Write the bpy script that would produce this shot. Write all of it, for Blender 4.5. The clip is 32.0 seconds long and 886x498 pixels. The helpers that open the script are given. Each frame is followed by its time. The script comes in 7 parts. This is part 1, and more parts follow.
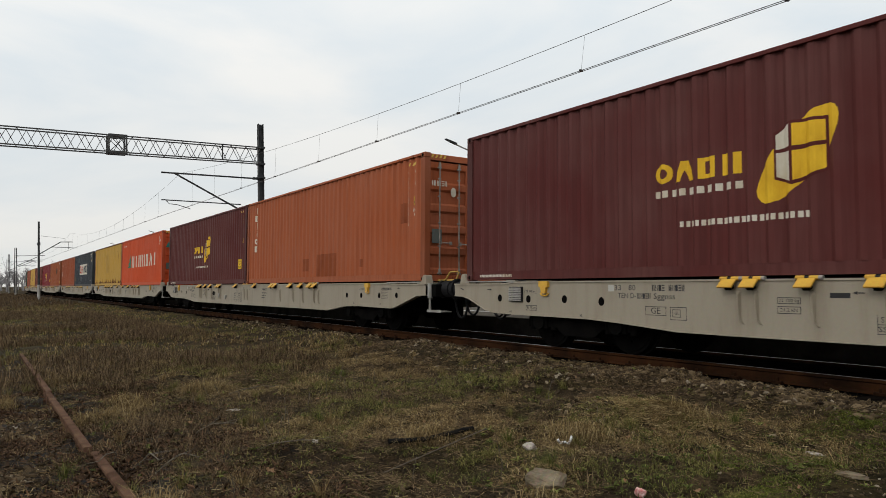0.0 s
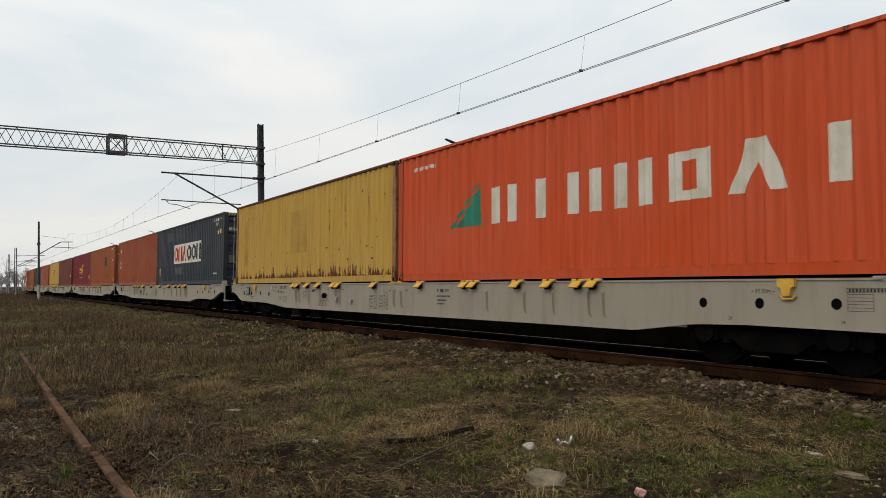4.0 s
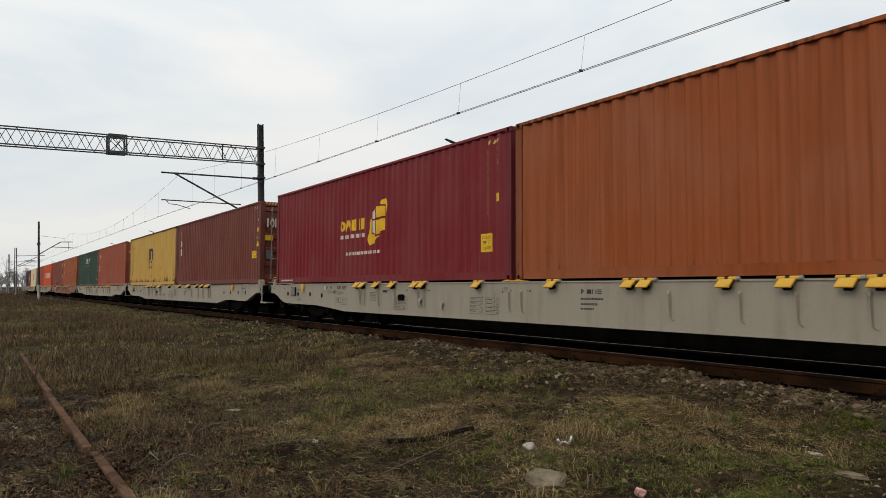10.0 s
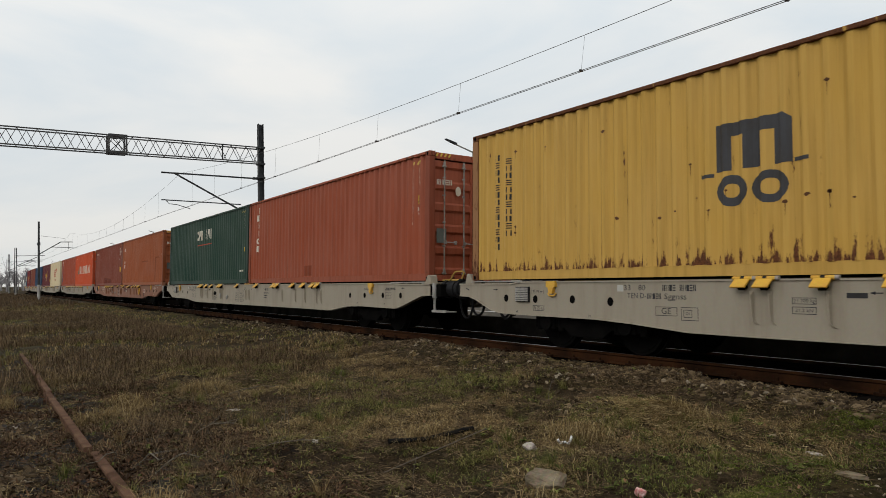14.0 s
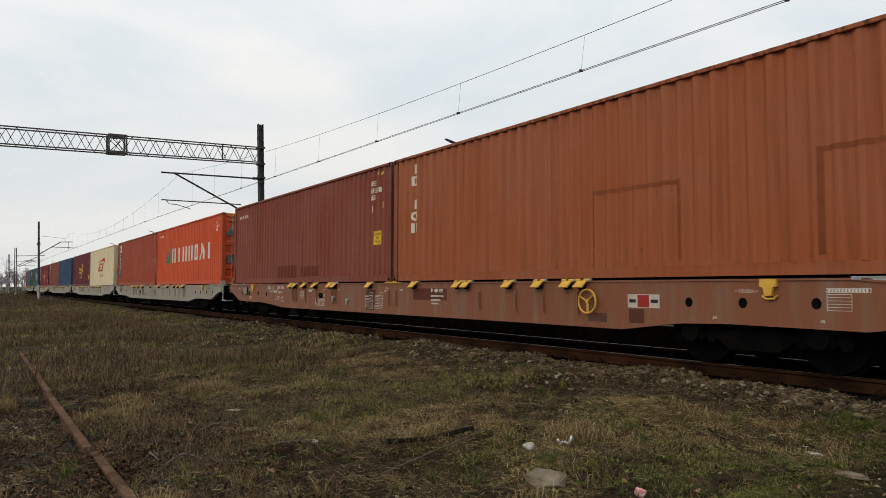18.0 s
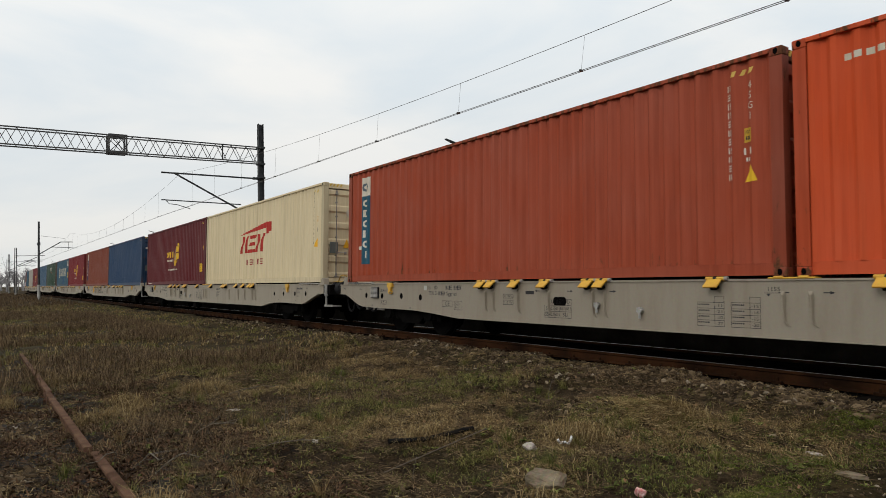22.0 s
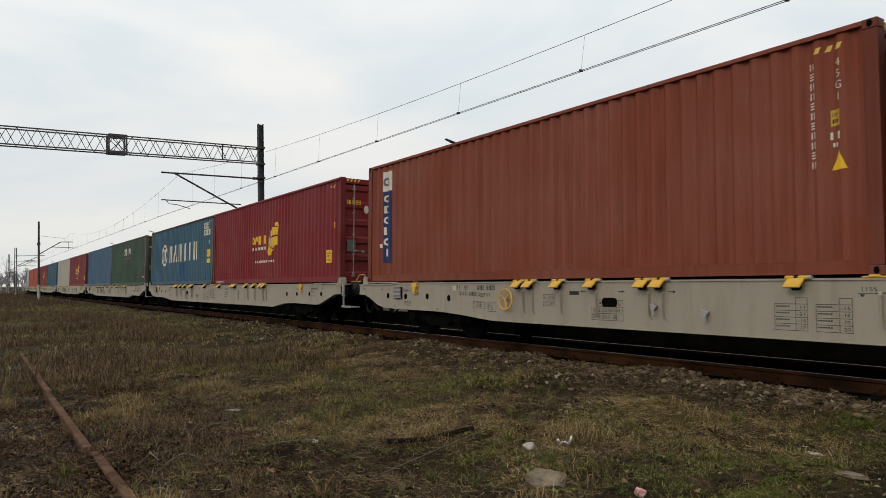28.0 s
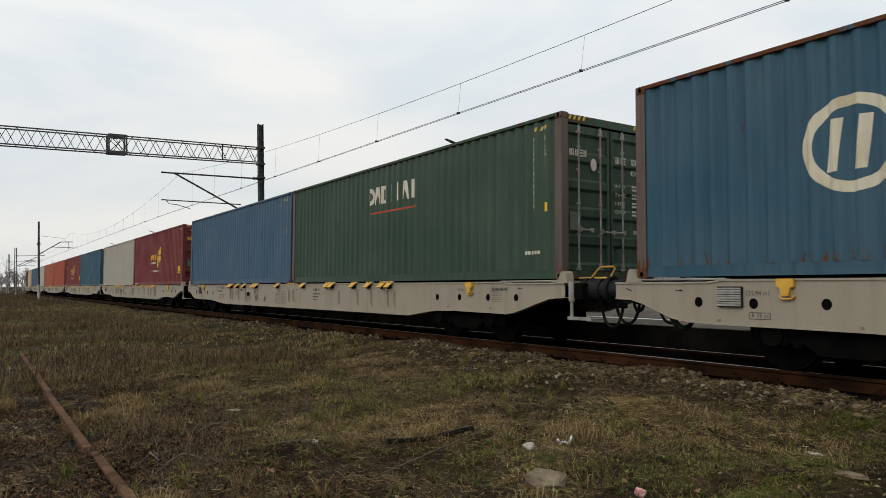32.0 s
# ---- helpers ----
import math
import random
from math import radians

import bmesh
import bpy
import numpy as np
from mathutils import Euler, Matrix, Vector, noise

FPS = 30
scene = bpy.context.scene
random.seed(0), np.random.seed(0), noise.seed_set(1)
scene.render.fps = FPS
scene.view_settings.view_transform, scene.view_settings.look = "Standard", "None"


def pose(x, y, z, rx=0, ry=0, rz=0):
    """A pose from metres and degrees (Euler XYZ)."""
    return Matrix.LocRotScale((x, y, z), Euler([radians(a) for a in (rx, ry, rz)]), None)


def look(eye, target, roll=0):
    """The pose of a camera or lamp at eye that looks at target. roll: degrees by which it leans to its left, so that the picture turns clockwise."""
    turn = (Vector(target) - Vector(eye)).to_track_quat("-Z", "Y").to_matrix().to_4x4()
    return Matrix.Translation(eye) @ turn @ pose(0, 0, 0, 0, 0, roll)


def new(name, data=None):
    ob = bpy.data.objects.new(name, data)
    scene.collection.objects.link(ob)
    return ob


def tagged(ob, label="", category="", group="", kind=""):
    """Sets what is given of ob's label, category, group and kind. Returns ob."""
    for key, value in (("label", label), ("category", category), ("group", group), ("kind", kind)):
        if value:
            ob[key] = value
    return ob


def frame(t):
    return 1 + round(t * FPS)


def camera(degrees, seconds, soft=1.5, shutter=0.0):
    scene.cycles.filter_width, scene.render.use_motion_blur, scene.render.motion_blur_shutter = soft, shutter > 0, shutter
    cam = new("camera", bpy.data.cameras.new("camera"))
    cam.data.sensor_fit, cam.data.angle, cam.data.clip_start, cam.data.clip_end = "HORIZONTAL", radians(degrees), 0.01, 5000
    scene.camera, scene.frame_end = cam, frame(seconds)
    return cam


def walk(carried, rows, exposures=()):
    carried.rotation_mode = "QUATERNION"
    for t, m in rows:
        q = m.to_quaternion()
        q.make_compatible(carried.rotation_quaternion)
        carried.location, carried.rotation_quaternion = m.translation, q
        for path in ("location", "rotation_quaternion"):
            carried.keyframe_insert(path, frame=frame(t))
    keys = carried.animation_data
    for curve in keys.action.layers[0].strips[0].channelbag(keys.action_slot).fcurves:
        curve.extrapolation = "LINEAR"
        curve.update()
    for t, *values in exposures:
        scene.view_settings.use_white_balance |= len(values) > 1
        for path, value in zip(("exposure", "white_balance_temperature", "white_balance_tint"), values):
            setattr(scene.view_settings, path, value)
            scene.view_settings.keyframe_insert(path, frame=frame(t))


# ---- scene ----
cam = camera(63.93, 32.0, soft=0.7, shutter=0.05)
CAMERA_POSE = pose(0.0, 0.0367, 1.3188, 92.265, 1.257, 56.472)
# the clip's camera closes down a little when pale loads fill its picture
EXPOSURES = [(0, -0.03), (5.5, -0.03), (6.0, -0.03), (11.5, -0.02), (13.0, -0.07), (14.0, -0.09), (15.5, -0.04), (22.0, -0.02), (23.0, -0.13), (24.0, -0.30), (24.6, -0.22), (25.2, -0.09), (26.5, -0.03), (32, -0.02)]
walk(cam, [(0, CAMERA_POSE), (32, CAMERA_POSE)], EXPOSURES)

# ---------------------------------------------------------------- light
world = bpy.data.worlds.new("overcast_sky")
scene.world = world
world.use_nodes = True


def build_sky():
    nt = world.node_tree
    nt.nodes.clear()
    out = nt.nodes.new("ShaderNodeOutputWorld")
    bg = nt.nodes.new("ShaderNodeBackground")
    sky = nt.nodes.new("ShaderNodeTexSky")
    sky.sky_type = "NISHITA"
    sky.sun_disc = False
    sky.sun_elevation = radians(34)
    sky.sun_rotation = radians(210)
    tc = nt.nodes.new("ShaderNodeTexCoord")
    mp = nt.nodes.new("ShaderNodeMapping")
    mp.inputs["Scale"].default_value = (1.0, 1.0, 3.2)
    n1 = nt.nodes.new("ShaderNodeTexNoise")
    n1.inputs["Scale"].default_value = 2.1
    n1.inputs["Detail"].default_value = 7
    n1.inputs["Roughness"].default_value = 0.52
    n1.inputs["Distortion"].default_value = 0.4
    ramp = nt.nodes.new("ShaderNodeValToRGB")
    ramp.color_ramp.elements[0].position, ramp.color_ramp.elements[0].color = 0.36, (7.7, 8.35, 8.75, 1)
    ramp.color_ramp.elements[1].position, ramp.color_ramp.elements[1].color = 0.60, (9.5, 9.5, 9.25, 1)
    mix = nt.nodes.new("ShaderNodeMix")
    mix.data_type = "RGBA"
    mix.inputs["Factor"].default_value = 0.94
    link = nt.links.new
    link(tc.outputs["Generated"], mp.inputs["Vector"])
    link(mp.outputs["Vector"], n1.inputs["Vector"])
    link(n1.outputs["Fac"], ramp.inputs["Fac"])
    link(sky.outputs["Color"], mix.inputs["A"])
    link(ramp.outputs["Color"], mix.inputs["B"])
    # an overcast sky is dimmer towards the horizon
    sep = nt.nodes.new("ShaderNodeSeparateXYZ")
    link(tc.outputs["Generated"], sep.inputs[0])
    grad = nt.nodes.new("ShaderNodeValToRGB")
    for e, (p, v) in zip((grad.color_ramp.elements[0], grad.color_ramp.elements[1], grad.color_ramp.elements.new(0.5)), ((0.0, (0.74, 0.735, 0.73)), (0.30, (1.03, 1.035, 1.04)), (1.0, (1.16, 1.16, 1.16)))):
        e.position, e.color = p, (*v, 1)
    link(sep.outputs["Z"], grad.inputs["Fac"])
    mul = nt.nodes.new("ShaderNodeMix")
    mul.data_type, mul.blend_type = "RGBA", "MULTIPLY"
    mul.inputs["Factor"].default_value = 1.0
    link(mix.outputs["Result"], mul.inputs["A"])
    link(grad.outputs["Color"], mul.inputs["B"])
    link(mul.outputs["Result"], bg.inputs["Color"])
    bg.inputs["Strength"].default_value = 0.1175
    link(bg.outputs["Background"], out.inputs["Surface"])


build_sky()
sun = new("sun", bpy.data.lights.new("sun", "SUN"))
sun.data.energy = 0.8
sun.data.angle = radians(25)
sun.data.color = (1.0, 0.95, 0.88)
sun.matrix_world = look((0, 0, 0), (-0.22, 0.80, -0.56))
scene.view_settings.exposure = 0.0

# ---------------------------------------------------------------- materials


def material(name, rough=0.7, metal=0.0):
    m = bpy.data.materials.new(name)
    m.use_nodes = True
    nt = m.node_tree
    bsdf = nt.nodes["Principled BSDF"]
    bsdf.inputs["Roughness"].default_value = rough
    bsdf.inputs["Metallic"].default_value = metal
    return m, nt, bsdf


def noise_node(nt, scale, detail=4, vec=None, rough=0.55):
    n = nt.nodes.new("ShaderNodeTexNoise")
    n.inputs["Scale"].default_value = scale
    n.inputs["Detail"].default_value = detail
    n.inputs["Roughness"].default_value = rough
    if vec is not None:
        nt.links.new(vec, n.inputs["Vector"])
    return n


def ramp_node(nt, fac, stops):
    r = nt.nodes.new("ShaderNodeValToRGB")
    while len(r.color_ramp.elements) < len(stops):
        r.color_ramp.elements.new(0.5)
    for e, (p, c) in zip(r.color_ramp.elements, stops):
        e.position = p
        e.color = (*c, 1) if len(c) == 3 else c
    nt.links.new(fac, r.inputs["Fac"])
    return r


def mix_node(nt, fac, a, b, blend="MIX"):
    m = nt.nodes.new("ShaderNodeMix")
    m.data_type = "RGBA"
    m.blend_type = blend
    for sock, v in (("Factor", fac), ("A", a), ("B", b)):
        if isinstance(v, (int, float)):
            m.inputs[sock].default_value = v
        elif isinstance(v, tuple):
            m.inputs[sock].default_value = (*v, 1)
        else:
            nt.links.new(v, m.inputs[sock])
    return m.outputs["Result"]


def coords(nt, scale=(1, 1, 1), kind="Object"):
    tc = nt.nodes.new("ShaderNodeTexCoord")
    mp = nt.nodes.new("ShaderNodeMapping")
    mp.inputs["Scale"].default_value = scale
    nt.links.new(tc.outputs[kind], mp.inputs["Vector"])
    return mp.outputs["Vector"]


def add_bump(nt, bsdf, height, strength, dist=0.01):
    b = nt.nodes.new("ShaderNodeBump")
    b.inputs["Strength"].default_value = strength
    b.inputs["Distance"].default_value = dist
    nt.links.new(height, b.inputs["Height"])
    nt.links.new(b.outputs["Normal"], bsdf.inputs["Normal"])


def two_tone(name, a, b, scale, rough=0.7, metal=0.0, bump=0.2, fine=None, kind="Object", dist=0.01, spec=0.3):
    """A worn surface: two tones mixed by coarse and fine noise, with relief."""
    m, nt, bsdf = material(name, rough, metal)
    bsdf.inputs["Specular IOR Level"].default_value = spec
    v = coords(nt, kind=kind)
    n1 = noise_node(nt, scale, 5, v)
    n2 = noise_node(nt, fine or scale * 9, 3, v)
    r = ramp_node(nt, n1.outputs["Fac"], [(0.36, a), (0.66, b)])
    c = mix_node(nt, 0.35, r.outputs["Color"], n2.outputs["Color"], "SOFT_LIGHT")
    hsv = nt.nodes.new("ShaderNodeHueSaturation")
    hsv.inputs["Saturation"].default_value = 0.95
    nt.links.new(c, hsv.inputs["Color"])
    nt.links.new(hsv.outputs["Color"], bsdf.inputs["Base Color"])
    if bump:
        add_bump(nt, bsdf, n2.outputs["Fac"], bump, dist)
    return m


def container_paint():
    """Sprayed container steel. The object's colour is the paint, its alpha the share of rust."""
    m, nt, bsdf = material("container_paint", 0.62)
    info = nt.nodes.new("ShaderNodeObjectInfo")
    v = coords(nt)
    off = nt.nodes.new("ShaderNodeVectorMath")
    off.operation = "ADD"
    comb = nt.nodes.new("ShaderNodeCombineXYZ")
    mul = nt.nodes.new("ShaderNodeMath")
    mul.operation = "MULTIPLY"
    mul.inputs[1].default_value = 57.0
    nt.links.new(info.outputs["Random"], mul.inputs[0])
    nt.links.new(mul.outputs[0], comb.inputs[0])
    nt.links.new(mul.outputs[0], comb.inputs[2])
    nt.links.new(v, off.inputs[0])
    nt.links.new(comb.outputs[0], off.inputs[1])
    vec = off.outputs[0]
    big = noise_node(nt, 0.55, 4, vec)
    streak_map = nt.nodes.new("ShaderNodeMapping")
    streak_map.inputs["Scale"].default_value = (9.0, 9.0, 0.45)
    nt.links.new(vec, streak_map.inputs["Vector"])
    streak = noise_node(nt, 1.0, 5, streak_map.outputs["Vector"], 0.6)
    fine = noise_node(nt, 34, 4, vec, 0.7)
    spot_map = nt.nodes.new("ShaderNodeMapping")
    spot_map.inputs["Scale"].default_value = (11.0, 11.0, 3.0)
    nt.links.new(vec, spot_map.inputs["Vector"])
    spots = noise_node(nt, 1.0, 6, spot_map.outputs["Vector"], 0.66)
    # knocks and rust gather on the lowest third of the sheets
    sep = nt.nodes.new("ShaderNodeSeparateXYZ")
    nt.links.new(v, sep.inputs[0])
    lowz = nt.nodes.new("ShaderNodeMapRange")
    lowz.inputs["From Min"].default_value = 0.50
    lowz.inputs["From Max"].default_value = 0.02
    nt.links.new(sep.outputs["Z"], lowz.inputs["Value"])
    low = nt.nodes.new("ShaderNodeMath")
    low.operation = "MULTIPLY_ADD"
    low.inputs[1].default_value = 0.66
    bent = nt.nodes.new("ShaderNodeMath")
    bent.operation = "POWER"
    bent.inputs[1].default_value = 1.6
    nt.links.new(lowz.outputs[0], bent.inputs[0])
    share = nt.nodes.new("ShaderNodeMath")
    share.operation = "MULTIPLY"
    nt.links.new(bent.outputs[0], share.inputs[0])
    nt.links.new(info.outputs["Alpha"], share.inputs[1])
    nt.links.new(share.outputs[0], low.inputs[0])
    # faded and grimy paint
    dark = mix_node(nt, 1.0, info.outputs["Color"], (0.66, 0.64, 0.62), "MULTIPLY")
    fade = mix_node(nt, 0.05, info.outputs["Color"], (0.55, 0.50, 0.44))
    r1 = ramp_node(nt, big.outputs["Fac"], [(0.35, (0, 0, 0)), (0.68, (1, 1, 1))])
    c1 = mix_node(nt, r1.outputs["Color"], info.outputs["Color"], fade)
    r2 = ramp_node(nt, streak.outputs["Fac"], [(0.45, (0, 0, 0)), (0.78, (0.75, 0.75, 0.75))])
    c2 = mix_node(nt, r2.outputs["Color"], c1, dark)
    # rust: spots and runs, more of it where alpha is higher
    add = nt.nodes.new("ShaderNodeMath")
    add.operation = "MULTIPLY_ADD"
    add.inputs[1].default_value = 0.30
    nt.links.new(info.outputs["Alpha"], add.inputs[0])
    mixv = nt.nodes.new("ShaderNodeMath")
    mixv.operation = "MULTIPLY_ADD"
    mixv.inputs[1].default_value = 0.35
    nt.links.new(streak.outputs["Fac"], mixv.inputs[0])
    sp = nt.nodes.new("ShaderNodeMath")
    sp.operation = "MULTIPLY"
    sp.inputs[1].default_value = 0.65
    nt.links.new(spots.outputs["Fac"], low.inputs[2])
    nt.links.new(low.outputs[0], sp.inputs[0])
    nt.links.new(sp.outputs[0], mixv.inputs[2])
    nt.links.new(mixv.outputs[0], add.inputs[2])
    r3 = ramp_node(nt, add.outputs[0], [(0.725, (0, 0, 0)), (0.775, (1, 1, 1))])
    rust = ramp_node(nt, fine.outputs["Fac"], [(0.3, (0.045, 0.018, 0.010)), (0.7, (0.16, 0.062, 0.026))])
    c3 = mix_node(nt, r3.outputs["Color"], c2, rust.outputs["Color"])
    nt.links.new(c3, bsdf.inputs["Base Color"])
    rr = ramp_node(nt, r3.outputs["Color"], [(0.0, (0.58,) * 3), (1.0, (0.9,) * 3)])
    nt.links.new(rr.outputs["Color"], bsdf.inputs["Roughness"])
    add_bump(nt, bsdf, fine.outputs["Fac"], 0.08, 0.006)
    bsdf.inputs["Specular IOR Level"].default_value = 0.16
    return m


def wagon_paint():
    """Wagon frame paint, object colour, with road dirt in runs."""
    m, nt, bsdf = material("wagon_paint", 0.55)
    bsdf.inputs["Specular IOR Level"].default_value = 0.25
    info = nt.nodes.new("ShaderNodeObjectInfo")
    v = coords(nt)
    sm = nt.nodes.new("ShaderNodeMapping")
    sm.inputs["Scale"].default_value = (4.4, 4.4, 0.7)
    nt.links.new(v, sm.inputs["Vector"])
    n1 = noise_node(nt, 1.0, 6, sm.outputs["Vector"], 0.6)
    n2 = noise_node(nt, 22, 4, v, 0.6)
    r1 = ramp_node(nt, n1.outputs["Fac"], [(0.47, (0, 0, 0)), (0.80, (0.62, 0.62, 0.62))])
    c1 = mix_node(nt, r1.outputs["Color"], info.outputs["Color"], (0.20, 0.155, 0.11))
    c2 = mix_node(nt, 0.14, c1, n2.outputs["Color"], "SOFT_LIGHT")
    nt.links.new(c2, bsdf.inputs["Base Color"])
    add_bump(nt, bsdf, n1.outputs["Fac"], 0.10, 0.02)
    return m


def print_paint():
    """Stencilled or stuck-on lettering, object colour, a little scuffed."""
    m, nt, bsdf = material("print_paint", 0.6)
    info = nt.nodes.new("ShaderNodeObjectInfo")
    bsdf.inputs["Specular IOR Level"].default_value = 0.16
    n = noise_node(nt, 2.6, 6, coords(nt, (1, 1, 0.5)), 0.62)
    r = ramp_node(nt, n.outputs["Fac"], [(0.30, (0.74, 0.67, 0.55)), (0.56, (1, 1, 1))])
    nt.links.new(mix_node(nt, 1.0, info.outputs["Color"], r.outputs["Color"], "MULTIPLY"), bsdf.inputs["Base Color"])
    return m


M_BOX = container_paint()
M_WAGON = wagon_paint()
M_PRINT = print_paint()
M_GALV = two_tone("galvanised_steel", (0.20, 0.19, 0.17), (0.34, 0.325, 0.30), 3.0, 0.6, 0.15, 0.1)
M_BAR = two_tone("worn_locking_bar_steel", (0.13, 0.105, 0.085), (0.30, 0.275, 0.245), 4.0, 0.55, 0.1, 0.1)
# steel taken almost to zero: the dark beneath the wagons sits in the colour
M_BLACK = two_tone("shade_black_steel", (0.0025, 0.0024, 0.0023), (0.006, 0.0055, 0.005), 3.0, 0.9, 0.0, 0.2, spec=0.02)
M_RUBBER = two_tone("black_rubber", (0.008, 0.008, 0.009), (0.018, 0.018, 0.019), 5.0, 0.6, 0.0, 0.1, spec=0.15)
M_OCHRE = two_tone("ochre_rail_paint", (0.34, 0.20, 0.03), (0.50, 0.31, 0.05), 5.0, 0.6, 0.0, 0.1)
M_YELLOW = two_tone("yellow_fitting_paint", (0.55, 0.28, 0.012), (0.64, 0.36, 0.016), 5.0, 0.5, 0.0, 0.1)
M_RAILRUST = two_tone("rail_rust", (0.011, 0.0048, 0.002), (0.046, 0.017, 0.005), 1.3, 0.92, 0.0, 0.4, 30, spec=0.06)
M_RAILTOP = two_tone("rail_head_steel", (0.16, 0.15, 0.14), (0.30, 0.29, 0.28), 6.0, 0.35, 0.85, 0.05)
M_POLE = two_tone("dark_mast_paint", (0.016, 0.018, 0.020), (0.045, 0.046, 0.047), 3.0, 0.7, 0.0, 0.2)
M_LATTICE = two_tone("weathered_lattice_steel", (0.035, 0.036, 0.038), (0.085, 0.082, 0.078), 3.0, 0.7, 0.2, 0.2)
M_CONCRETE = two_tone("weathered_concrete", (0.26, 0.25, 0.23), (0.40, 0.39, 0.36), 1.4, 0.9, 0.0, 0.3)
M_WIRE = two_tone("oxidised_copper_wire", (0.05, 0.048, 0.046), (0.10, 0.095, 0.09), 9.0, 0.6, 0.5, 0.0)

# ---------------------------------------------------------------- mesh tools


def bm_box(bm, x0, x1, y0, y1, z0, z1, bevel=0.0):
    """A box from its limits, added to bm."""
    m = Matrix.LocRotScale(((x0 + x1) / 2, (y0 + y1) / 2, (z0 + z1) / 2), None, (x1 - x0, y1 - y0, z1 - z0))
    vs = bmesh.ops.create_cube(bm, size=1.0, matrix=m)["verts"]
    if bevel:
        es = list({e for v in vs for e in v.link_edges})
        bmesh.ops.bevel(bm, geom=es, offset=bevel, segments=1, affect="EDGES", profile=0.7)
    return bm


def bm_bar(bm, a, b, r, n=8, r2=None, caps=True):
    """A round bar from a to b."""
    a, b = Vector(a), Vector(b)
    d = b - a
    m = Matrix.Translation((a + b) / 2) @ d.to_track_quat("Z", "Y").to_matrix().to_4x4()
    bmesh.ops.create_cone(bm, cap_ends=caps, segments=n, radius1=r, radius2=r if r2 is None else r2, depth=d.length, matrix=m)
    return bm


def bm_beam(bm, a, b, w, h):
    """A square bar of w by h from a to b."""
    a, b = Vector(a), Vector(b)
    d = b - a
    m = Matrix.Translation((a + b) / 2) @ d.to_track_quat("X", "Z").to_matrix().to_4x4() @ Matrix.Diagonal((d.length, w, h, 1))
    bmesh.ops.create_cube(bm, size=1.0, matrix=m)
    return bm


def bm_tube(bm, pts, r, n=8):
    """A bent tube along points."""
    pts = [Vector(p) for p in pts]
    rings = []
    for i, p in enumerate(pts):
        d = (pts[min(i + 1, len(pts) - 1)] - pts[max(i - 1, 0)]).normalized()
        q = d.to_track_quat("Z", "Y")
        rings.append([bm.verts.new(p + q @ Vector((r * math.cos(k * math.tau / n), r * math.sin(k * math.tau / n), 0))) for k in range(n)])
    for a, b in zip(rings, rings[1:]):
        for k in range(n):
            bm.faces.new((a[k], a[(k + 1) % n], b[(k + 1) % n], b[k]))
    bm.faces.new(rings[0][::-1])
    bm.faces.new(rings[-1])
    return bm


def eased(pts, n=4):
    """Points of a soft curve through pts."""
    p = [Vector(q) for q in pts]
    p = [2 * p[0] - p[1]] + p + [2 * p[-1] - p[-2]]
    out = []
    for a, b, c, d in zip(p, p[1:], p[2:], p[3:]):
        for k in range(n):
            u = k / n
            out.append(0.5 * (2 * b + (c - a) * u + (2 * a - 5 * b + 4 * c - d) * u * u + (3 * b - a - 3 * c + d) * u ** 3))
    return out + [p[-2]]


def bm_prism(bm, outline, axis, lo, hi):
    """A prism: an outline in the plane across an axis ('x': y,z; 'y': x,z; 'z': x,y), from lo to hi."""
    def at(u, v, w):
        return {"x": (w, u, v), "y": (u, w, v), "z": (u, v, w)}[axis]
    a = [bm.verts.new(at(u, v, lo)) for u, v in outline]
    b = [bm.verts.new(at(u, v, hi)) for u, v in outline]
    bm.faces.new(a)
    bm.faces.new(b[::-1])
    n = len(a)
    for i in range(n):
        bm.faces.new((a[i], b[i], b[(i + 1) % n], a[(i + 1) % n]))
    bmesh.ops.recalc_face_normals(bm, faces=bm.faces[:])
    return bm


def mesh_of(bm, name, mat, smooth=False):
    me = bpy.data.meshes.new(name)
    bmesh.ops.recalc_face_normals(bm, faces=bm.faces[:])
    bm.to_mesh(me)
    bm.free()
    if smooth:
        me.polygons.foreach_set("use_smooth", [True] * len(me.polygons))
    if mat:
        me.materials.append(mat)
    return me


def part(name, bm, mat, parent, label="", smooth=False):
    """One mesh object under a thing or a part; bm may be a bmesh or a mesh."""
    me = bm if isinstance(bm, bpy.types.Mesh) else mesh_of(bm, name, mat, smooth)
    ob = new(name, me)
    ob.parent = parent
    if label:
        ob["label"] = label
    return ob


def thing(name, label, category, group="", kind="", at=None, bm=None, mat=None, smooth=False):
    ob = new(name, mesh_of(bm, name, mat, smooth) if bm else None)
    if at is not None:
        ob.matrix_basis = at
    return tagged(ob, label, category, group, kind)


def text_mesh(words, size, width=None):
    """Built-in font lettering as a flat mesh, centred, in the x-z plane, facing -y."""
    cu = bpy.data.curves.new("lettering", "FONT")
    cu.body = words
    cu.size = size
    cu.align_x, cu.align_y = "CENTER", "CENTER"
    cu.resolution_u = 2
    tmp = bpy.data.objects.new("lettering", cu)
    me = bpy.data.meshes.new_from_object(tmp)
    bpy.data.objects.remove(tmp)
    bpy.data.curves.remove(cu)
    me.transform(pose(0, 0, 0, 90, 0, 0))
    if width:
        xs = [v.co.x for v in me.vertices] or [0, 1]
        k = width / max(max(xs) - min(xs), 0.01)
        me.transform(Matrix.Diagonal((k, 1, 1, 1)))
    return me



# ---------------------------------------------------------------- track geometry
CANT = -1.8
TRACK_Y = 9.53
CURVE_X, CURVE_R = -130.0, 900.0


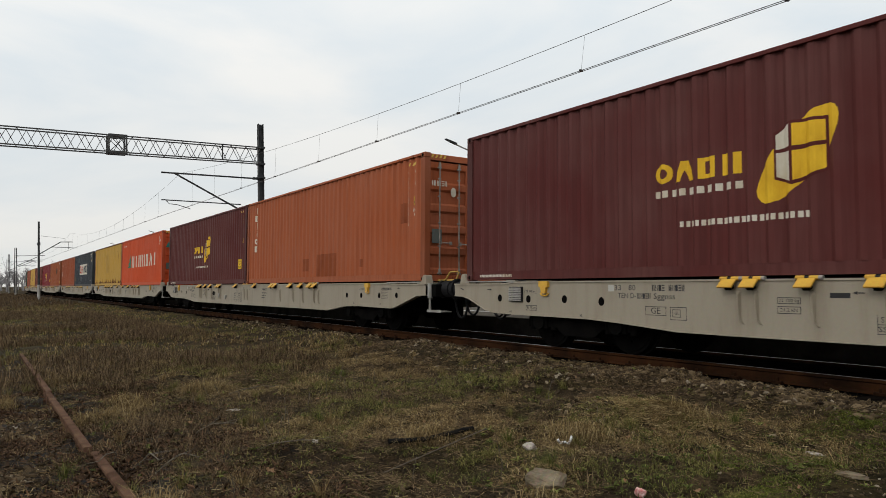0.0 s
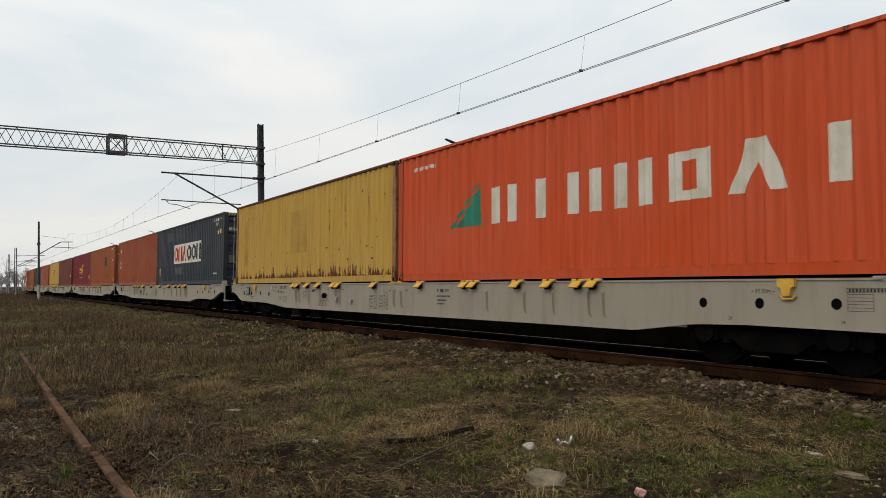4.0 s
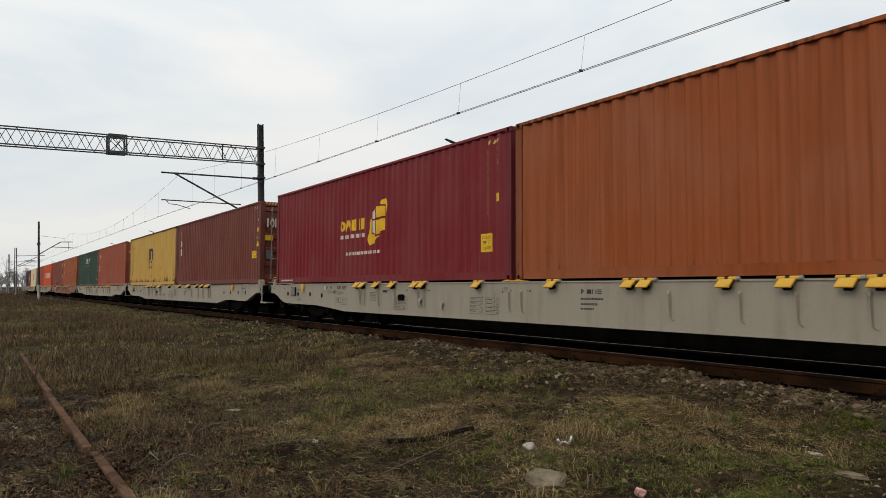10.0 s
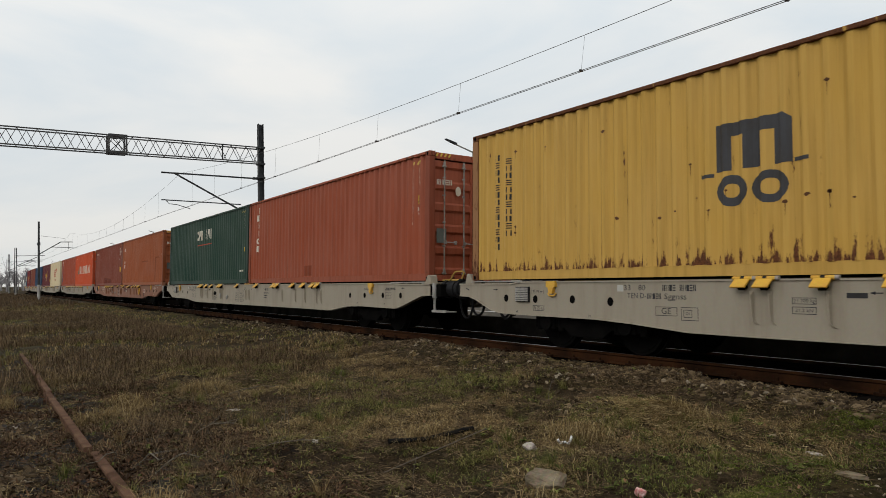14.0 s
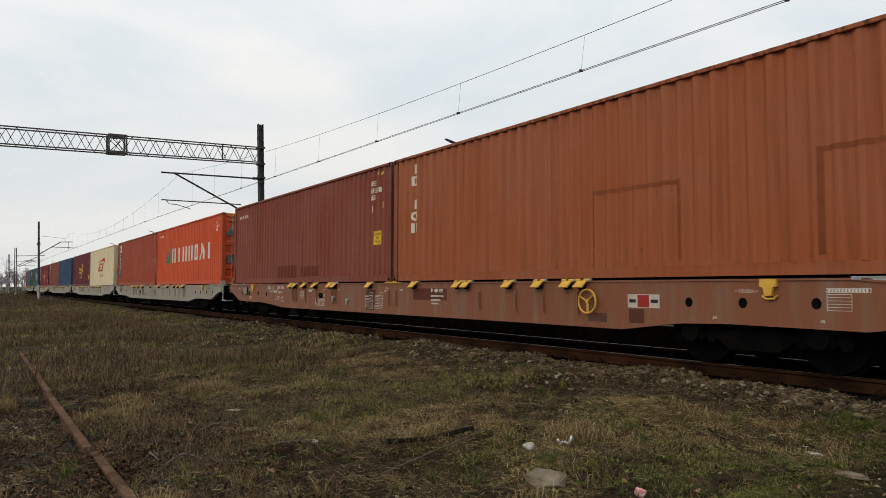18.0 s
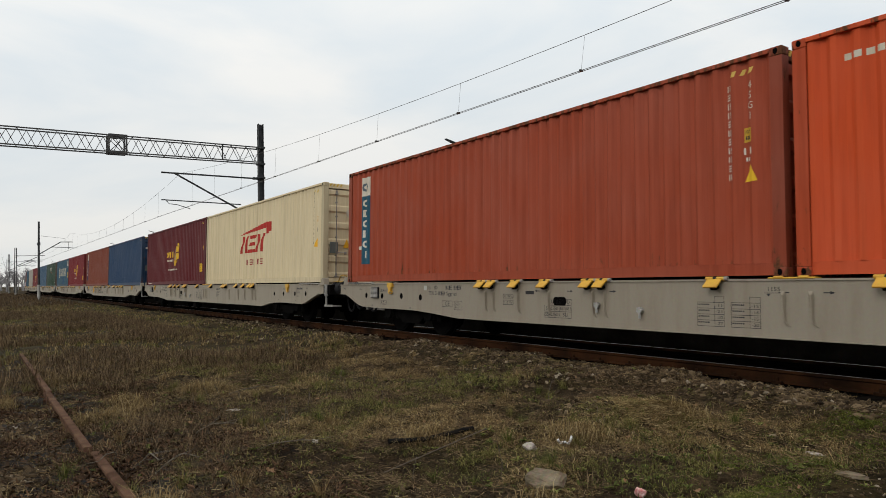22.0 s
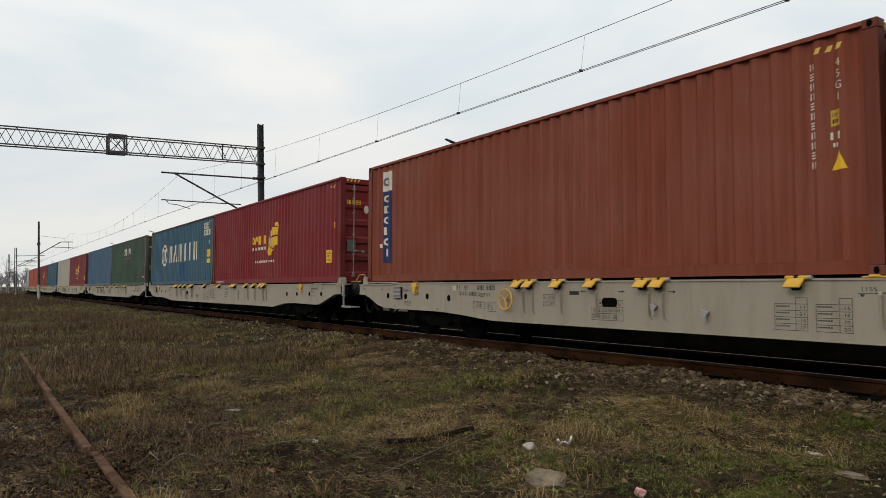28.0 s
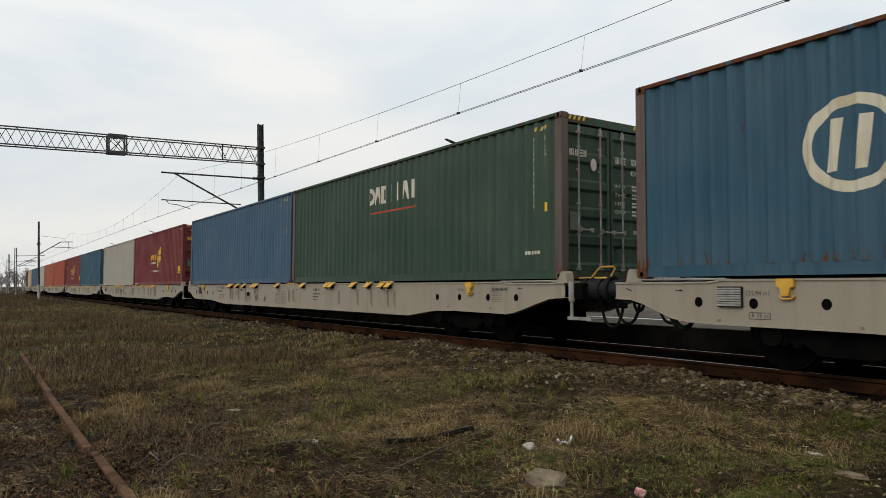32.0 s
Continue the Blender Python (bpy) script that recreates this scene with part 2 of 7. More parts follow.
def on_track(s, y=0.0, z=0.0):
    """The pose at the way s along the line: straight, then bending away beyond CURVE_X."""
    if s >= CURVE_X:
        m = pose(s, TRACK_Y, 0, CANT, 0, 0)
    else:
        a = (CURVE_X - s) / CURVE_R
        x = CURVE_X - CURVE_R * math.sin(a)
        yy = TRACK_Y + CURVE_R * (1 - math.cos(a))
        m = pose(x, yy, 0, 0, 0, -math.degrees(a)) @ pose(0, 0, 0, CANT, 0, 0)
    return m @ Matrix.Translation((0, y, z))


L_BOX, W_BOX, H_BOX = 12.192, 2.438, 2.896
MID_GAP = 0.129
WAGON_PITCH = 26.135
FRONT = 12.84  # front end of the first wagon's load at the start
DECK = 1.194   # height of the load's underside over the rail

# ---------------------------------------------------------------- container


PANEL_IN = 0.024


def corrugated(length, height, pitch=0.278, depth=0.044):
    """A trapezoidal sheet in the x-z plane, outer faces at y=0, valleys at y=+depth."""
    bm = bmesh.new()
    n = int(round(length / pitch))
    p = length / n
    prof = []
    for i in range(n):
        x = -length / 2 + i * p
        prof += [(x, 0.0), (x + 0.26 * p, 0.0), (x + 0.5 * p, depth), (x + 0.76 * p, depth)]
    prof.append((length / 2, 0.0))
    lo = [bm.verts.new((x, y, 0)) for x, y in prof]
    hi = [bm.verts.new((x, y, height)) for x, y in prof]
    for i in range(len(prof) - 1):
        bm.faces.new((lo[i], lo[i + 1], hi[i + 1], hi[i]))
    return bm


def container_meshes():
    d = {}
    hx, hy = L_BOX / 2, W_BOX / 2
    side = corrugated(L_BOX - 0.36, H_BOX - 0.232)
    d["side_panel"] = mesh_of(side, "side_panel", M_BOX)
    d["bottom_rail"] = mesh_of(bm_prism(bmesh.new(), [(0.031, 0.02), (0.11, 0.02), (0.11, 0.178), (0.031, 0.178)], "x", -hx + 0.17, hx - 0.17), "bottom_rail", M_BOX)
    d["top_rail"] = mesh_of(bm_box(bmesh.new(), -hx + 0.17, hx - 0.17, 0, 0.06, -0.06, 0, 0.006), "top_rail", M_BOX)
    d["corner_post"] = mesh_of(bm_prism(bmesh.new(), [(0, 0), (0.17, 0), (0.17, 0.045), (0.05, 0.06), (0.045, 0.15), (0, 0.15)], "z", 0.12, H_BOX - 0.12), "corner_post", M_BOX)
    cc = bm_box(bmesh.new(), 0, 0.178, 0, 0.162, 0, 0.118, 0.012)
    d["corner_casting"] = mesh_of(cc, "corner_casting", M_BOX)
    # casting hole: black disc on the face paints the dark opening, nothing is cut
    hole = bmesh.new()
    bm_prism(hole, [(0.089 + 0.032 * math.cos(a), 0.06 + 0.042 * math.sin(a)) for a in [k * math.tau / 12 for k in range(12)]], "y", -0.003, 0.01)
    d["casting_hole"] = mesh_of(hole, "casting_hole", M_BLACK)
    roof = corrugated(L_BOX - 0.30, W_BOX - 0.10, 0.21, 0.02)
    roof.transform(Matrix.Translation((0, -W_BOX / 2 + 0.05, 0)) @ pose(0, 0, 0, -90, 0, 0) @ Matrix.Translation((0, 0, -0)))
    d["roof"] = mesh_of(roof, "roof", M_BOX)
    endw = corrugated(W_BOX - 0.26, H_BOX - 0.24, 0.25, 0.045)
    d["end_wall"] = mesh_of(endw, "end_wall", M_BOX)
    fl = bm_box(bmesh.new(), -hx + 0.1, hx - 0.1, -hy + 0.13, hy - 0.13, 0.03, 0.14)
    d["floor_frame"] = mesh_of(fl, "floor_frame", M_BLACK)
    # a door leaf: pressed panel with four ridges, in the y-z plane, outer face towards +x
    w, h = (W_BOX - 0.24) / 2 - 0.012, H_BOX - 0.36
    bm = bmesh.new()
    prof = [(0, 0)]
    z = 0.10
    for k in range(5):
        z1 = z + 0.36
        prof += [(0, z), (-0.04, z + 0.05), (-0.04, z1 - 0.05), (0, z1)]
        z = z1 + 0.125
    prof.append((0, h))
    rows = [[bm.verts.new((x, y, zz)) for y in (0.06, w - 0.06)] for x, zz in prof]
    for a, b in zip(rows, rows[1:]):
        bm.faces.new((a[0], a[1], b[1], b[0]))
    d["door"] = mesh_of(bm, "door", M_BOX)
    d["door_stile"] = mesh_of(bm_box(bmesh.new(), -0.05, 0.0, 0, 0.06, 0, h, 0.006), "door_stile", M_BOX)
    gasket = bm_box(bmesh.new(), -0.03, 0.006, -0.012, 0.012, 0, h)
    d["door_gasket"] = mesh_of(gasket, "door_gasket", M_RUBBER)
    bar = bmesh.new()
    bm_bar(bar, (0, 0, 0), (0, 0, h + 0.02), 0.0165, 8)
    for zz in (0.02, h - 0.13):
        bm_box(bar, -0.03, 0.026, -0.024, 0.024, zz, zz + 0.11, 0.008)
        bm_box(bar, -0.03, 0.016, -0.05, 0.05, zz - 0.01, zz + 0.03, 0.006)
    for zz in (0.62, 1.15, 1.75, 2.15):
        bm_box(bar, -0.035, 0.023, -0.024, 0.034, zz, zz + 0.032, 0.004)
    d["locking_bar"] = mesh_of(bar, "locking_bar", M_BAR)
    hd = bmesh.new()
    bm_bar(hd, (0.02, 0, 0), (0.035, -0.30, -0.01), 0.013, 6)
    bm_box(hd, 0.0, 0.05, -0.30, -0.24, -0.05, 0.03, 0.006)
    bm_box(hd, -0.01, 0.04, -0.03, 0.03, -0.04, 0.04, 0.006)
    d["handle"] = mesh_of(hd, "handle", M_BAR)
    d["door_header"] = mesh_of(bm_box(bmesh.new(), -0.08, 0, -hy + 0.15, hy - 0.15, -0.145, 0, 0.006), "door_header", M_BOX)
    d["door_sill"] = mesh_of(bm_box(bmesh.new(), -0.08, 0, -hy + 0.15, hy - 0.15, 0, 0.14, 0.006), "door_sill", M_BOX)
    hinge = bmesh.new()
    bm_box(hinge, -0.02, 0.012, -0.05, 0.05, -0.035, 0.035, 0.006)
    d["hinge"] = mesh_of(hinge, "hinge", M_BOX)
    # slanted yellow and black warning stripes over the doors
    st = bmesh.new()
    for k in range(4):
        bm_prism(st, [(k * 0.11, 0), (k * 0.11 + 0.05, 0), (k * 0.11 + 0.09, 0.075), (k * 0.11 + 0.04, 0.075)], "x", 0.0, 0.003)
    d["warning_stripes"] = mesh_of(st, "warning_stripes", M_PRINT)
    return d


BOX = container_meshes()


def paint(ob, rgb, rust=0.1):
    ob.color = (*rgb, rust)
    return ob


def build_container(rgb, rust, label, door_rgb=None, post_rgb=None, full=True):
    """A forty-foot high-cube container, origin under its middle, doors at +x."""
    c = thing("shipping_container", label, "container", "containers on the train")
    hx, hy = L_BOX / 2, W_BOX / 2
    door_rgb, post_rgb = door_rgb or rgb, post_rgb or tuple(k * 0.72 for k in rgb)

    def put(name, m, col=rgb, r=None, parent=c, lab=""):
        o = part(name, BOX[name], None, parent, lab)
        o.matrix_basis = m
        return paint(o, col, rust if r is None else r)

    turn = pose(0, 0, 0, 0, 0, 180)
    dent = Matrix.Translation((0, -hy + PANEL_IN, 0.172))
    put("side_panel", dent)
    put("side_panel", turn @ dent)
    for m in (Matrix(), turn):
        put("bottom_rail", m @ Matrix.Translation((0, -hy + 0.002, 0)), tuple(k * 0.92 for k in rgb), r=rust * 0.3)
        put("top_rail", m @ Matrix.Translation((0, -hy, H_BOX - 0.003)), r=rust + 0.12)
    put("roof", Matrix.Translation((0, 0, H_BOX - 0.03)))
    put("floor_frame", Matrix())
    for sx in (1, -1):
        for sy in (1, -1):
            m = Matrix.Translation((-sx * hx, -sy * hy, 0)) @ Matrix.Diagonal((sx, sy, 1, 1))
            put("corner_post", m @ Matrix.Translation((0.002, 0.002, 0)), post_rgb, rust + 0.24)
            for z in (0, H_BOX - 0.118):
                cc = put("corner_casting", m @ Matrix.Translation((-0.003, -0.003, z)), post_rgb, rust + 0.18)
                put("casting_hole", Matrix(), parent=cc)
    put("end_wall", pose(-hx + 0.02, 0, 0.12, 0, 0, -90), r=rust)
    put("door_header", Matrix.Translation((hx - 0.02, 0, H_BOX - 0.02)), door_rgb, rust + 0.1)
    put("door_sill", Matrix.Translation((hx - 0.02, 0, 0.01)), door_rgb, rust + 0.15)
    for k, sy in enumerate((-1, 1)):
        m = Matrix.Translation((hx - 0.045, 0.0, 0.165)) @ Matrix.Diagonal((1, sy, 1, 1)) @ Matrix.Translation((0, 0.012, 0))
        leaf = put("door", m, door_rgb, rust + 0.05)
        for y in (0.0, (W_BOX - 0.24) / 2 - 0.072):
            put("door_stile", Matrix.Translation((0.001, y, 0)), door_rgb, rust + 0.1, leaf)
        for y in (0.27, 0.80):
            bar = put("locking_bar", Matrix.Translation((0.035, y, -0.01)), parent=leaf)
            if full:
                put("handle", Matrix.Translation((0.02, 0, 0.72 if y > 0.5 else 0.70)) @ Matrix.Diagonal((1, 1 if y > 0.5 else 1, 1, 1)), parent=bar)
        if full:
            for z in (0.25, 0.85, 1.45, 2.1):
                put("hinge", Matrix.Translation((0.0, 1.075, z)), door_rgb, rust + 0.2, leaf)
    put("door_gasket", Matrix.Translation((hx - 0.045, 0, 0.165)))
    for y in (-1.05, 0.58):
        put("warning_stripes", Matrix.Translation((hx - 0.017, y, H_BOX - 0.11)), (0.62, 0.42, 0.08))
    return c


# ---------------------------------------------------------------- marks on the containers
WHITE, GOLD, INK = (0.60, 0.56, 0.475), (0.72, 0.44, 0.025), (0.020, 0.022, 0.028)
PANEL_LEN = L_BOX - 0.36
N_RIB = int(round(PANEL_LEN / 0.278))
RIB = PANEL_LEN / N_RIB


def rib_depth(x):
    """How far the side panel lies behind its outer face at x."""
    u = ((x + PANEL_LEN / 2) % RIB) / RIB
    if abs(x) > PANEL_LEN / 2:
        return -0.024
    if u < 0.26:
        return 0.0
    if u < 0.5:
        return 0.044 * (u - 0.26) / 0.24
    if u < 0.76:
        return 0.044
    return 0.044 * (1 - (u - 0.76) / 0.24)


def laid_on_ribs(bm):
    """Cuts a flat mark along the ribs and lays it on the corrugated sheet."""
    xs = [v.co.x for v in bm.verts]
    lo, hi = min(xs), max(xs)
    k0 = int((lo + PANEL_LEN / 2) / RIB) - 1
    for k in range(k0, int((hi + PANEL_LEN / 2) / RIB) + 2):
        for u in (0, 0.26, 0.5, 0.76):
            x = -PANEL_LEN / 2 + (k + u) * RIB
            if lo < x < hi:
                bmesh.ops.bisect_plane(bm, geom=bm.verts[:] + bm.edges[:] + bm.faces[:], plane_co=(x, 0, 0), plane_no=(1, 0, 0))
    on_rail = max(v.co.z for v in bm.verts) < 0.16
    for v in bm.verts:
        v.co.y = 0.0065 if on_rail else rib_depth(v.co.x) - 0.0025
    return bm


def flat(bm, pts):
    bm.faces.new([bm.verts.new((x, 0, z)) for x, z in pts])
    return bm


def rect(bm, x0, x1, z0, z1):
    return flat(bm, [(x0, z0), (x1, z0), (x1, z1), (x0, z1)])


def block(bm, x0, x1, z0, z1, slot=0):
    """A lettering bar; by its slot solid, a thin pair, three level bars or a thick pair."""
    w, h = x1 - x0, z1 - z0
    if slot == 0:
        return rect(bm, x0, x1, z0, z1)
    if slot == 2:
        for k in (0, 0.4, 0.8):
            rect(bm, x0, x1, z0 + k * h, z0 + (k + 0.2) * h)
        return bm
    edge = 0.24 if slot == 1 else 0.36
    rect(bm, x0, x0 + w * edge, z0, z1)
    rect(bm, x1 - w * edge, x1, z0, z1)
    return bm


def row_of_blocks(bm, n, x0, x1, z0, z1, fill=0.8, slots=(3, 1, 0, 2), lean=0.0):
    p = (x1 - x0) / n
    k0 = len(bm.verts)
    for k in range(n):
        block(bm, x0 + k * p, x0 + (k + fill) * p, z0, z1, slots[k % len(slots)])
    if lean:
        for v in list(bm.verts)[k0:]:
            v.co.x += (v.co.z - z0) * lean
    return bm


def sign(bm, kind, x0, x1, z0, z1):
    """One plain shape of a painted name: a chevron, a ring, a hollow block, a pair of bars or one bar."""
    w, h = x1 - x0, z1 - z0

    def at(*uv):
        return [bm.verts.new((x0 + u * w, 0, z0 + v * h)) for u, v in uv]
    if kind == "wedge":
        tip, top = at((0.5, 0.55), (0.5, 1.0))
        a, b, c = at((0, 0), (0.28, 0), (0.33, 1.0))
        bm.faces.new((a, b, tip, top, c))
        a, b, c = at((1, 0), (0.72, 0), (0.67, 1.0))
        bm.faces.new((c, top, tip, b, a))
    elif kind == "round":
        disc(bm, (x0 + x1) / 2, (z0 + z1) / 2, w / 2, h / 2, 0, 20, 0.5)
    elif kind == "slab":
        o = at((0.06, 0), (0.94, 0), (0.94, 1), (0.06, 1))
        i = at((0.36, 0.2), (0.66, 0.2), (0.66, 0.8), (0.36, 0.8))
        for k in range(4):
            j = (k + 1) % 4
            bm.faces.new((o[k], o[j], i[j], i[k]))
    elif kind == "fork":
        rect(bm, x0 + w * 0.04, x0 + w * 0.36, z0, z1)
        rect(bm, x1 - w * 0.36, x1 - w * 0.04, z0, z1)
    else:
        rect(bm, x0 + w * 0.34, x1 - w * 0.34, z0, z1)
    return bm


def row_of_signs(bm, kinds, x0, pitch, z0, z1, fill=0.84):
    for k, kind in enumerate(kinds.split()):
        sign(bm, kind, x0 + k * pitch, x0 + (k + fill) * pitch, z0, z1)
    return bm


def column_of_signs(bm, kinds, x0, x1, z0, z1, fill=0.8):
    kinds = kinds.split()
    p = (z1 - z0) / len(kinds)
    for k, kind in enumerate(kinds):
        sign(bm, kind, x0, x1, z1 - (k + fill) * p, z1 - k * p)
    return bm


def column_of_blocks(bm, n, x0, x1, z0, z1, fill=0.78, slots=(0, 3, 1)):
    p = (z1 - z0) / n
    for k in range(n):
        block(bm, x0, x1, z1 - (k + fill) * p, z1 - k * p, slots[k % len(slots)])
    return bm


def disc(bm, cx, cz, rx, rz, tilt=0.0, n=28, hole=0.0):
    ca, sa = math.cos(tilt), math.sin(tilt)

    def at(a, k):
        u, v = rx * k * math.cos(a), rz * k * math.sin(a)
        return bm.verts.new((cx + u * ca - v * sa, 0, cz + u * sa + v * ca))
    ang = [i * math.tau / n for i in range(n)]
    outer = [at(a, 1) for a in ang]
    if hole:
        inner = [at(a, hole) for a in ang]
        for i in range(n):
            j = (i + 1) % n
            bm.faces.new((outer[i], outer[j], inner[j], inner[i]))
    else:
        bm.faces.new(outer)
    return bm


def letters(bm, words, x, z, size, width=None):
    """Real lettering, centred at x, z."""
    me = text_mesh(words, size, width)
    me.transform(Matrix.Translation((x, 0, z)))
    bm.from_mesh(me)
    bpy.data.meshes.remove(me)
    return bm


def rust_knocks(seed, n):
    """Knocks in the ribs that have rusted through the paint, some with a run below."""
    rng = random.Random(seed)
    out = []
    for k in range(n):
        x = -PANEL_LEN / 2 + (rng.randint(2, N_RIB - 2) + 0.13) * RIB
        z = rng.choice((0.92, 0.98, 2.36, rng.uniform(0.5, 1.6))) + rng.uniform(-0.05, 0.05)
        w, bm = rng.uniform(0.02, 0.055), bmesh.new()
        flat(bm, [(x + w * rng.uniform(0.6, 1.3) * math.cos(a), z + 0.6 * w * rng.uniform(0.5, 1.3) * math.sin(a)) for a in [i * math.tau / 7 for i in range(7)]])
        if rng.random() < 0.6:
            flat(bm, [(x - 0.008, z), (x - 0.003, z - rng.uniform(0.06, 0.24)), (x + 0.006, z)])
        out.append(("rust_mark", (0.10, 0.042, 0.016), bm))
    return out


def side_marks(kind):
    """The marks of one kind of container: name, colour, mesh builder."""
    b = bmesh.new
    std = [("number_bars", WHITE, column_of_blocks(b(), 11, 5.285, 5.345, 1.25, 2.56, 0.70, (1, 2, 1, 1, 2))), ("size_code", WHITE, letters(b(), "4\n5\nG\n1", 5.63, 2.30, 0.135))]
    std_label = [("height_label", (0.50, 0.30, 0.03), rect(b(), 5.52, 5.64, 1.76, 1.95)), ("height_bars", INK, row_of_blocks(row_of_blocks(b(), 3, 5.54, 5.63, 1.79, 1.84, 0.7, (0,)), 2, 5.54, 5.63, 1.87, 1.92, 0.7, (1,)), 0.002), ("approval_label", WHITE, block(b(), 5.51, 5.64, 1.60, 1.69, 1)), ("approval_bars", WHITE, row_of_blocks(b(), 2, 5.54, 5.62, 1.51, 1.56, 0.6, (0,)))]
    top = [("edge_stripes", (0.6, 0.42, 0.1), row_of_blocks(b(), 3, 5.35, 5.72, 2.66, 2.73, 0.5, (0,), 0.5))]
    if kind == "globe":
        em = disc(b(), 0.88, 1.53, 0.72, 0.29, radians(47))
        quads = b()
        flat(quads, [(0.62, 1.63), (0.80, 1.65), (0.80, 1.93), (0.62, 1.82)])
        flat(quads, [(0.62, 1.29), (0.80, 1.22), (0.80, 1.59), (0.62, 1.59)])
        dark = b()
        flat(dark, [(0.60, 1.26), (0.83, 1.17), (1.28, 1.30), (1.28, 1.95), (0.83, 1.97), (0.60, 1.85)])
        gold = b()
        flat(gold, [(0.84, 1.65), (1.24, 1.66), (1.24, 1.91), (0.84, 1.93)])
        flat(gold, [(0.84, 1.22), (1.24, 1.33), (1.24, 1.61), (0.84, 1.59)])
        return [("emblem", GOLD, em), ("emblem_outline", "paint", dark, 0.0015), ("emblem_white", WHITE, quads, 0.003), ("emblem_front", GOLD, gold, 0.003),
                ("name_bars", GOLD, row_of_signs(b(), "round wedge slab fork", -1.28, 0.37, 1.41, 1.70)), ("line_bars", WHITE, row_of_blocks(b(), 10, -1.28, 0.20, 1.21, 1.31, 0.6, (0,))),
                ("address_bars", WHITE, row_of_blocks(b(), 22, -0.83, 1.06, 0.76, 0.84, 0.66, (0,))), ("rail_bars", WHITE, row_of_blocks(b(), 22, -5.69, -4.70, 0.065, 0.115, 0.7, (0,))),
                ("number_bars", (0.42, 0.26, 0.05), column_of_blocks(b(), 11, 5.285, 5.345, 1.25, 2.56, 0.70, (1, 2, 1, 1, 2))), ("size_code", (0.42, 0.26, 0.05), letters(b(), "4\n5\nG\n1", 5.63, 2.35, 0.13)),
                ("approval_label", GOLD, block(b(), 5.56, 5.70, 1.52, 1.68, 3)), ("caution_label", GOLD, rect(b(), 5.13, 5.47, 0.56, 0.92)),
                ("caution_text", INK, letters(letters(letters(b(), "CAUTION", 5.30, 0.84, 0.09, 0.27), "9' 6\"", 5.30, 0.74, 0.10, 0.25), "CONTAINER", 5.30, 0.635, 0.085, 0.29), 0.002)] + top
    if kind == "column":
        return [("name_bars", WHITE, column_of_signs(b(), "bar slab bar bar round fork", -5.33, -5.06, 1.06, 2.68)), ("painted_over_patch", "dark", rect(b(), 0.05, 1.39, 0.18, 0.82)), ("painted_over_square", "dark", rect(b(), -0.90, -0.54, 0.35, 0.72)),
                ("painted_over_strip", "dark", rect(b(), 2.9, 3.01, 0.4, 0.6)), ("painted_over_stain", "dark", rect(b(), 4.94, 5.24, 1.36, 1.83))] + std + std_label + top
    if kind == "column_plain":
        return [("name_bars", WHITE, column_of_signs(b(), "bar slab bar bar round fork", -5.33, -5.06, 1.06, 2.68)), ("painted_over_patch", "dark", rect(b(), -1.1, -0.45, 0.22, 0.52))] + std + std_label + top
    if kind == "column_gap":
        marks = [("name_bars", WHITE, column_of_signs(column_of_signs(b(), "bar slab", -5.33, -5.06, 2.14, 2.68), "bar round fork", -5.33, -5.06, 1.06, 1.87))]
        for x0, x1, z0, z1 in ((0.35, 2.10, 0.25, 1.42), (4.05, 5.05, 0.25, 1.55)):
            o, t = bmesh.new(), 0.07
            p, q = [[o.verts.new((x, 0, z)) for x, z in ((a, c), (a, e), (g, e), (g, c))] for a, g, c, e in ((x0, x1, z0, z1), (x0 + t, x1 - t, z0, z1 - t))]
            for k in range(3):
                o.faces.new((p[k], p[k + 1], q[k + 1], q[k]))
            marks.append(("painted_outline", "dark", o))
        return marks + std + std_label + top
    if kind == "delta":
        tri = flat(flat(b(), [(-3.75, 1.10), (-2.85, 1.10), (-2.95, 1.88)]), [(-4.0, 1.10), (-3.85, 1.10), (-2.98, 1.92), (-3.0, 1.95)])
        nums = row_of_blocks(row_of_blocks(row_of_blocks(b(), 4, 5.0, 5.45, 2.50, 2.62, 0.75), 6, 5.0, 5.55, 2.34, 2.46, 0.75), 4, 5.0, 5.4, 2.18, 2.30, 0.75)
        return [("emblem", (0.03, 0.19, 0.13), tri), ("name_bars", WHITE, row_of_signs(b(), "fork bar fork fork slab wedge bar", -2.57, 1.04, 1.10, 1.80, 0.8)), ("number_bars", WHITE, nums),
                ("rail_bars", WHITE, row_of_blocks(b(), 8, -5.5, -4.5, 2.5, 2.58, 0.7, (0,)))] + std_label + top
    if kind == "twin":
        panel = rect(b(), -2.39, 2.65, 1.02, 1.95)
        red = row_of_signs(b(), "round fork wedge", -2.28, 0.78, 1.13, 1.84, 0.9)
        grey = row_of_signs(b(), "round round fork", 0.17, 0.82, 1.13, 1.84, 0.9)
        nums = row_of_blocks(row_of_blocks(b(), 9, 4.45, 5.45, 2.60, 2.72, 0.7), 3, 4.9, 5.2, 2.42, 2.54, 0.75)
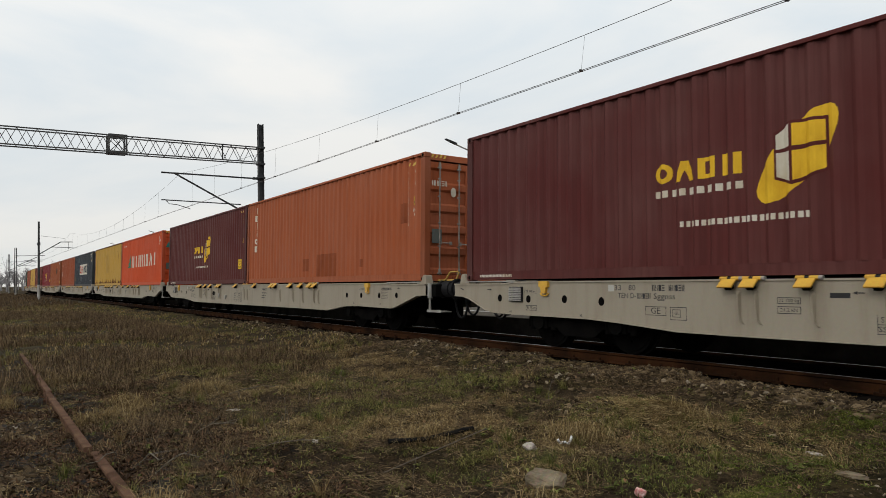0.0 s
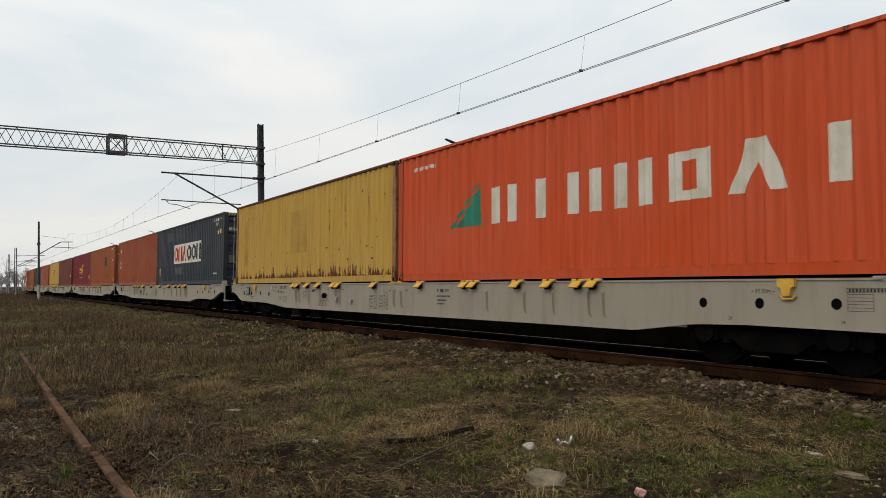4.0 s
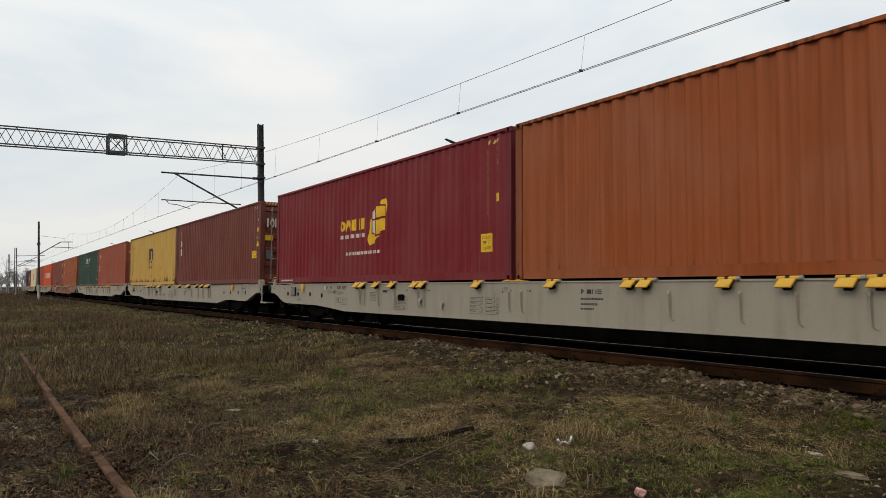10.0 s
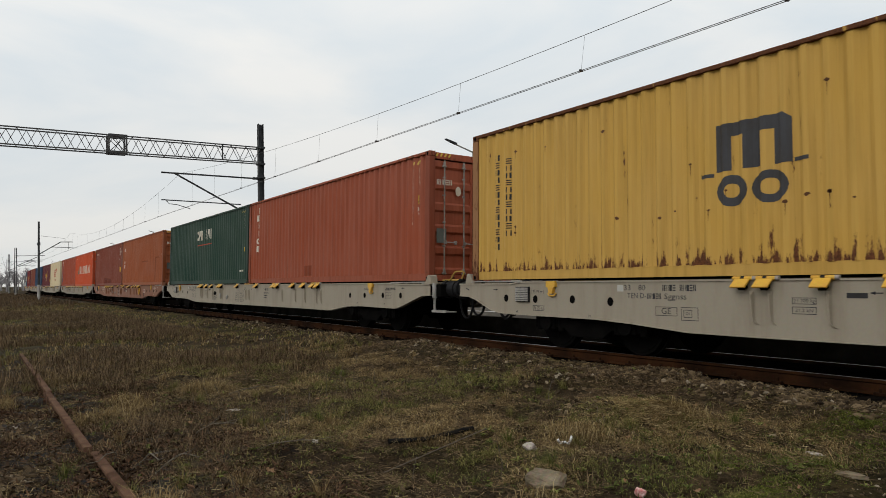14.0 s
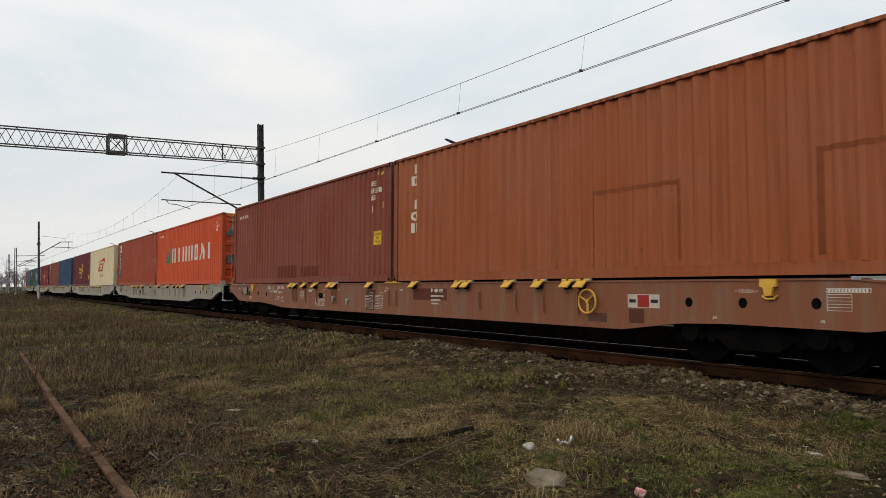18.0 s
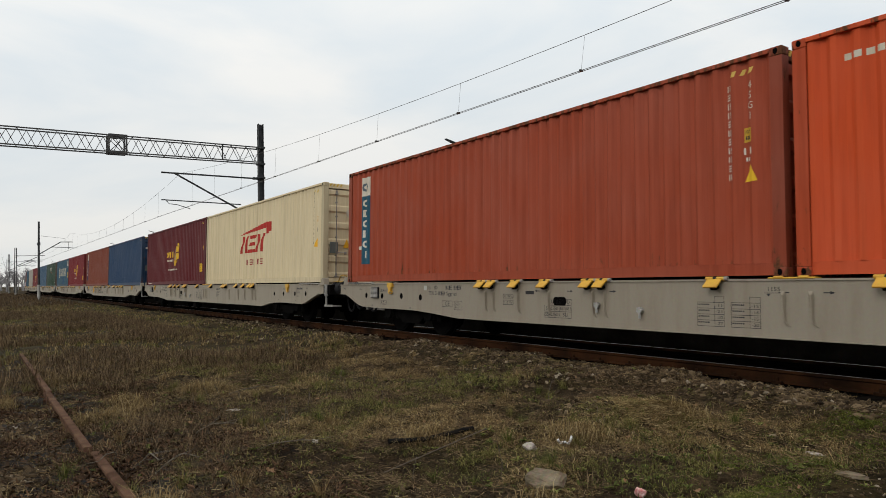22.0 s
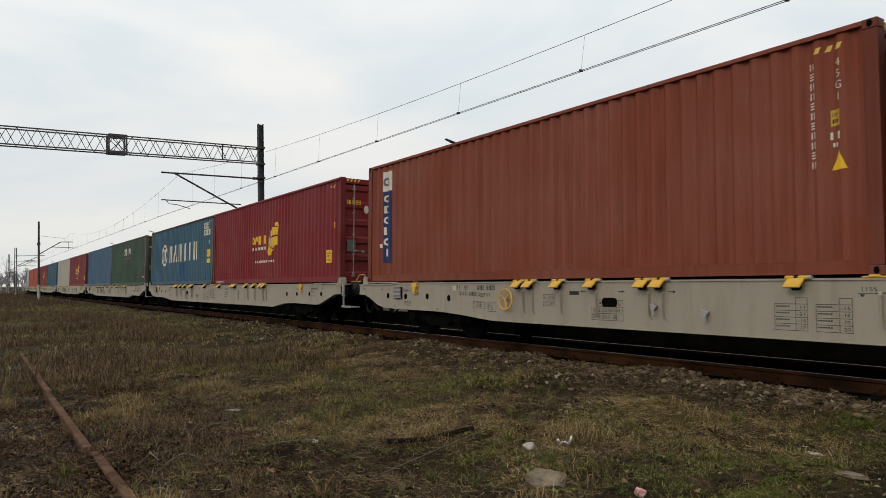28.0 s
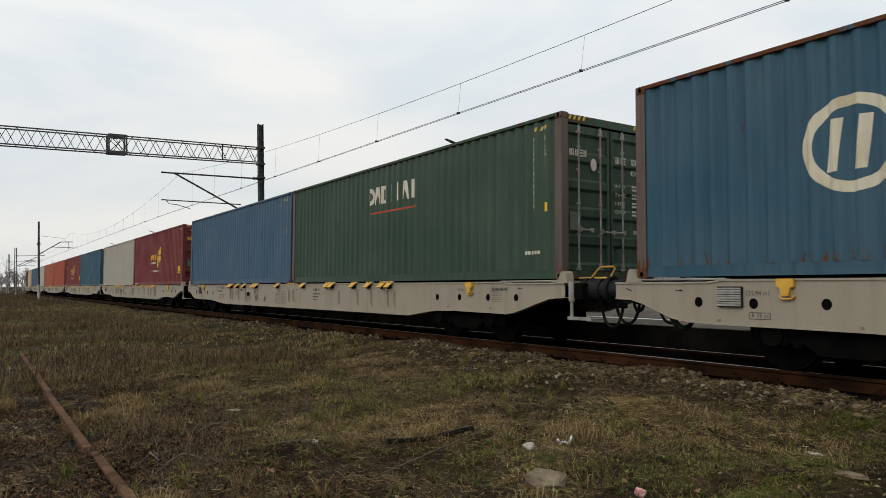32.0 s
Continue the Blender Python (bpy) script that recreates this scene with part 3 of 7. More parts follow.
        return [("panel", (0.62, 0.60, 0.52), panel), ("panel_red_bars", (0.42, 0.045, 0.02), red, 0.002), ("panel_grey_bars", (0.045, 0.048, 0.055), grey, 0.002), ("number_bars", WHITE, nums),
                ("faded_bars", (0.085, 0.09, 0.10), row_of_blocks(b(), 2, -2.07, -0.6, 0.50, 0.84, 0.9, (0,))), ("faded_patch", (0.06, 0.08, 0.085), rect(b(), -3.75, -2.7, 2.16, 2.62)),
                ("height_label", GOLD, rect(b(), -5.55, -5.34, 0.48, 0.87)), ("small_label", GOLD, rect(b(), 5.42, 5.55, 2.08, 2.26)), ("approval_label", WHITE, block(b(), 5.15, 5.28, 2.05, 2.2, 3)),
                ("low_bars", WHITE, row_of_blocks(b(), 6, 4.6, 5.1, 0.42, 0.48, 0.75, (0,)))] + top
    if kind == "smudge":
        return [("painted_over_patch", (0.060, 0.045, 0.035), rect(b(), 1.40, 2.50, 1.50, 2.12)), ("number_bars", WHITE, row_of_blocks(row_of_blocks(b(), 10, 4.5, 5.38, 2.58, 2.72, 0.7), 4, 4.95, 5.25, 2.42, 2.54, 0.75)),
                ("height_label", GOLD, rect(b(), 5.40, 5.66, 0.33, 0.60)), ("small_label", (0.55, 0.42, 0.2), rect(b(), 4.92, 5.03, 2.12, 2.24)), ("approval_label", WHITE, block(b(), 4.9, 5.04, 1.78, 1.92, 3)),
                ("stain_bars", (0.10, 0.035, 0.02), row_of_blocks(b(), 3, 2.35, 3.2, 0.72, 0.80, 0.7, (0,)))] + top
    if kind == "stack":
        return [("name_bars", WHITE, column_of_signs(b(), "bar round fork", -5.47, -5.23, 1.33, 2.51, 0.86)), ("number_bars", WHITE, column_of_blocks(b(), 11, 5.285, 5.345, 1.30, 2.62, 0.70, (1, 2, 1, 1, 2))),
                ("size_code", WHITE, letters(b(), "4\n5\nG\n1", 5.78, 2.32, 0.13)), ("height_label", GOLD, rect(b(), 5.67, 5.78, 1.84, 1.98)), ("approval_label", WHITE, block(b(), 5.67, 5.79, 1.60, 1.70, 1)),
                ("warning_triangle", GOLD, flat(b(), [(5.62, 1.32), (5.82, 1.32), (5.72, 1.51)])), ("caution_label", GOLD, rect(b(), 5.16, 5.52, 0.91, 1.17)),
                ("caution_text", (0.20, 0.03, 0.02), letters(letters(b(), "CAUTION", 5.34, 1.10, 0.085, 0.30), "2.9m HIGH", 5.34, 0.985, 0.075, 0.30), 0.002)] + top
    if kind == "block":
        em = flat(b(), [(-0.44, 1.42), (-0.20, 1.42), (-0.20, 1.88), (-0.02, 1.88), (-0.02, 1.42), (0.22, 1.42), (0.22, 1.88), (0.40, 1.88), (0.40, 1.42), (0.64, 1.42), (0.64, 1.98), (0.54, 2.06), (-0.44, 2.06)])
        disc(em, -0.20, 1.15, 0.24, 0.21, 0, 20, 0.45)
        disc(em, 0.34, 1.15, 0.26, 0.21, 0, 20, 0.5)
        rect(em, -0.68, -0.47, 1.36, 1.41)
        rect(em, 0.66, 0.86, 1.42, 1.47)
        bmesh.ops.translate(em, verts=em.verts[:], vec=(-0.10, 0, 0))
        return [("emblem", (0.055, 0.055, 0.06), em), ("side_bars", INK, column_of_blocks(b(), 13, -5.40, -5.27, 0.55, 2.40, 0.76, (1, 2, 3))), ("line_bars", INK, column_of_blocks(b(), 11, -5.06, -4.94, 0.80, 2.30, 0.76, (2, 1, 3))),
                ("number_bars", INK, column_of_blocks(b(), 12, 5.06, 5.14, 1.48, 2.76, 0.75)), ("size_code", INK, letters(b(), "4\n5\nG\n1", 5.42, 2.5, 0.11)), ("approval_label", INK, block(b(), 5.54, 5.66, 1.98, 2.16, 3)),
                ("caution_label", (0.62, 0.36, 0.03), rect(b(), 2.55, 2.95, 0.30, 0.62))] + rust_knocks(6, 34)
    if kind == "word":
        return [("name_bars", WHITE, row_of_signs(b(), "round wedge slab bar bar wedge bar", -1.06, 0.337, 1.93, 2.36)), ("underline", (0.40, 0.07, 0.04), rect(b(), -0.92, 1.30, 1.70, 1.745)),
                ("low_bars", WHITE, row_of_blocks(b(), 6, 5.1, 5.5, 0.46, 0.52, 0.7, (0,))), ("height_label", GOLD, rect(b(), 5.60, 5.70, 1.2, 1.36))] + std + top
    if kind == "short":
        return [("name_bars", WHITE, row_of_blocks(b(), 4, -5.55, -4.45, 2.42, 2.53, 0.45, (3, 3, 0, 1))), ("painted_over_patch", "dark", rect(b(), -1.5, 0.1, 0.16, 0.56)), ("painted_over_strip", "dark", rect(b(), 0.4, 1.8, 0.2, 0.5)),
                ("number_bars", WHITE, row_of_blocks(row_of_blocks(row_of_blocks(b(), 4, 4.95, 5.24, 2.42, 2.54, 0.75), 7, 4.95, 5.52, 2.24, 2.36, 0.75), 4, 4.95, 5.22, 2.06, 2.18, 0.75)),
                ("approval_label", WHITE, block(b(), 5.0, 5.12, 1.74, 1.92, 3)), ("small_label", (0.5, 0.36, 0.12), rect(b(), 5.55, 5.68, 1.82, 1.98)), ("caution_label", GOLD, rect(b(), 5.17, 5.50, 0.93, 1.27)),
                ("caution_text", INK, letters(letters(letters(b(), "CAUTION", 5.335, 1.19, 0.1, 0.3), "HIGH", 5.335, 1.095, 0.1, 0.2), "TRAILER", 5.335, 1.0, 0.1, 0.3), 0.002)] + top
    if kind == "banner":
        return [("banner", (0.018, 0.032, 0.095), rect(b(), -5.42, -4.97, 0.46, 2.21)), ("banner_head", WHITE, rect(b(), -5.42, -4.97, 2.21, 2.69)), ("banner_bars", WHITE, column_of_signs(b(), "round slab round fork round bar", -5.31, -5.09, 0.54, 2.12, 0.70), 0.002),
                ("banner_emblem", (0.10, 0.13, 0.16), disc(b(), -5.2, 2.44, 0.15, 0.11, 0, 14, 0.5), 0.002), ("label_strip", WHITE, rect(b(), -5.54, -5.36, 0.84, 0.93), 0.003)] + std + std_label + \
               [("warning_triangle", GOLD, flat(b(), [(5.52, 1.24), (5.72, 1.24), (5.62, 1.46)]))] + top
    if kind == "slant":
        red = (0.42, 0.035, 0.025)
        em = row_of_blocks(b(), 3, -1.54, 0.98, 1.12, 1.74, 0.84, (3, 2, 3), 0.42)
        flat(em, [(-1.5, 1.80), (-1.2, 1.86), (1.2, 2.12), (1.78, 2.10), (1.70, 1.80), (1.30, 1.70), (1.28, 1.92), (0.6, 1.89)])
        return [("emblem", red, em), ("line_bars", (0.30, 0.05, 0.045), row_of_blocks(b(), 5, -0.85, 1.02, 0.68, 0.88, 0.62, (3, 2, 1))), ("number_bars", INK, column_of_blocks(b(), 12, 5.24, 5.31, 1.10, 2.70, 0.6, (1,))),
                ("size_code", INK, letters(b(), "4\n5\nG\n1", 5.60, 2.50, 0.11)), ("small_label", (0.55, 0.28, 0.05), rect(b(), 5.52, 5.66, 1.78, 1.96)), ("approval_label", INK, block(b(), 5.52, 5.64, 1.5, 1.62, 3)),
                ("warning_triangle", (0.75, 0.40, 0.02), flat(b(), [(5.38, 1.06), (5.66, 1.06), (5.52, 1.32)]))] + top
    if kind == "ring":
        return [("ring_emblem", (0.60, 0.55, 0.42), disc(b(), -2.95, 1.53, 0.60, 0.57, 0, 32, 0.77)), ("ring_bars", (0.60, 0.55, 0.42), row_of_blocks(b(), 2, -3.26, -2.60, 1.22, 1.84, 0.42, (0,), 0.12)),
                ("painted_over_patch", (0.026, 0.078, 0.155), rect(b(), 0.40, 1.50, 0.22, 1.04)), ("name_bars", (0.60, 0.55, 0.42), row_of_signs(b(), "fork wedge fork bar bar fork", -1.95, 0.95, 1.12, 1.95, 0.78)), ("code_tags", WHITE, row_of_blocks(row_of_blocks(b(), 3, 4.62, 5.35, 2.40, 2.66, 0.92, (0,)), 4, 4.62, 5.5, 2.12, 2.36, 0.92, (0,))),
                ("code_bars", INK, row_of_blocks(row_of_blocks(b(), 4, 4.66, 5.28, 2.44, 2.62, 0.6), 6, 4.66, 5.45, 2.16, 2.32, 0.6), 0.002), ("height_label", GOLD, rect(b(), 5.12, 5.62, 1.18, 1.50)), ("caution_label", GOLD, rect(b(), 5.12, 5.62, 0.92, 1.10)),
                ("approval_label", WHITE, block(b(), 5.3, 5.45, 1.72, 1.9, 3))] + top
    if kind == "patch":
        return [("faded_patch", (0.41, 0.25, 0.055), rect(b(), -0.66, 0.68, 0.93, 2.26)), ("faded_strip", (0.40, 0.245, 0.052), rect(b(), -5.25, -4.75, 0.6, 2.3))] + rust_knocks(9, 30)
    return std + std_label + top


MARK_MESHES = {}
SINGLE = {"name_bars": "name_bar", "line_bars": "line_bar", "address_bars": "address_bar", "number_bars": "number_bar", "panel_red_bars": "red_bar", "panel_grey_bars": "grey_bar", "faded_bars": "faded_bar", "banner_bars": "banner_bar", "ring_bars": "ring_bar",
          "code_tags": "code_tag", "emblem": "emblem", "emblem_white": "emblem_white", "emblem_front": "emblem_front"}


def islands(bm):
    """Each loose piece of bm as a bmesh of its own."""
    todo, out = set(bm.faces), []
    while todo:
        stack = [todo.pop()]
        grp = list(stack)
        while stack:
            for v in stack.pop().verts:
                for f in v.link_faces:
                    if f in todo:
                        todo.discard(f)
                        stack.append(f)
                        grp.append(f)
        q, seen = bmesh.new(), {}
        for f in sorted(grp, key=lambda f: f.calc_center_median()[:]):
            q.faces.new([seen.setdefault(v, None) or seen.update({v: q.verts.new(v.co)}) or seen[v] for v in f.verts])
        out.append(q)
    bm.free()
    return sorted(out, key=lambda q: min(v.co.x - v.co.z for v in q.verts))


def clusters(bm, gap):
    """The pieces of bm in groups that lie apart by more than gap, each a bmesh of its own."""
    groups = []
    for q in islands(bm):
        xs, zs = [v.co.x for v in q.verts], [v.co.z for v in q.verts]
        box, members = [min(xs), max(xs), min(zs), max(zs)], [q]
        again = True
        while again:
            again = False
            for other in groups:
                b = other[0]
                if box[0] - gap < b[1] and b[0] < box[1] + gap and box[2] - gap < b[3] and b[2] < box[3] + gap:
                    box = [min(box[0], b[0]), max(box[1], b[1]), min(box[2], b[2]), max(box[3], b[3])]
                    members += other[1]
                    groups.remove(other)
                    again = True
                    break
        groups.append((box, members))
    out = []
    for _, members in groups:
        m = bmesh.new()
        for q in members:
            at = {v: m.verts.new(v.co) for v in q.verts}
            for f in q.faces:
                m.faces.new([at[v] for v in f.verts])
            q.free()
        out.append(m)
    return out


def add_marks(c, kind, rgb):
    if kind not in MARK_MESHES:
        out = []
        for name, col, bm, *lift in [(SINGLE.get(m[0], m[0]), m[1], piece, *m[3:]) for m in side_marks(kind) for piece in (islands(m[2]) if m[0] in SINGLE else [m[2]])]:
            if kind == "globe" and abs(next(iter(bm.verts)).co.x) < 2:
                bmesh.ops.translate(bm, verts=bm.verts[:], vec=(-0.10, 0, -0.04))
            laid_on_ribs(bm)
            for v in bm.verts:
                v.co.y -= lift[0] if lift else 0.0
            bmesh.ops.recalc_face_normals(bm, faces=bm.faces[:])
            me = bpy.data.meshes.new(name)
            bm.to_mesh(me)
            bm.free()
            me.materials.append(M_PRINT)
            out.append((name, col, me))
        MARK_MESHES[kind] = out
    for name, col, me in MARK_MESHES[kind]:
        o = part(name, me, None, c)
        o.location = (0, -W_BOX / 2 + PANEL_IN, 0)
        if name == "banner" and rgb[0] > 0.25:
            col = (0.020, 0.085, 0.135)
        if col == "paint":
            col = rgb
        elif col == "dark":
            col = tuple(k * 0.72 for k in rgb)
        o.color = (*col, 1)


def door_marks():
    """Lettering and plates on the door end, in the y-z plane facing +x."""
    b = bmesh.new
    lines = row_of_blocks(row_of_blocks(b(), 4, 0.14, 0.42, 2.12, 2.24, 0.75), 7, 0.56, 1.02, 2.12, 2.24, 0.75)
    letters(lines, "45G1", 0.66, 1.97, 0.14, 0.26)
    for k, w in enumerate(("MAX GR", "TARE", "NET", "CU CAP")):
        z = 1.70 - k * 0.155
        letters(lines, w, 0.25, z, 0.085, 0.28)
        row_of_blocks(lines, 7, 0.56, 0.98, z + 0.01, z + 0.045, 0.75, (0,))
        row_of_blocks(lines, 7, 0.56, 0.98, z - 0.05, z - 0.015, 0.75, (0,))
    plate = rect(b(), -1.0, -0.74, 0.86, 1.18)
    label = disc(b(), -0.42, 2.04, 0.075, 0.11)
    tag = rect(b(), 0.86, 1.04, 0.22, 0.28)
    logo = row_of_blocks(b(), 5, -1.0, -0.58, 2.16, 2.28, 0.8)
    out = []
    for name, bm, col in (("door_lettering", lines, WHITE), ("data_plate", plate, (0.12, 0.13, 0.12)), ("round_label", label, WHITE), ("tag", tag, WHITE), ("door_name_bars", logo, WHITE)):
        for piece in clusters(bm, 0.05):
            piece.transform(pose(0, 0, 0, 0, 0, 90))
            me = bpy.data.meshes.new(name)
            piece.to_mesh(me)
            piece.free()
            me.materials.append(M_PRINT)
            out.append((name, me, col))
    return out


DOOR_MARKS = door_marks()


def add_door_marks(c, kind):
    ink = {"globe": GOLD, "slant": INK, "block": INK, "patch": INK}.get(kind, WHITE)
    extra = bmesh.new
    for name, bm, col in {"stack": (("door_emblem", row_of_signs(extra(), "bar round fork", -1.02, 0.165, 1.98, 2.30, 0.9), WHITE), ("caution_label", rect(extra(), -1.05, -0.74, 1.52, 1.70), GOLD)),
                          "delta": (("door_emblem", flat(extra(), [(-1.04, 2.0), (-0.78, 2.0), (-0.88, 2.32)]), (0.03, 0.19, 0.17)), ("round_sticker", disc(extra(), -0.60, 2.2, 0.06, 0.085), (0.02, 0.06, 0.22)), ("paper_label", rect(extra(), -0.66, -0.50, 0.98, 1.06), WHITE)),
                          "slant": (("warning_triangle", flat(extra(), [(-0.58, 1.02), (-0.36, 1.02), (-0.47, 1.28)]), (0.70, 0.36, 0.02)),)}.get(kind, ()):
        bm.transform(pose(0, 0, 0, 0, 0, 90))
        for v in bm.verts:
            v.co.x += 0.003
        o = part(name, bm, M_PRINT, c)
        o.location = (L_BOX / 2 - 0.040, 0, 0)
        o.color = (*col, 1)
    for name, me, col in DOOR_MARKS:
        if name == "door_name_bars" and kind in ("stack", "delta", "slant"):
            continue
        o = part(name, me, None, c)
        o.location = (L_BOX / 2 - 0.040, 0, 0)
        o.color = (*(ink if name in ("door_lettering", "door_name_bars") else col), 1)


# ---------------------------------------------------------------- wagon
HALF_LOAD = L_BOX + MID_GAP / 2   # from the wagon's middle to the load's end


def beam_outline():
    """The side beam's face: x along the wagon, z over the rail."""
    r, f = -HALF_LOAD, HALF_LOAD
    low = [(r - 0.42, 0.886), (r - 0.10, 0.872), (r + 0.12, 0.815), (r + 0.38, 0.715), (r + 0.63, 0.625), (r + 0.90, 0.580), (r + 1.4, 0.566),
           (r + 3.36, 0.550), (r + 4.1, 0.51), (r + 5.1, 0.432), (r + 6.0, 0.425), (0, 0.428), (f - 7.2, 0.432), (f - 5.08, 0.426),
           (f - 4.05, 0.556), (f - 3.85, 0.566), (f - 3.2, 0.582), (f - 2.2, 0.572), (f - 1.5, 0.564), (f - 1.25, 0.60), (f - 0.78, 0.735), (f - 0.3, 0.868), (f + 0.06, 0.887)]
    top = [(f + 0.06, 1.125), (f - 1.35, 1.128), (f - 1.65, 1.158), (r + 1.5, 1.158), (r + 1.2, 1.128), (r - 0.42, 1.128)]
    return low, top


def wagon_meshes():
    d = {}
    low, top = beam_outline()
    # web plate, then its top and bottom flanges
    bm = bmesh.new()
    bm_prism(bm, low + top, "y", 0.0, 0.012)
    d["side_beam"] = mesh_of(bm, "side_beam", M_WAGON)
    bm = bmesh.new()
    for a, b in zip(low, low[1:]):
        bm_beam(bm, (a[0] - 0.004, 0.045, a[1] + 0.006), (b[0] + 0.004, 0.045, b[1] + 0.006), 0.12, 0.014)
    d["bottom_flange"] = mesh_of(bm, "bottom_flange", M_WAGON)
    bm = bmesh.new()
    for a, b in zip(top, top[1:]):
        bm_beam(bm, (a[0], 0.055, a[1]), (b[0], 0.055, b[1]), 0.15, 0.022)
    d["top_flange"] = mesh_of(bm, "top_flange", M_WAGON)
    # drain hole: flat black disc in place of a shaded opening
    d["drain_hole"] = mesh_of(bm_prism(bmesh.new(), [(0.062 * math.cos(k * math.tau / 16), 0.068 * math.sin(k * math.tau / 16)) for k in range(16)], "y", -0.0025, 0.004), "drain_hole", M_BLACK)
    bm = bmesh.new()
    rows = []
    for z, x, out, w in ((0.02, 0.0, 0.0, 0.05), (-0.03, 0.0, 0.05, 0.045), (-0.28, 0.005, 0.045, 0.03), (-0.36, 0.012, 0.035, 0.025), (-0.40, 0.045, 0.018, 0.02), (-0.41, 0.085, 0.002, 0.012)):
        rows.append([bm.verts.new(p) for p in ((x - w, 0.0, z), (x - 0.008, -out, z), (x + 0.008, -out, z), (x + w * 0.5, 0.0, z))])
    for p, q in zip(rows, rows[1:]):
        for k in range(3):
            bm.faces.new((p[k], q[k], q[k + 1], p[k + 1]))
    d["web_rib"] = mesh_of(bm, "web_rib", M_WAGON)
    # folded container spigot: yellow plate hinged on the flange
    bm = bmesh.new()
    bm_prism(bm, [(-0.02, 0.015), (-0.035, 0.03), (-0.165, -0.085), (-0.15, -0.10)], "x", -0.105, 0.105)
    for x in (-0.085, 0.085):
        bm_bar(bm, (x - 0.055, -0.025, 0.024), (x + 0.055, -0.025, 0.024), 0.027, 10)
    d["folding_spigot"] = mesh_of(bm, "folding_spigot", M_YELLOW)
    d["hinge_sleeve"] = mesh_of(bm_bar(bmesh.new(), (-0.028, -0.025, 0.024), (0.028, -0.025, 0.024), 0.024, 8), "hinge_sleeve", M_RUBBER)
    d["hinge_end"] = mesh_of(bm_bar(bmesh.new(), (0.142, -0.025, 0.024), (0.19, -0.025, 0.024), 0.029, 10), "hinge_end", M_GALV)
    d["spigot_lug"] = mesh_of(bm_prism(bmesh.new(), [(-0.03, -0.02), (-0.12, -0.085), (-0.08, -0.13), (-0.01, -0.10)], "x", -0.03, 0.055), "spigot_lug", M_BLACK)
    # slotted hole: a black oval drawn for the dark inside, the web stays whole
    slot = bm_prism(bmesh.new(), [(0.075 * math.cos(a) + 0.09 * (1 if math.cos(a) > 0 else -1), 0.075 * math.sin(a)) for a in [(k + 0.5) * math.tau / 16 for k in range(16)]], "y", -0.0025, 0.004)
    d["slotted_hole"] = mesh_of(slot, "slotted_hole", M_BLACK)
    # yellow lashing hook
    bm = bmesh.new()
    bm_prism(bm, [(-0.12, 0.012), (0.10, 0.012), (0.10, -0.085), (0.055, -0.10), (0.035, -0.20), (-0.055, -0.20), (-0.075, -0.10), (-0.12, -0.085)], "y", -0.06, 0.0)
    bm_tube(bm, [(-0.10, -0.03, -0.20), (-0.06, -0.03, -0.235), (0.0, -0.03, -0.24), (0.06, -0.03, -0.235), (0.10, -0.03, -0.195)], 0.015, 6)
    d["lashing_hook"] = mesh_of(bm, "lashing_hook", M_YELLOW)
    # louvred box; its black body stands in for the dark between the slats
    bm = bmesh.new()
    bm_box(bm, 0, 0.36, -0.05, 0, 0, 0.27, 0.008)
    d["louvred_box"] = mesh_of(bm, "louvred_box", M_RUBBER)
    d["slat"] = mesh_of(bm_box(bmesh.new(), 0.006, 0.354, -0.064, -0.046, 0.0, 0.024, 0.004), "slat", M_GALV)
    # end support with its upright stop
    bm = bmesh.new()
    bm_prism(bm, [(-0.13, 0), (0.17, 0), (0.17, 0.05), (0.09, 0.06), (0.02, 0.19), (-0.06, 0.20), (-0.09, 0.17)], "y", -0.03, 0.14)
    d["end_support"] = mesh_of(bm, "end_support", M_WAGON)
    # mid supports between the two loads
    bm = bmesh.new()
    bm_box(bm, -0.30, 0.30, -0.03, 0.12, 0.0, 0.022, 0.006)
    for x in (-0.16, 0.16):
        bm_bar(bm, (x - 0.06, -0.02, 0.02), (x + 0.06, -0.02, 0.02), 0.018, 8)
    d["mid_support"] = mesh_of(bm, "mid_support", M_YELLOW)
    # locking rod on the flange
    bm = bmesh.new()
    bm_bar(bm, (-0.75, -0.005, 0.035), (0.75, -0.005, 0.035), 0.014, 6)
    for x in (-0.7, 0.7):
        bm_box(bm, x - 0.06, x + 0.06, -0.03, 0.03, 0.0, 0.05, 0.01)
    d["locking_rod"] = mesh_of(bm, "locking_rod", M_GALV)
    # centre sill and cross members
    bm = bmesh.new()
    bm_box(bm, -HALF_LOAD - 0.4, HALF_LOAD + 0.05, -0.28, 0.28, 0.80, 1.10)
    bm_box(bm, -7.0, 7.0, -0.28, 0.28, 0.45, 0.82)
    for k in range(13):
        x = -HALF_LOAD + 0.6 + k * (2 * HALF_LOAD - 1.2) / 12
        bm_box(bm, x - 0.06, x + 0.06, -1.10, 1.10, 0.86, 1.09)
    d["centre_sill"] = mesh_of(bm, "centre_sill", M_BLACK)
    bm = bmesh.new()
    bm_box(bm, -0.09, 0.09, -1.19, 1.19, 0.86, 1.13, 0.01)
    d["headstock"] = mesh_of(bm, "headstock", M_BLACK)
    # buffer pointing to +x
    bm = bmesh.new()
    bm_bar(bm, (0, 0, 0), (0.10, 0, 0), 0.20, 20)
    bm_bar(bm, (0.10, 0, 0), (0.40, 0, 0), 0.175, 20)
    bm_bar(bm, (0.40, 0, 0), (0.53, 0, 0), 0.15, 20)
    bm_bar(bm, (0.53, 0, 0), (0.585, 0, 0), 0.21, 20, 0.225)
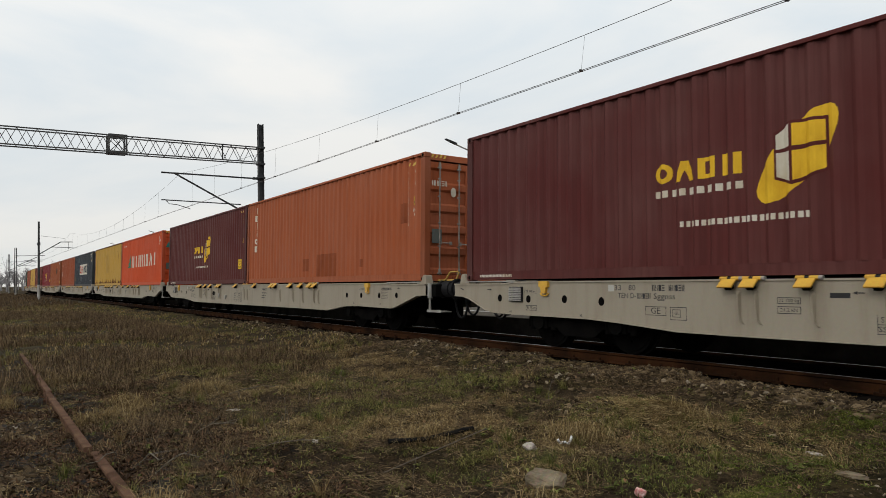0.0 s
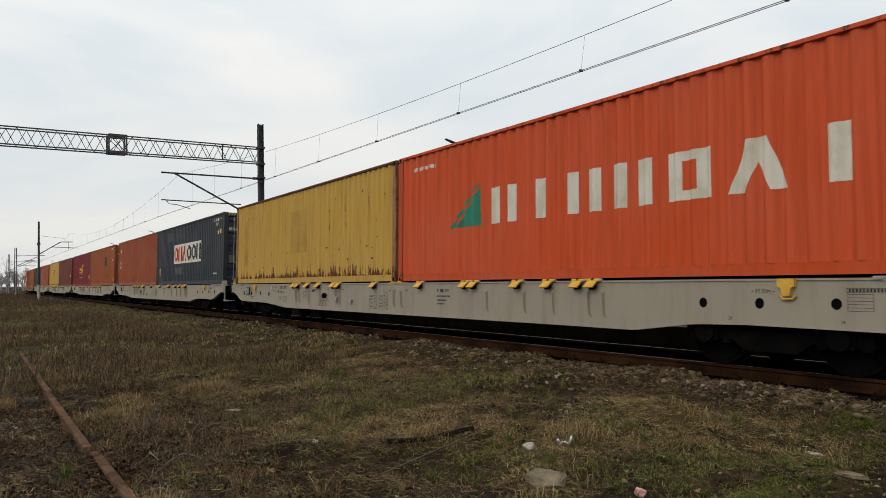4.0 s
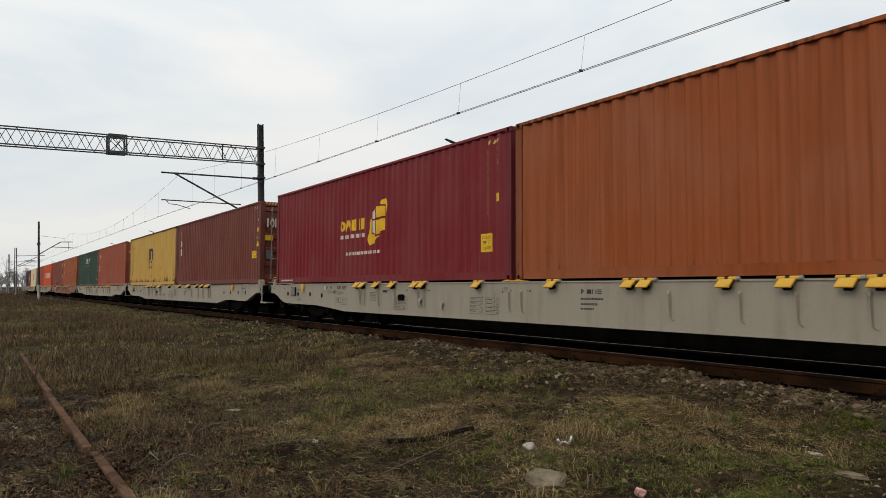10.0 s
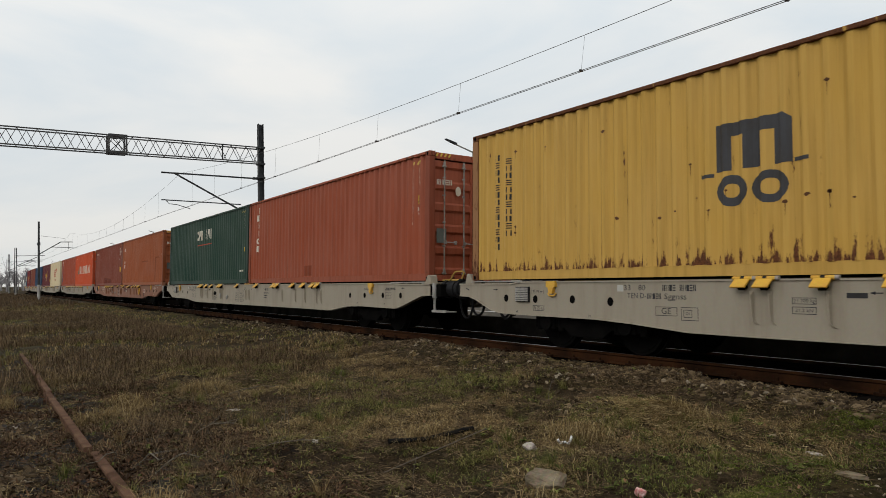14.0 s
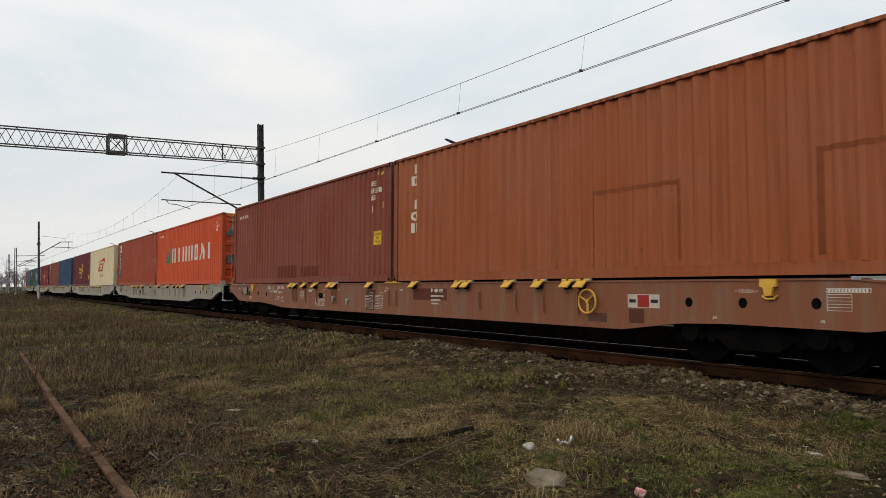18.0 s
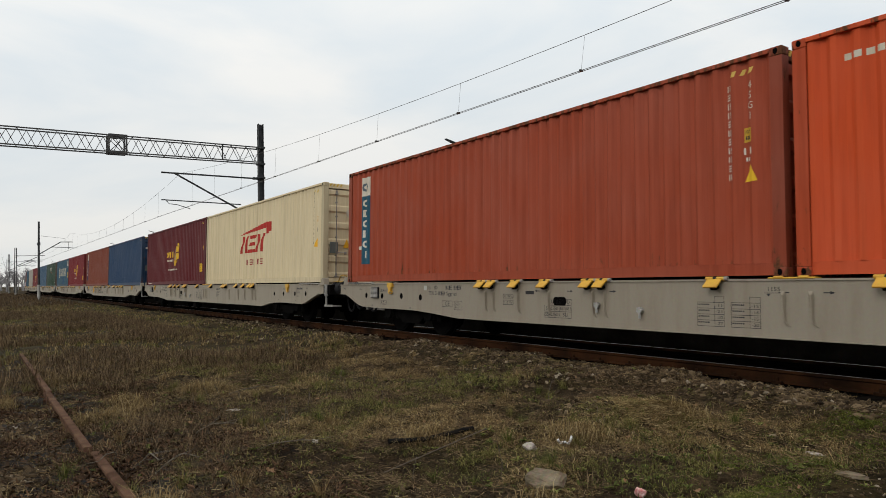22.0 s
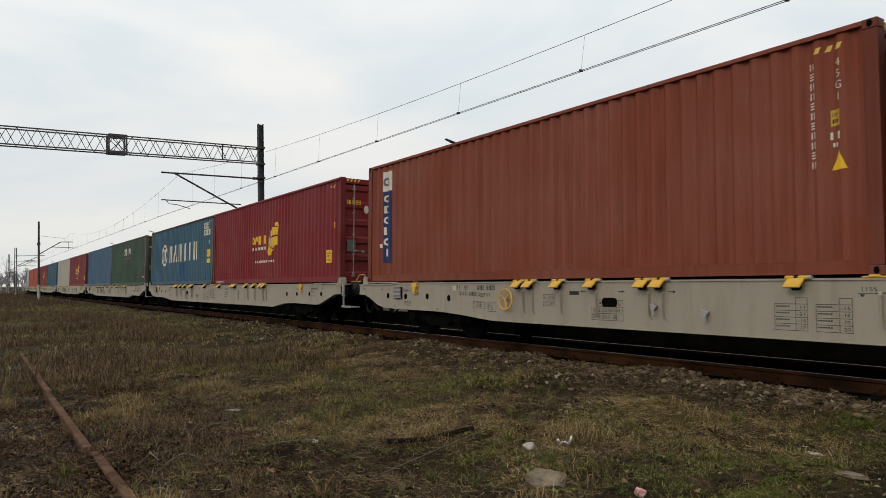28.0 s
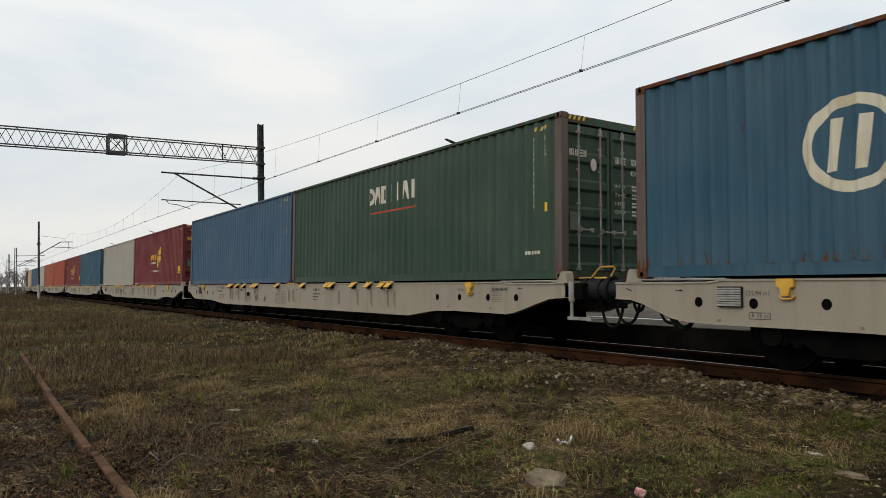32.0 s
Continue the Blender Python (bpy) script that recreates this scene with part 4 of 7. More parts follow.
    d["buffer"] = mesh_of(bm, "buffer", M_RUBBER)
    bm = bmesh.new()
    bm_bar(bm, (0, 0, 0), (0.42, 0, 0), 0.035, 8)
    bm_tube(bm, [(0.40, 0, 0.03), (0.52, 0, 0.09), (0.62, 0, 0.05), (0.60, 0, -0.06), (0.5, 0, -0.10)], 0.04, 8)
    bm_tube(bm, [(0.15, 0.06, 0), (0.2, 0.06, -0.25), (0.3, 0.02, -0.36), (0.42, 0, -0.30), (0.5, 0, -0.12)], 0.028, 6)
    d["draw_hook"] = mesh_of(bm, "draw_hook", M_BLACK)
    bm = bmesh.new()
    pts = [(0.0, 0, 0.0), (0.12, 0, -0.04), (0.2, 0.0, -0.22), (0.28, 0, -0.38), (0.42, 0, -0.46), (0.56, 0, -0.42), (0.66, 0, -0.26), (0.70, 0, -0.10)]
    bm_tube(bm, eased(pts), 0.026, 8)
    bm_box(bm, 0.62, 0.78, -0.05, 0.05, -0.14, -0.02, 0.02)
    d["brake_hose"] = mesh_of(bm, "brake_hose", M_RUBBER)
    # step: upright, foot board; origin at flange height
    bm = bmesh.new()
    bm_bar(bm, (0, 0, 0.03), (0, 0, -0.30), 0.055, 10)
    bm_bar(bm, (0, 0, -0.30), (0, 0, -0.55), 0.028, 8)
    d["step_post"] = mesh_of(bm, "step_post", M_GALV)
    bm = bmesh.new()
    bm_box(bm, -0.08, 0.46, -0.02, 0.26, -0.60, -0.57, 0.006)
    bm_box(bm, -0.08, 0.46, -0.025, -0.015, -0.605, -0.55)
    d["foot_board"] = mesh_of(bm, "foot_board", M_GALV)
    bm = bmesh.new()
    bm_tube(bm, [(-0.25, 0, 0.03), (0.0, 0, 0.03), (0.05, 0, 0.05), (0.20, 0, 0.19), (0.25, 0, 0.21), (0.52, 0, 0.21), (0.56, 0, 0.19), (0.46, 0, 0.05), (0.40, 0, 0.03), (0.1, 0, 0.03)], 0.017, 8)
    d["hand_rail"] = mesh_of(bm, "hand_rail", M_OCHRE)
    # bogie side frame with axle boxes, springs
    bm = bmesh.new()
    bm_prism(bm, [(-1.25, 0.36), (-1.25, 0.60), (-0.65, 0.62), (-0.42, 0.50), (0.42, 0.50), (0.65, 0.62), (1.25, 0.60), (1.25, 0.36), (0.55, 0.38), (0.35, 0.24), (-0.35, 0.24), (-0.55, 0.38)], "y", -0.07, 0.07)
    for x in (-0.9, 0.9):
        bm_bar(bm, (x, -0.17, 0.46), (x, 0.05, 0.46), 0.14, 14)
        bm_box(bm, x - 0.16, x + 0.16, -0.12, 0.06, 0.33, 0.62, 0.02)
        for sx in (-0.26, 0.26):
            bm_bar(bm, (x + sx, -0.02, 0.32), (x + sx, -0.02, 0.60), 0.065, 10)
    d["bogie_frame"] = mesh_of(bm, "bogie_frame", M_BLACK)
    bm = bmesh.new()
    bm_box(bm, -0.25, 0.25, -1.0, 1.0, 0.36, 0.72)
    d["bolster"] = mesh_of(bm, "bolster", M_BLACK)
    # wheelset about its own axle
    bm = bmesh.new()
    bm_bar(bm, (0, -1.08, 0), (0, 1.08, 0), 0.08, 12)
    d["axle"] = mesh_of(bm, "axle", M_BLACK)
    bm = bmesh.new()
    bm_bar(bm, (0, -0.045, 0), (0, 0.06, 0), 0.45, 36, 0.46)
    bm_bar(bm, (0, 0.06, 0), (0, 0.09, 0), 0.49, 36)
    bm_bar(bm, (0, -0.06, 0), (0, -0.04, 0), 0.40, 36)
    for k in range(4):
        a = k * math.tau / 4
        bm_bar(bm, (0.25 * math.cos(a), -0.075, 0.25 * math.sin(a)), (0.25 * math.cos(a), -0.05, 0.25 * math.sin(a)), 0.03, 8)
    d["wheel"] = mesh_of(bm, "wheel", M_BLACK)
    return d


WAG = wagon_meshes()


def wagon_marks():
    """Stencilled signs on the near side beam, x from the rear load end, z over the rail."""
    b = bmesh.new

    def frame_box(bm, x0, x1, z0, z1, t=0.008):
        rect(bm, x0, x1, z0, z0 + t)
        rect(bm, x0, x1, z1 - t, z1)
        rect(bm, x0, x0 + t, z0 + t, z1 - t)
        rect(bm, x1 - t, x1, z0 + t, z1 - t)
        return bm

    def arrow(bm, x, z, s):
        rect(bm, x - 0.06, x + 0.06, z - 0.006, z + 0.006)
        return flat(bm, [(x + s * 0.08, z), (x + s * 0.02, z + 0.02), (x + s * 0.02, z - 0.02)])

    num = letters(letters(b(), "33", 4.02, 1.055, 0.12, 0.13), "80", 4.30, 1.055, 0.12, 0.13)
    row_of_blocks(num, 4, 4.68, 4.92, 1.01, 1.10, 0.78)
    row_of_blocks(num, 5, 4.98, 5.26, 1.01, 1.10, 0.78)
    letters(num, "TEN D-", 4.20, 0.935, 0.115, 0.36)
    row_of_blocks(num, 5, 4.40, 4.66, 0.895, 0.975, 0.8)
    letters(num, "Sggnss", 4.90, 0.93, 0.12, 0.38)
    tags = letters(frame_box(b(), 4.55, 4.93, 0.655, 0.785), "GE", 4.74, 0.72, 0.13, 0.17)
    frame_box(tags, 5.0, 5.28, 0.60, 0.785)
    frame_box(tags, 5.04, 5.18, 0.64, 0.75)
    letters(tags, "G1", 5.11, 0.695, 0.06)
    short = letters(frame_box(b(), 1.84, 2.13, 0.655, 0.745), "R 75 m", 1.985, 0.70, 0.085, 0.22)
    letters(short, "25,94 m", 1.96, 0.985, 0.085, 0.26)
    rect(short, 1.80, 1.806, 0.95, 1.02)
    rect(short, 2.11, 2.116, 0.95, 1.02)
    arrow(short, 0.75, 1.02, 1)
    letters(short, "4R", 1.40, 0.62, 0.06)
    letters(short, "3R", 3.22, 0.60, 0.06)
    flat(short, [(-0.22, 1.04), (-0.10, 1.0), (-0.10, 1.02), (-0.22, 1.06)])
    load = letters(frame_box(b(), 6.62, 6.92, 0.86, 0.94), "21 700 kg", 6.77, 0.90, 0.06, 0.26)
    letters(frame_box(load, 6.62, 6.92, 0.74, 0.83), "21.2 kN", 6.77, 0.785, 0.06, 0.22)
    rect(load, 7.27, 7.50, 0.94, 1.0)
    x0, z0 = 7.78, 0.545
    for k in range(3):
        rect(load, x0 + (0.11 if k == 2 else 0.0), x0 + 0.66, z0 + k * 0.105 + (0.0 if k < 2 else 0.0), z0 + k * 0.105 + 0.007)
    rect(load, x0 + 0.11, x0 + 0.66, z0 + 0.315, z0 + 0.322)
    rect(load, x0, x0 + 0.007, z0, z0 + 0.217)
    for k in range(5):
        rect(load, x0 + 0.107 + k * 0.1375, x0 + 0.113 + k * 0.1375, z0, z0 + 0.32)
    for k in range(4):
        letters(load, "ABCD"[k], x0 + 0.18 + k * 0.1375, z0 + 0.265, 0.09)
        letters(load, ("42.1", "50.1", "60.1", "68.1")[k], x0 + 0.18 + k * 0.1375, z0 + 0.16, 0.085, 0.115)
    for k, w in ((0, "42.1"), (1, "50.1"), (2.5, "58.1")):
        letters(load, w, x0 + 0.18 + k * 0.1375, z0 + 0.055, 0.085, 0.115)
    letters(load, "S", x0 + 0.055, z0 + 0.16, 0.09)
    letters(load, "SS", x0 + 0.055, z0 + 0.055, 0.09, 0.09)
    grid = b()
    for x0 in (10.90, 11.42):
        for k in range(5):
            rect(grid, x0, x0 + 0.42, 0.86 - k * 0.08, 0.866 - k * 0.08)
        rect(grid, x0 + 0.27, x0 + 0.42, 0.935, 0.941)
        for x, top in ((x0, 0.866), (x0 + 0.27, 0.941), (x0 + 0.414, 0.941)):
            rect(grid, x, x + 0.006, 0.54, top)
        for k, w in enumerate(("-11", "-21", "-10", "-27") if x0 < 11 else ("-15", "-16", "-10", "-20")):
            letters(grid, w, x0 + 0.345, 0.82 - k * 0.08, 0.06, 0.10)
            row_of_blocks(grid, 6, x0 + 0.02, x0 + 0.2, 0.825 - k * 0.08, 0.843 - k * 0.08, 0.7, (0,))
    letters(grid, "1155", 12.02, 1.04, 0.075, 0.16)
    rect(grid, 11.90, 12.12, 0.99, 0.996)
    flat(grid, [(11.92, 0.985), (11.98, 0.985), (11.95, 0.95)])
    for x, sgn in ((7.6, -1), (8.4, 1), (9.35, 1), (12.16, -1), (12.7, 1)):
        arrow(grid, x, 1.0, sgn)
    lease = row_of_blocks(b(), 3, 14.14, 14.48, 0.96, 1.03, 0.85, (0, 1, 2))
    disc(lease, 14.03, 1.0, 0.055, 0.055, 0, 3, 0.35)
    row_of_blocks(lease, 16, 14.0, 14.5, 0.86, 0.895, 0.7, (0,))
    row_of_blocks(lease, 11, 14.0, 14.38, 0.775, 0.81, 0.7, (0,))
    row_of_blocks(lease, 9, 14.0, 14.3, 0.70, 0.73, 0.7, (0,))
    f = 2 * HALF_LOAD
    letters(lease, "19.30m", f - 2.98, 1.015, 0.085, 0.20)
    rect(lease, f - 3.14, f - 3.11, 1.01, 1.02)
    rect(lease, f - 2.85, f - 2.82, 1.01, 1.02)
    letters(lease, "2R", f - 3.45, 0.66, 0.06)
    frame_box(lease, f - 1.95, f - 1.45, 1.0, 1.055, 0.006)
    row_of_blocks(lease, 12, f - 1.93, f - 1.47, 1.012, 1.044, 0.7, (0,))
    for k in range(6):
        rect(lease, f - 1.94, f - 1.66, 0.79 + k * 0.038, 0.795 + k * 0.038)
    rect(lease, f - 1.945, f - 1.94, 0.79, 0.985)
    rect(lease, f - 1.665, f - 1.66, 0.79, 0.985)
    arrow(lease, f - 1.1, 1.04, -1)
    letters(lease, "1R", f - 2.0, 0.66, 0.06)
    out = []
    for name, bm in (("number_sign", num), ("class_sign", tags), ("length_sign", short), ("load_sign", load), ("loading_grid", grid), ("owner_sign", lease)):
        bm.transform(Matrix.Translation((-HALF_LOAD, 0, 0)))
        for group in clusters(bm, 0.07):
            me = bpy.data.meshes.new(name)
            group.to_mesh(me)
            group.free()
            me.materials.append(M_PRINT)
            out.append((name, me))
    q = bmesh.new()
    rect(q, 3.82 - HALF_LOAD, 3.94 - HALF_LOAD, 1.0, 1.10)
    me = bpy.data.meshes.new("code_tag")
    q.to_mesh(me)
    q.free()
    me.materials.append(M_PRINT)
    out.append(("code_tag", me))
    return out


WAGON_MARKS = wagon_marks()


def hand_wheel_mesh():
    bm = bmesh.new()
    pts = [(0.19 * math.cos(k * math.tau / 24), -0.08, 0.19 * math.sin(k * math.tau / 24)) for k in range(25)]
    bm_tube(bm, pts, 0.016, 6)
    for k in range(3):
        a = k * math.tau / 3 + 0.6
        bm_beam(bm, (0, -0.07, 0), (0.19 * math.cos(a), -0.08, 0.19 * math.sin(a)), 0.035, 0.012)
    bm_bar(bm, (0, -0.09, 0), (0, 0.0, 0), 0.03, 8)
    return mesh_of(bm, "hand_wheel", M_YELLOW)


HAND_WHEEL = hand_wheel_mesh()


def valve_mesh():
    bm = bmesh.new()
    bm_bar(bm, (0, -0.06, 0), (0, 0, 0), 0.05, 10)
    bm_bar(bm, (-0.05, -0.05, 0.03), (0.06, -0.05, 0.0), 0.018, 6)
    bm_bar(bm, (0.0, -0.05, -0.02), (0.01, -0.05, -0.12), 0.022, 6)
    return mesh_of(bm, "brake_valve", M_GALV)


VALVE = valve_mesh()
BEIGE = (0.292, 0.254, 0.194)
WHEEL_X = (10.16, 8.36, -8.36, -10.16)
WHEEL_R = 0.46
WHEELSETS = []


def build_wagon(rgb=BEIGE, label="", near=True, hand_brake=0.0, fore=0.27):
    """An eighty-foot container flat wagon, origin at rail height under its middle."""
    w = thing("container_wagon", label or "pale beige steel container flat wagon on grey rails", "wagon", "wagons of the train")

    def put(name, m, col=rgb, parent=w, lab=""):
        o = part(name, WAG[name], None, parent, lab)
        o.matrix_basis = m
        o.color = (*col, 1)
        return o

    yb = -W_BOX / 2 - 0.005
    r, f = -HALF_LOAD, HALF_LOAD
    g = f + fore  # the fittings of the leading end sit a little differently on each wagon
    turn = pose(0, 0, 0, 0, 0, 180)
    for k, m in enumerate((Matrix(), Matrix.Diagonal((1, -1, 1, 1)))):
        beam = put("side_beam", m @ Matrix.Translation((0, yb, 0)))
        put("bottom_flange", Matrix(), parent=beam)
        # same paint as the web; the flange's brighter look is put into the colour
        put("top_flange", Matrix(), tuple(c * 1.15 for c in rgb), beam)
        if k == 0:
            for x, z in ((r + 1.08, 0.864), (r + 1.90, 0.856), (r + 2.83, 0.864), (r + 3.67, 0.84), (g - 1.49, 0.875), (g - 2.34, 0.87), (g - 3.30, 0.862), (g - 4.13, 0.857)):
                put("drain_hole", Matrix.Translation((x, 0, z)), parent=beam)
            put("slotted_hole", Matrix.Translation((r + 8.16, 0, 0.828)), parent=beam)
            for x in (r + 6.10, r + 6.35, r + 7.08, r + 7.90, r + 8.95, r + 9.2, g - 6.28, g - 5.96, g - 7.12, g - 7.88, g - 9.0, -0.1, 0.25):
                put("web_rib", Matrix.Translation((x, 0, 1.0)), parent=beam)
            for x in (r + 5.98, r + 6.29, r + 7.02, r + 7.82, r + 8.85, r + 9.15, -1.05, 1.1, g - 6.16, g - 6.50, g - 7.22, g - 8.06, g - 9.4, g - 9.7):
                sp = put("folding_spigot", Matrix.Translation((x, yb, 1.155)))
                for nm in ("hinge_sleeve", "hinge_end", "spigot_lug")[:3 if near else 1]:
                    put(nm, Matrix(), parent=sp)
            for x in (r + 2.36, g - 2.91):
                put("lashing_hook", Matrix.Translation((x, yb, 1.158)))
            lou = put("louvred_box", Matrix.Translation((r + 1.40, yb, 0.805)), lab="grey louvred steel box")
            for q in range(8):
                put("slat", Matrix.Translation((0, 0, 0.012 + q * 0.031)), parent=lou)
            for x in (r + 0.75, f - 0.9):
                put("locking_rod", Matrix.Translation((x, yb, 1.14)))
        if k == 0:
            ink = (0.62, 0.58, 0.52) if rgb[1] < 0.15 else (0.035, 0.035, 0.04)
            for name, me in WAGON_MARKS:
                o = part(name, me, None, beam)
                o.location = (0, -0.0025, 0)
                o.color = (*(ink if name != "code_tag" else (0.45, 0.45, 0.43)), 1)
            o = part("brake_valve", VALVE, None, beam)
            o.location = (r + 9.92, 0, 0.72)
            o = part("changeover_lever", VALVE, None, beam)
            o.location = (r + 9.05, 0, 0.78)
            if hand_brake:
                o = part("hand_wheel", HAND_WHEEL, None, beam, "yellow hand brake wheel")
                o.location = (r + hand_brake, 0, 0.84)
            if rgb[1] < 0.15:
                for nm, x0, x1, z0, z1, col in (("white_sign", 19.55, 20.15, 0.76, 0.96, (0.50, 0.42, 0.36)), ("owner_board", 13.25, 14.62, 0.79, 1.04, (0.10, 0.028, 0.018)), ("data_board", 10.95, 11.46, 0.50, 1.0, (0.085, 0.03, 0.02)),
                                               ("sign_centre", 19.74, 19.96, 0.77, 0.95, (0.30, 0.025, 0.02)), ("sign_bar", 19.58, 19.71, 0.835, 0.885, INK), ("sign_bar", 19.99, 20.12, 0.835, 0.885, INK),
                                               ("dark_patch", 19.57, 19.86, 0.53, 0.74, (0.09, 0.03, 0.018)), ("small_plate", 18.72, 19.12, 0.52, 0.66, (0.10, 0.045, 0.03))):
                    bm = bmesh.new()
                    rect(bm, x0, x1, z0, z1)
                    o = part(nm, bm, M_PRINT, beam)
                    o.location = (r, -0.004 if nm in ("sign_centre", "sign_bar") else -0.0015, 0)
                    o.color = (*col, 1)
        put("end_support", m @ Matrix.Translation((r - 0.06, yb, 1.135)))
        put("end_support", m @ Matrix.Translation((f + 0.02, yb, 1.135)) @ Matrix.Diagonal((-1, 1, 1, 1)))
        put("mid_support", m @ Matrix.Translation((0, yb, 1.168)))
    put("centre_sill", Matrix())
    for x, s in ((r - 0.42, -1), (f + 0.42, 1)):
        put("headstock", Matrix.Translation((x - s * 0.09, 0, 0)))
    for x, s in ((r - 0.24, -1), (f + 0.24, 1)):
        for y in (-0.88, 0.88):
            put("buffer", Matrix.Translation((x, y, 1.03)) @ Matrix.Diagonal((s, 1, 1, 1)))
        put("draw_hook", Matrix.Translation((x, 0.0 if s > 0 else 0.02, 1.0)) @ Matrix.Diagonal((s, 1, 1, 1)))
        put("brake_hose", Matrix.Translation((x, -0.38 * s, 0.93)) @ Matrix.Diagonal((s, 1, 1, 1)))
    put("brake_hose", Matrix.Translation((r + 0.15, -0.80, 0.86)) @ Matrix.Diagonal((0.8, 1, 0.8, 1)))
    put("brake_hose", Matrix.Translation((f + 0.1, -0.55, 0.86)) @ Matrix.Diagonal((0.9, 1, 1, 1)))
    put("brake_hose", Matrix.Translation((r - 0.1, -0.62, 0.90)) @ Matrix.Diagonal((1, 1, 1, 1)))
    post = put("step_post", Matrix.Translation((f + 0.20, yb + 0.03, 1.13)))
    put("foot_board", Matrix(), parent=post)
    put("hand_rail", Matrix.Translation((f + 0.36, yb + 0.30, 1.19)))
    for bx in (9.26, -9.26):
        for y in (-1.0, 1.0):
            put("bogie_frame", Matrix.Translation((bx, y, 0)) @ Matrix.Diagonal((1, 1 if y < 0 else -1, 1, 1)))
        put("bolster", Matrix.Translation((bx, 0, 0)))
    for x in WHEEL_X:
        ax = put("axle", Matrix.Translation((x, 0, WHEEL_R)))
        for y, s in ((-0.755, 1), (0.755, -1)):
            put("wheel", Matrix.Translation((0, y, 0)) @ Matrix.Diagonal((1, s, 1, 1)), parent=ax)
        if near:
            WHEELSETS.append((ax, x))
    return w


# ---------------------------------------------------------------- the train's load
MAROON, ORANGE, YELLOW = (0.088, 0.016, 0.014), (0.33, 0.082, 0.027), (0.47, 0.280, 0.050)
HOT, BLACKBLUE, RED = (0.53, 0.070, 0.015), (0.027, 0.033, 0.042), (0.17, 0.010, 0.015)
BROWN, TEX, GREEN = (0.195, 0.043, 0.022), (0.140, 0.031, 0.020), (0.017, 0.046, 0.031)
CREAM, NAVY, TEAL = (0.66, 0.55, 0.35), (0.018, 0.048, 0.105), (0.030, 0.086, 0.128)
MOSS, SLATE, GREY = (0.032, 0.062, 0.040), (0.050, 0.098, 0.155), (0.36, 0.335, 0.28)
RUSSET = (0.185, 0.040, 0.018)
# front load, rear load of each wagon: colour, rust, mark
LOADS = [
    # first front load stays out of view, added for its shade; colour assumed
    ((MAROON, .05, "none"), (MAROON, .05, "globe")),
    ((ORANGE, .12, "column"), (MAROON, .06, "globe")),
    ((HOT, .16, "delta"), (YELLOW, .40, "patch")),
    ((BLACKBLUE, .10, "twin"), ((0.275, 0.060, 0.018), .14, "column_plain")),
    (((0.275, 0.066, 0.015), .20, "smudge"), (RED, .02, "globe")),
    ((TEX, .08, "stack"), ((0.52, 0.31, 0.065), .36, "block")),
    (((0.285, 0.064, 0.027), .16, "column_plain"), (GREEN, .10, "word")),
    (((0.295, 0.076, 0.023), .20, "column_gap"), (BROWN, .10, "short")),
    ((HOT, .14, "delta"), ((0.31, 0.052, 0.019), .22, "banner")),
    ((CREAM, .04, "slant"), ((0.105, 0.011, 0.014), .03, "globe")),
    ((NAVY, .14, "plain"), (RUSSET, .08, "banner")),
    (((0.165, 0.011, 0.014), .02, "globe"), (TEAL, .30, "ring")),
    ((MOSS, .16, "word"), (SLATE, .12, "plain")),
    (((0.15, 0.024, 0.026), .03, "globe"), (GREY, .08, "plain")),
    ((TEAL, .08, "plain"), ((0.15, 0.024, 0.026), .03, "globe")),
    (((0.32, 0.07, 0.035), .12, "plain"), ((0.34, 0.08, 0.04), .12, "plain")),
    (((0.40, 0.38, 0.33), .08, "plain"), (SLATE, .1, "plain")),
    (((0.52, 0.36, 0.20), .2, "plain"), (MOSS, .1, "plain")),
    (((0.20, 0.05, 0.04), .1, "plain"), (MAROON, .1, "plain")),
]


def colour_name(rgb):
    r, g, b = rgb
    if r > 0.3 and g > 0.3:
        return "cream" if b > 0.4 else ("grey" if b > 0.3 else "mustard-yellow")
    if b > r * 1.4:
        return "dark navy-blue" if b < 0.18 and r < 0.04 else "faded steel-blue"
    if g > r:
        return "dark green" if r < 0.05 else "blue-grey"
    if r < 0.05:
        return "dark blue-black"
    if r > 0.5:
        return "bright orange-red"
    if r > 0.28:
        return "weathered orange-brown"
    if g < 0.035:
        return "maroon-red"
    return "brick-brown"


MARK_WORDS = {"none": "plain sides", "globe": "yellow oval emblem", "column": "upright white lettering", "column_plain": "upright white lettering", "column_gap": "upright white lettering, worn outlines", "delta": "white lettering, green triangle",
              "patch": "faded square patch", "twin": "white panel of red bars", "smudge": "dark painted-over square", "stack": "three white stacked marks",
              "block": "dark block emblem", "word": "white lettering bars", "short": "small white lettering bars", "banner": "blue upright banner",
              "slant": "slanting red emblem", "plain": "plain sides", "ring": "white ring and lettering bars"}
CONTAINERS, WAGONS = [], []
RUST_WAGON = (0.195, 0.068, 0.030)


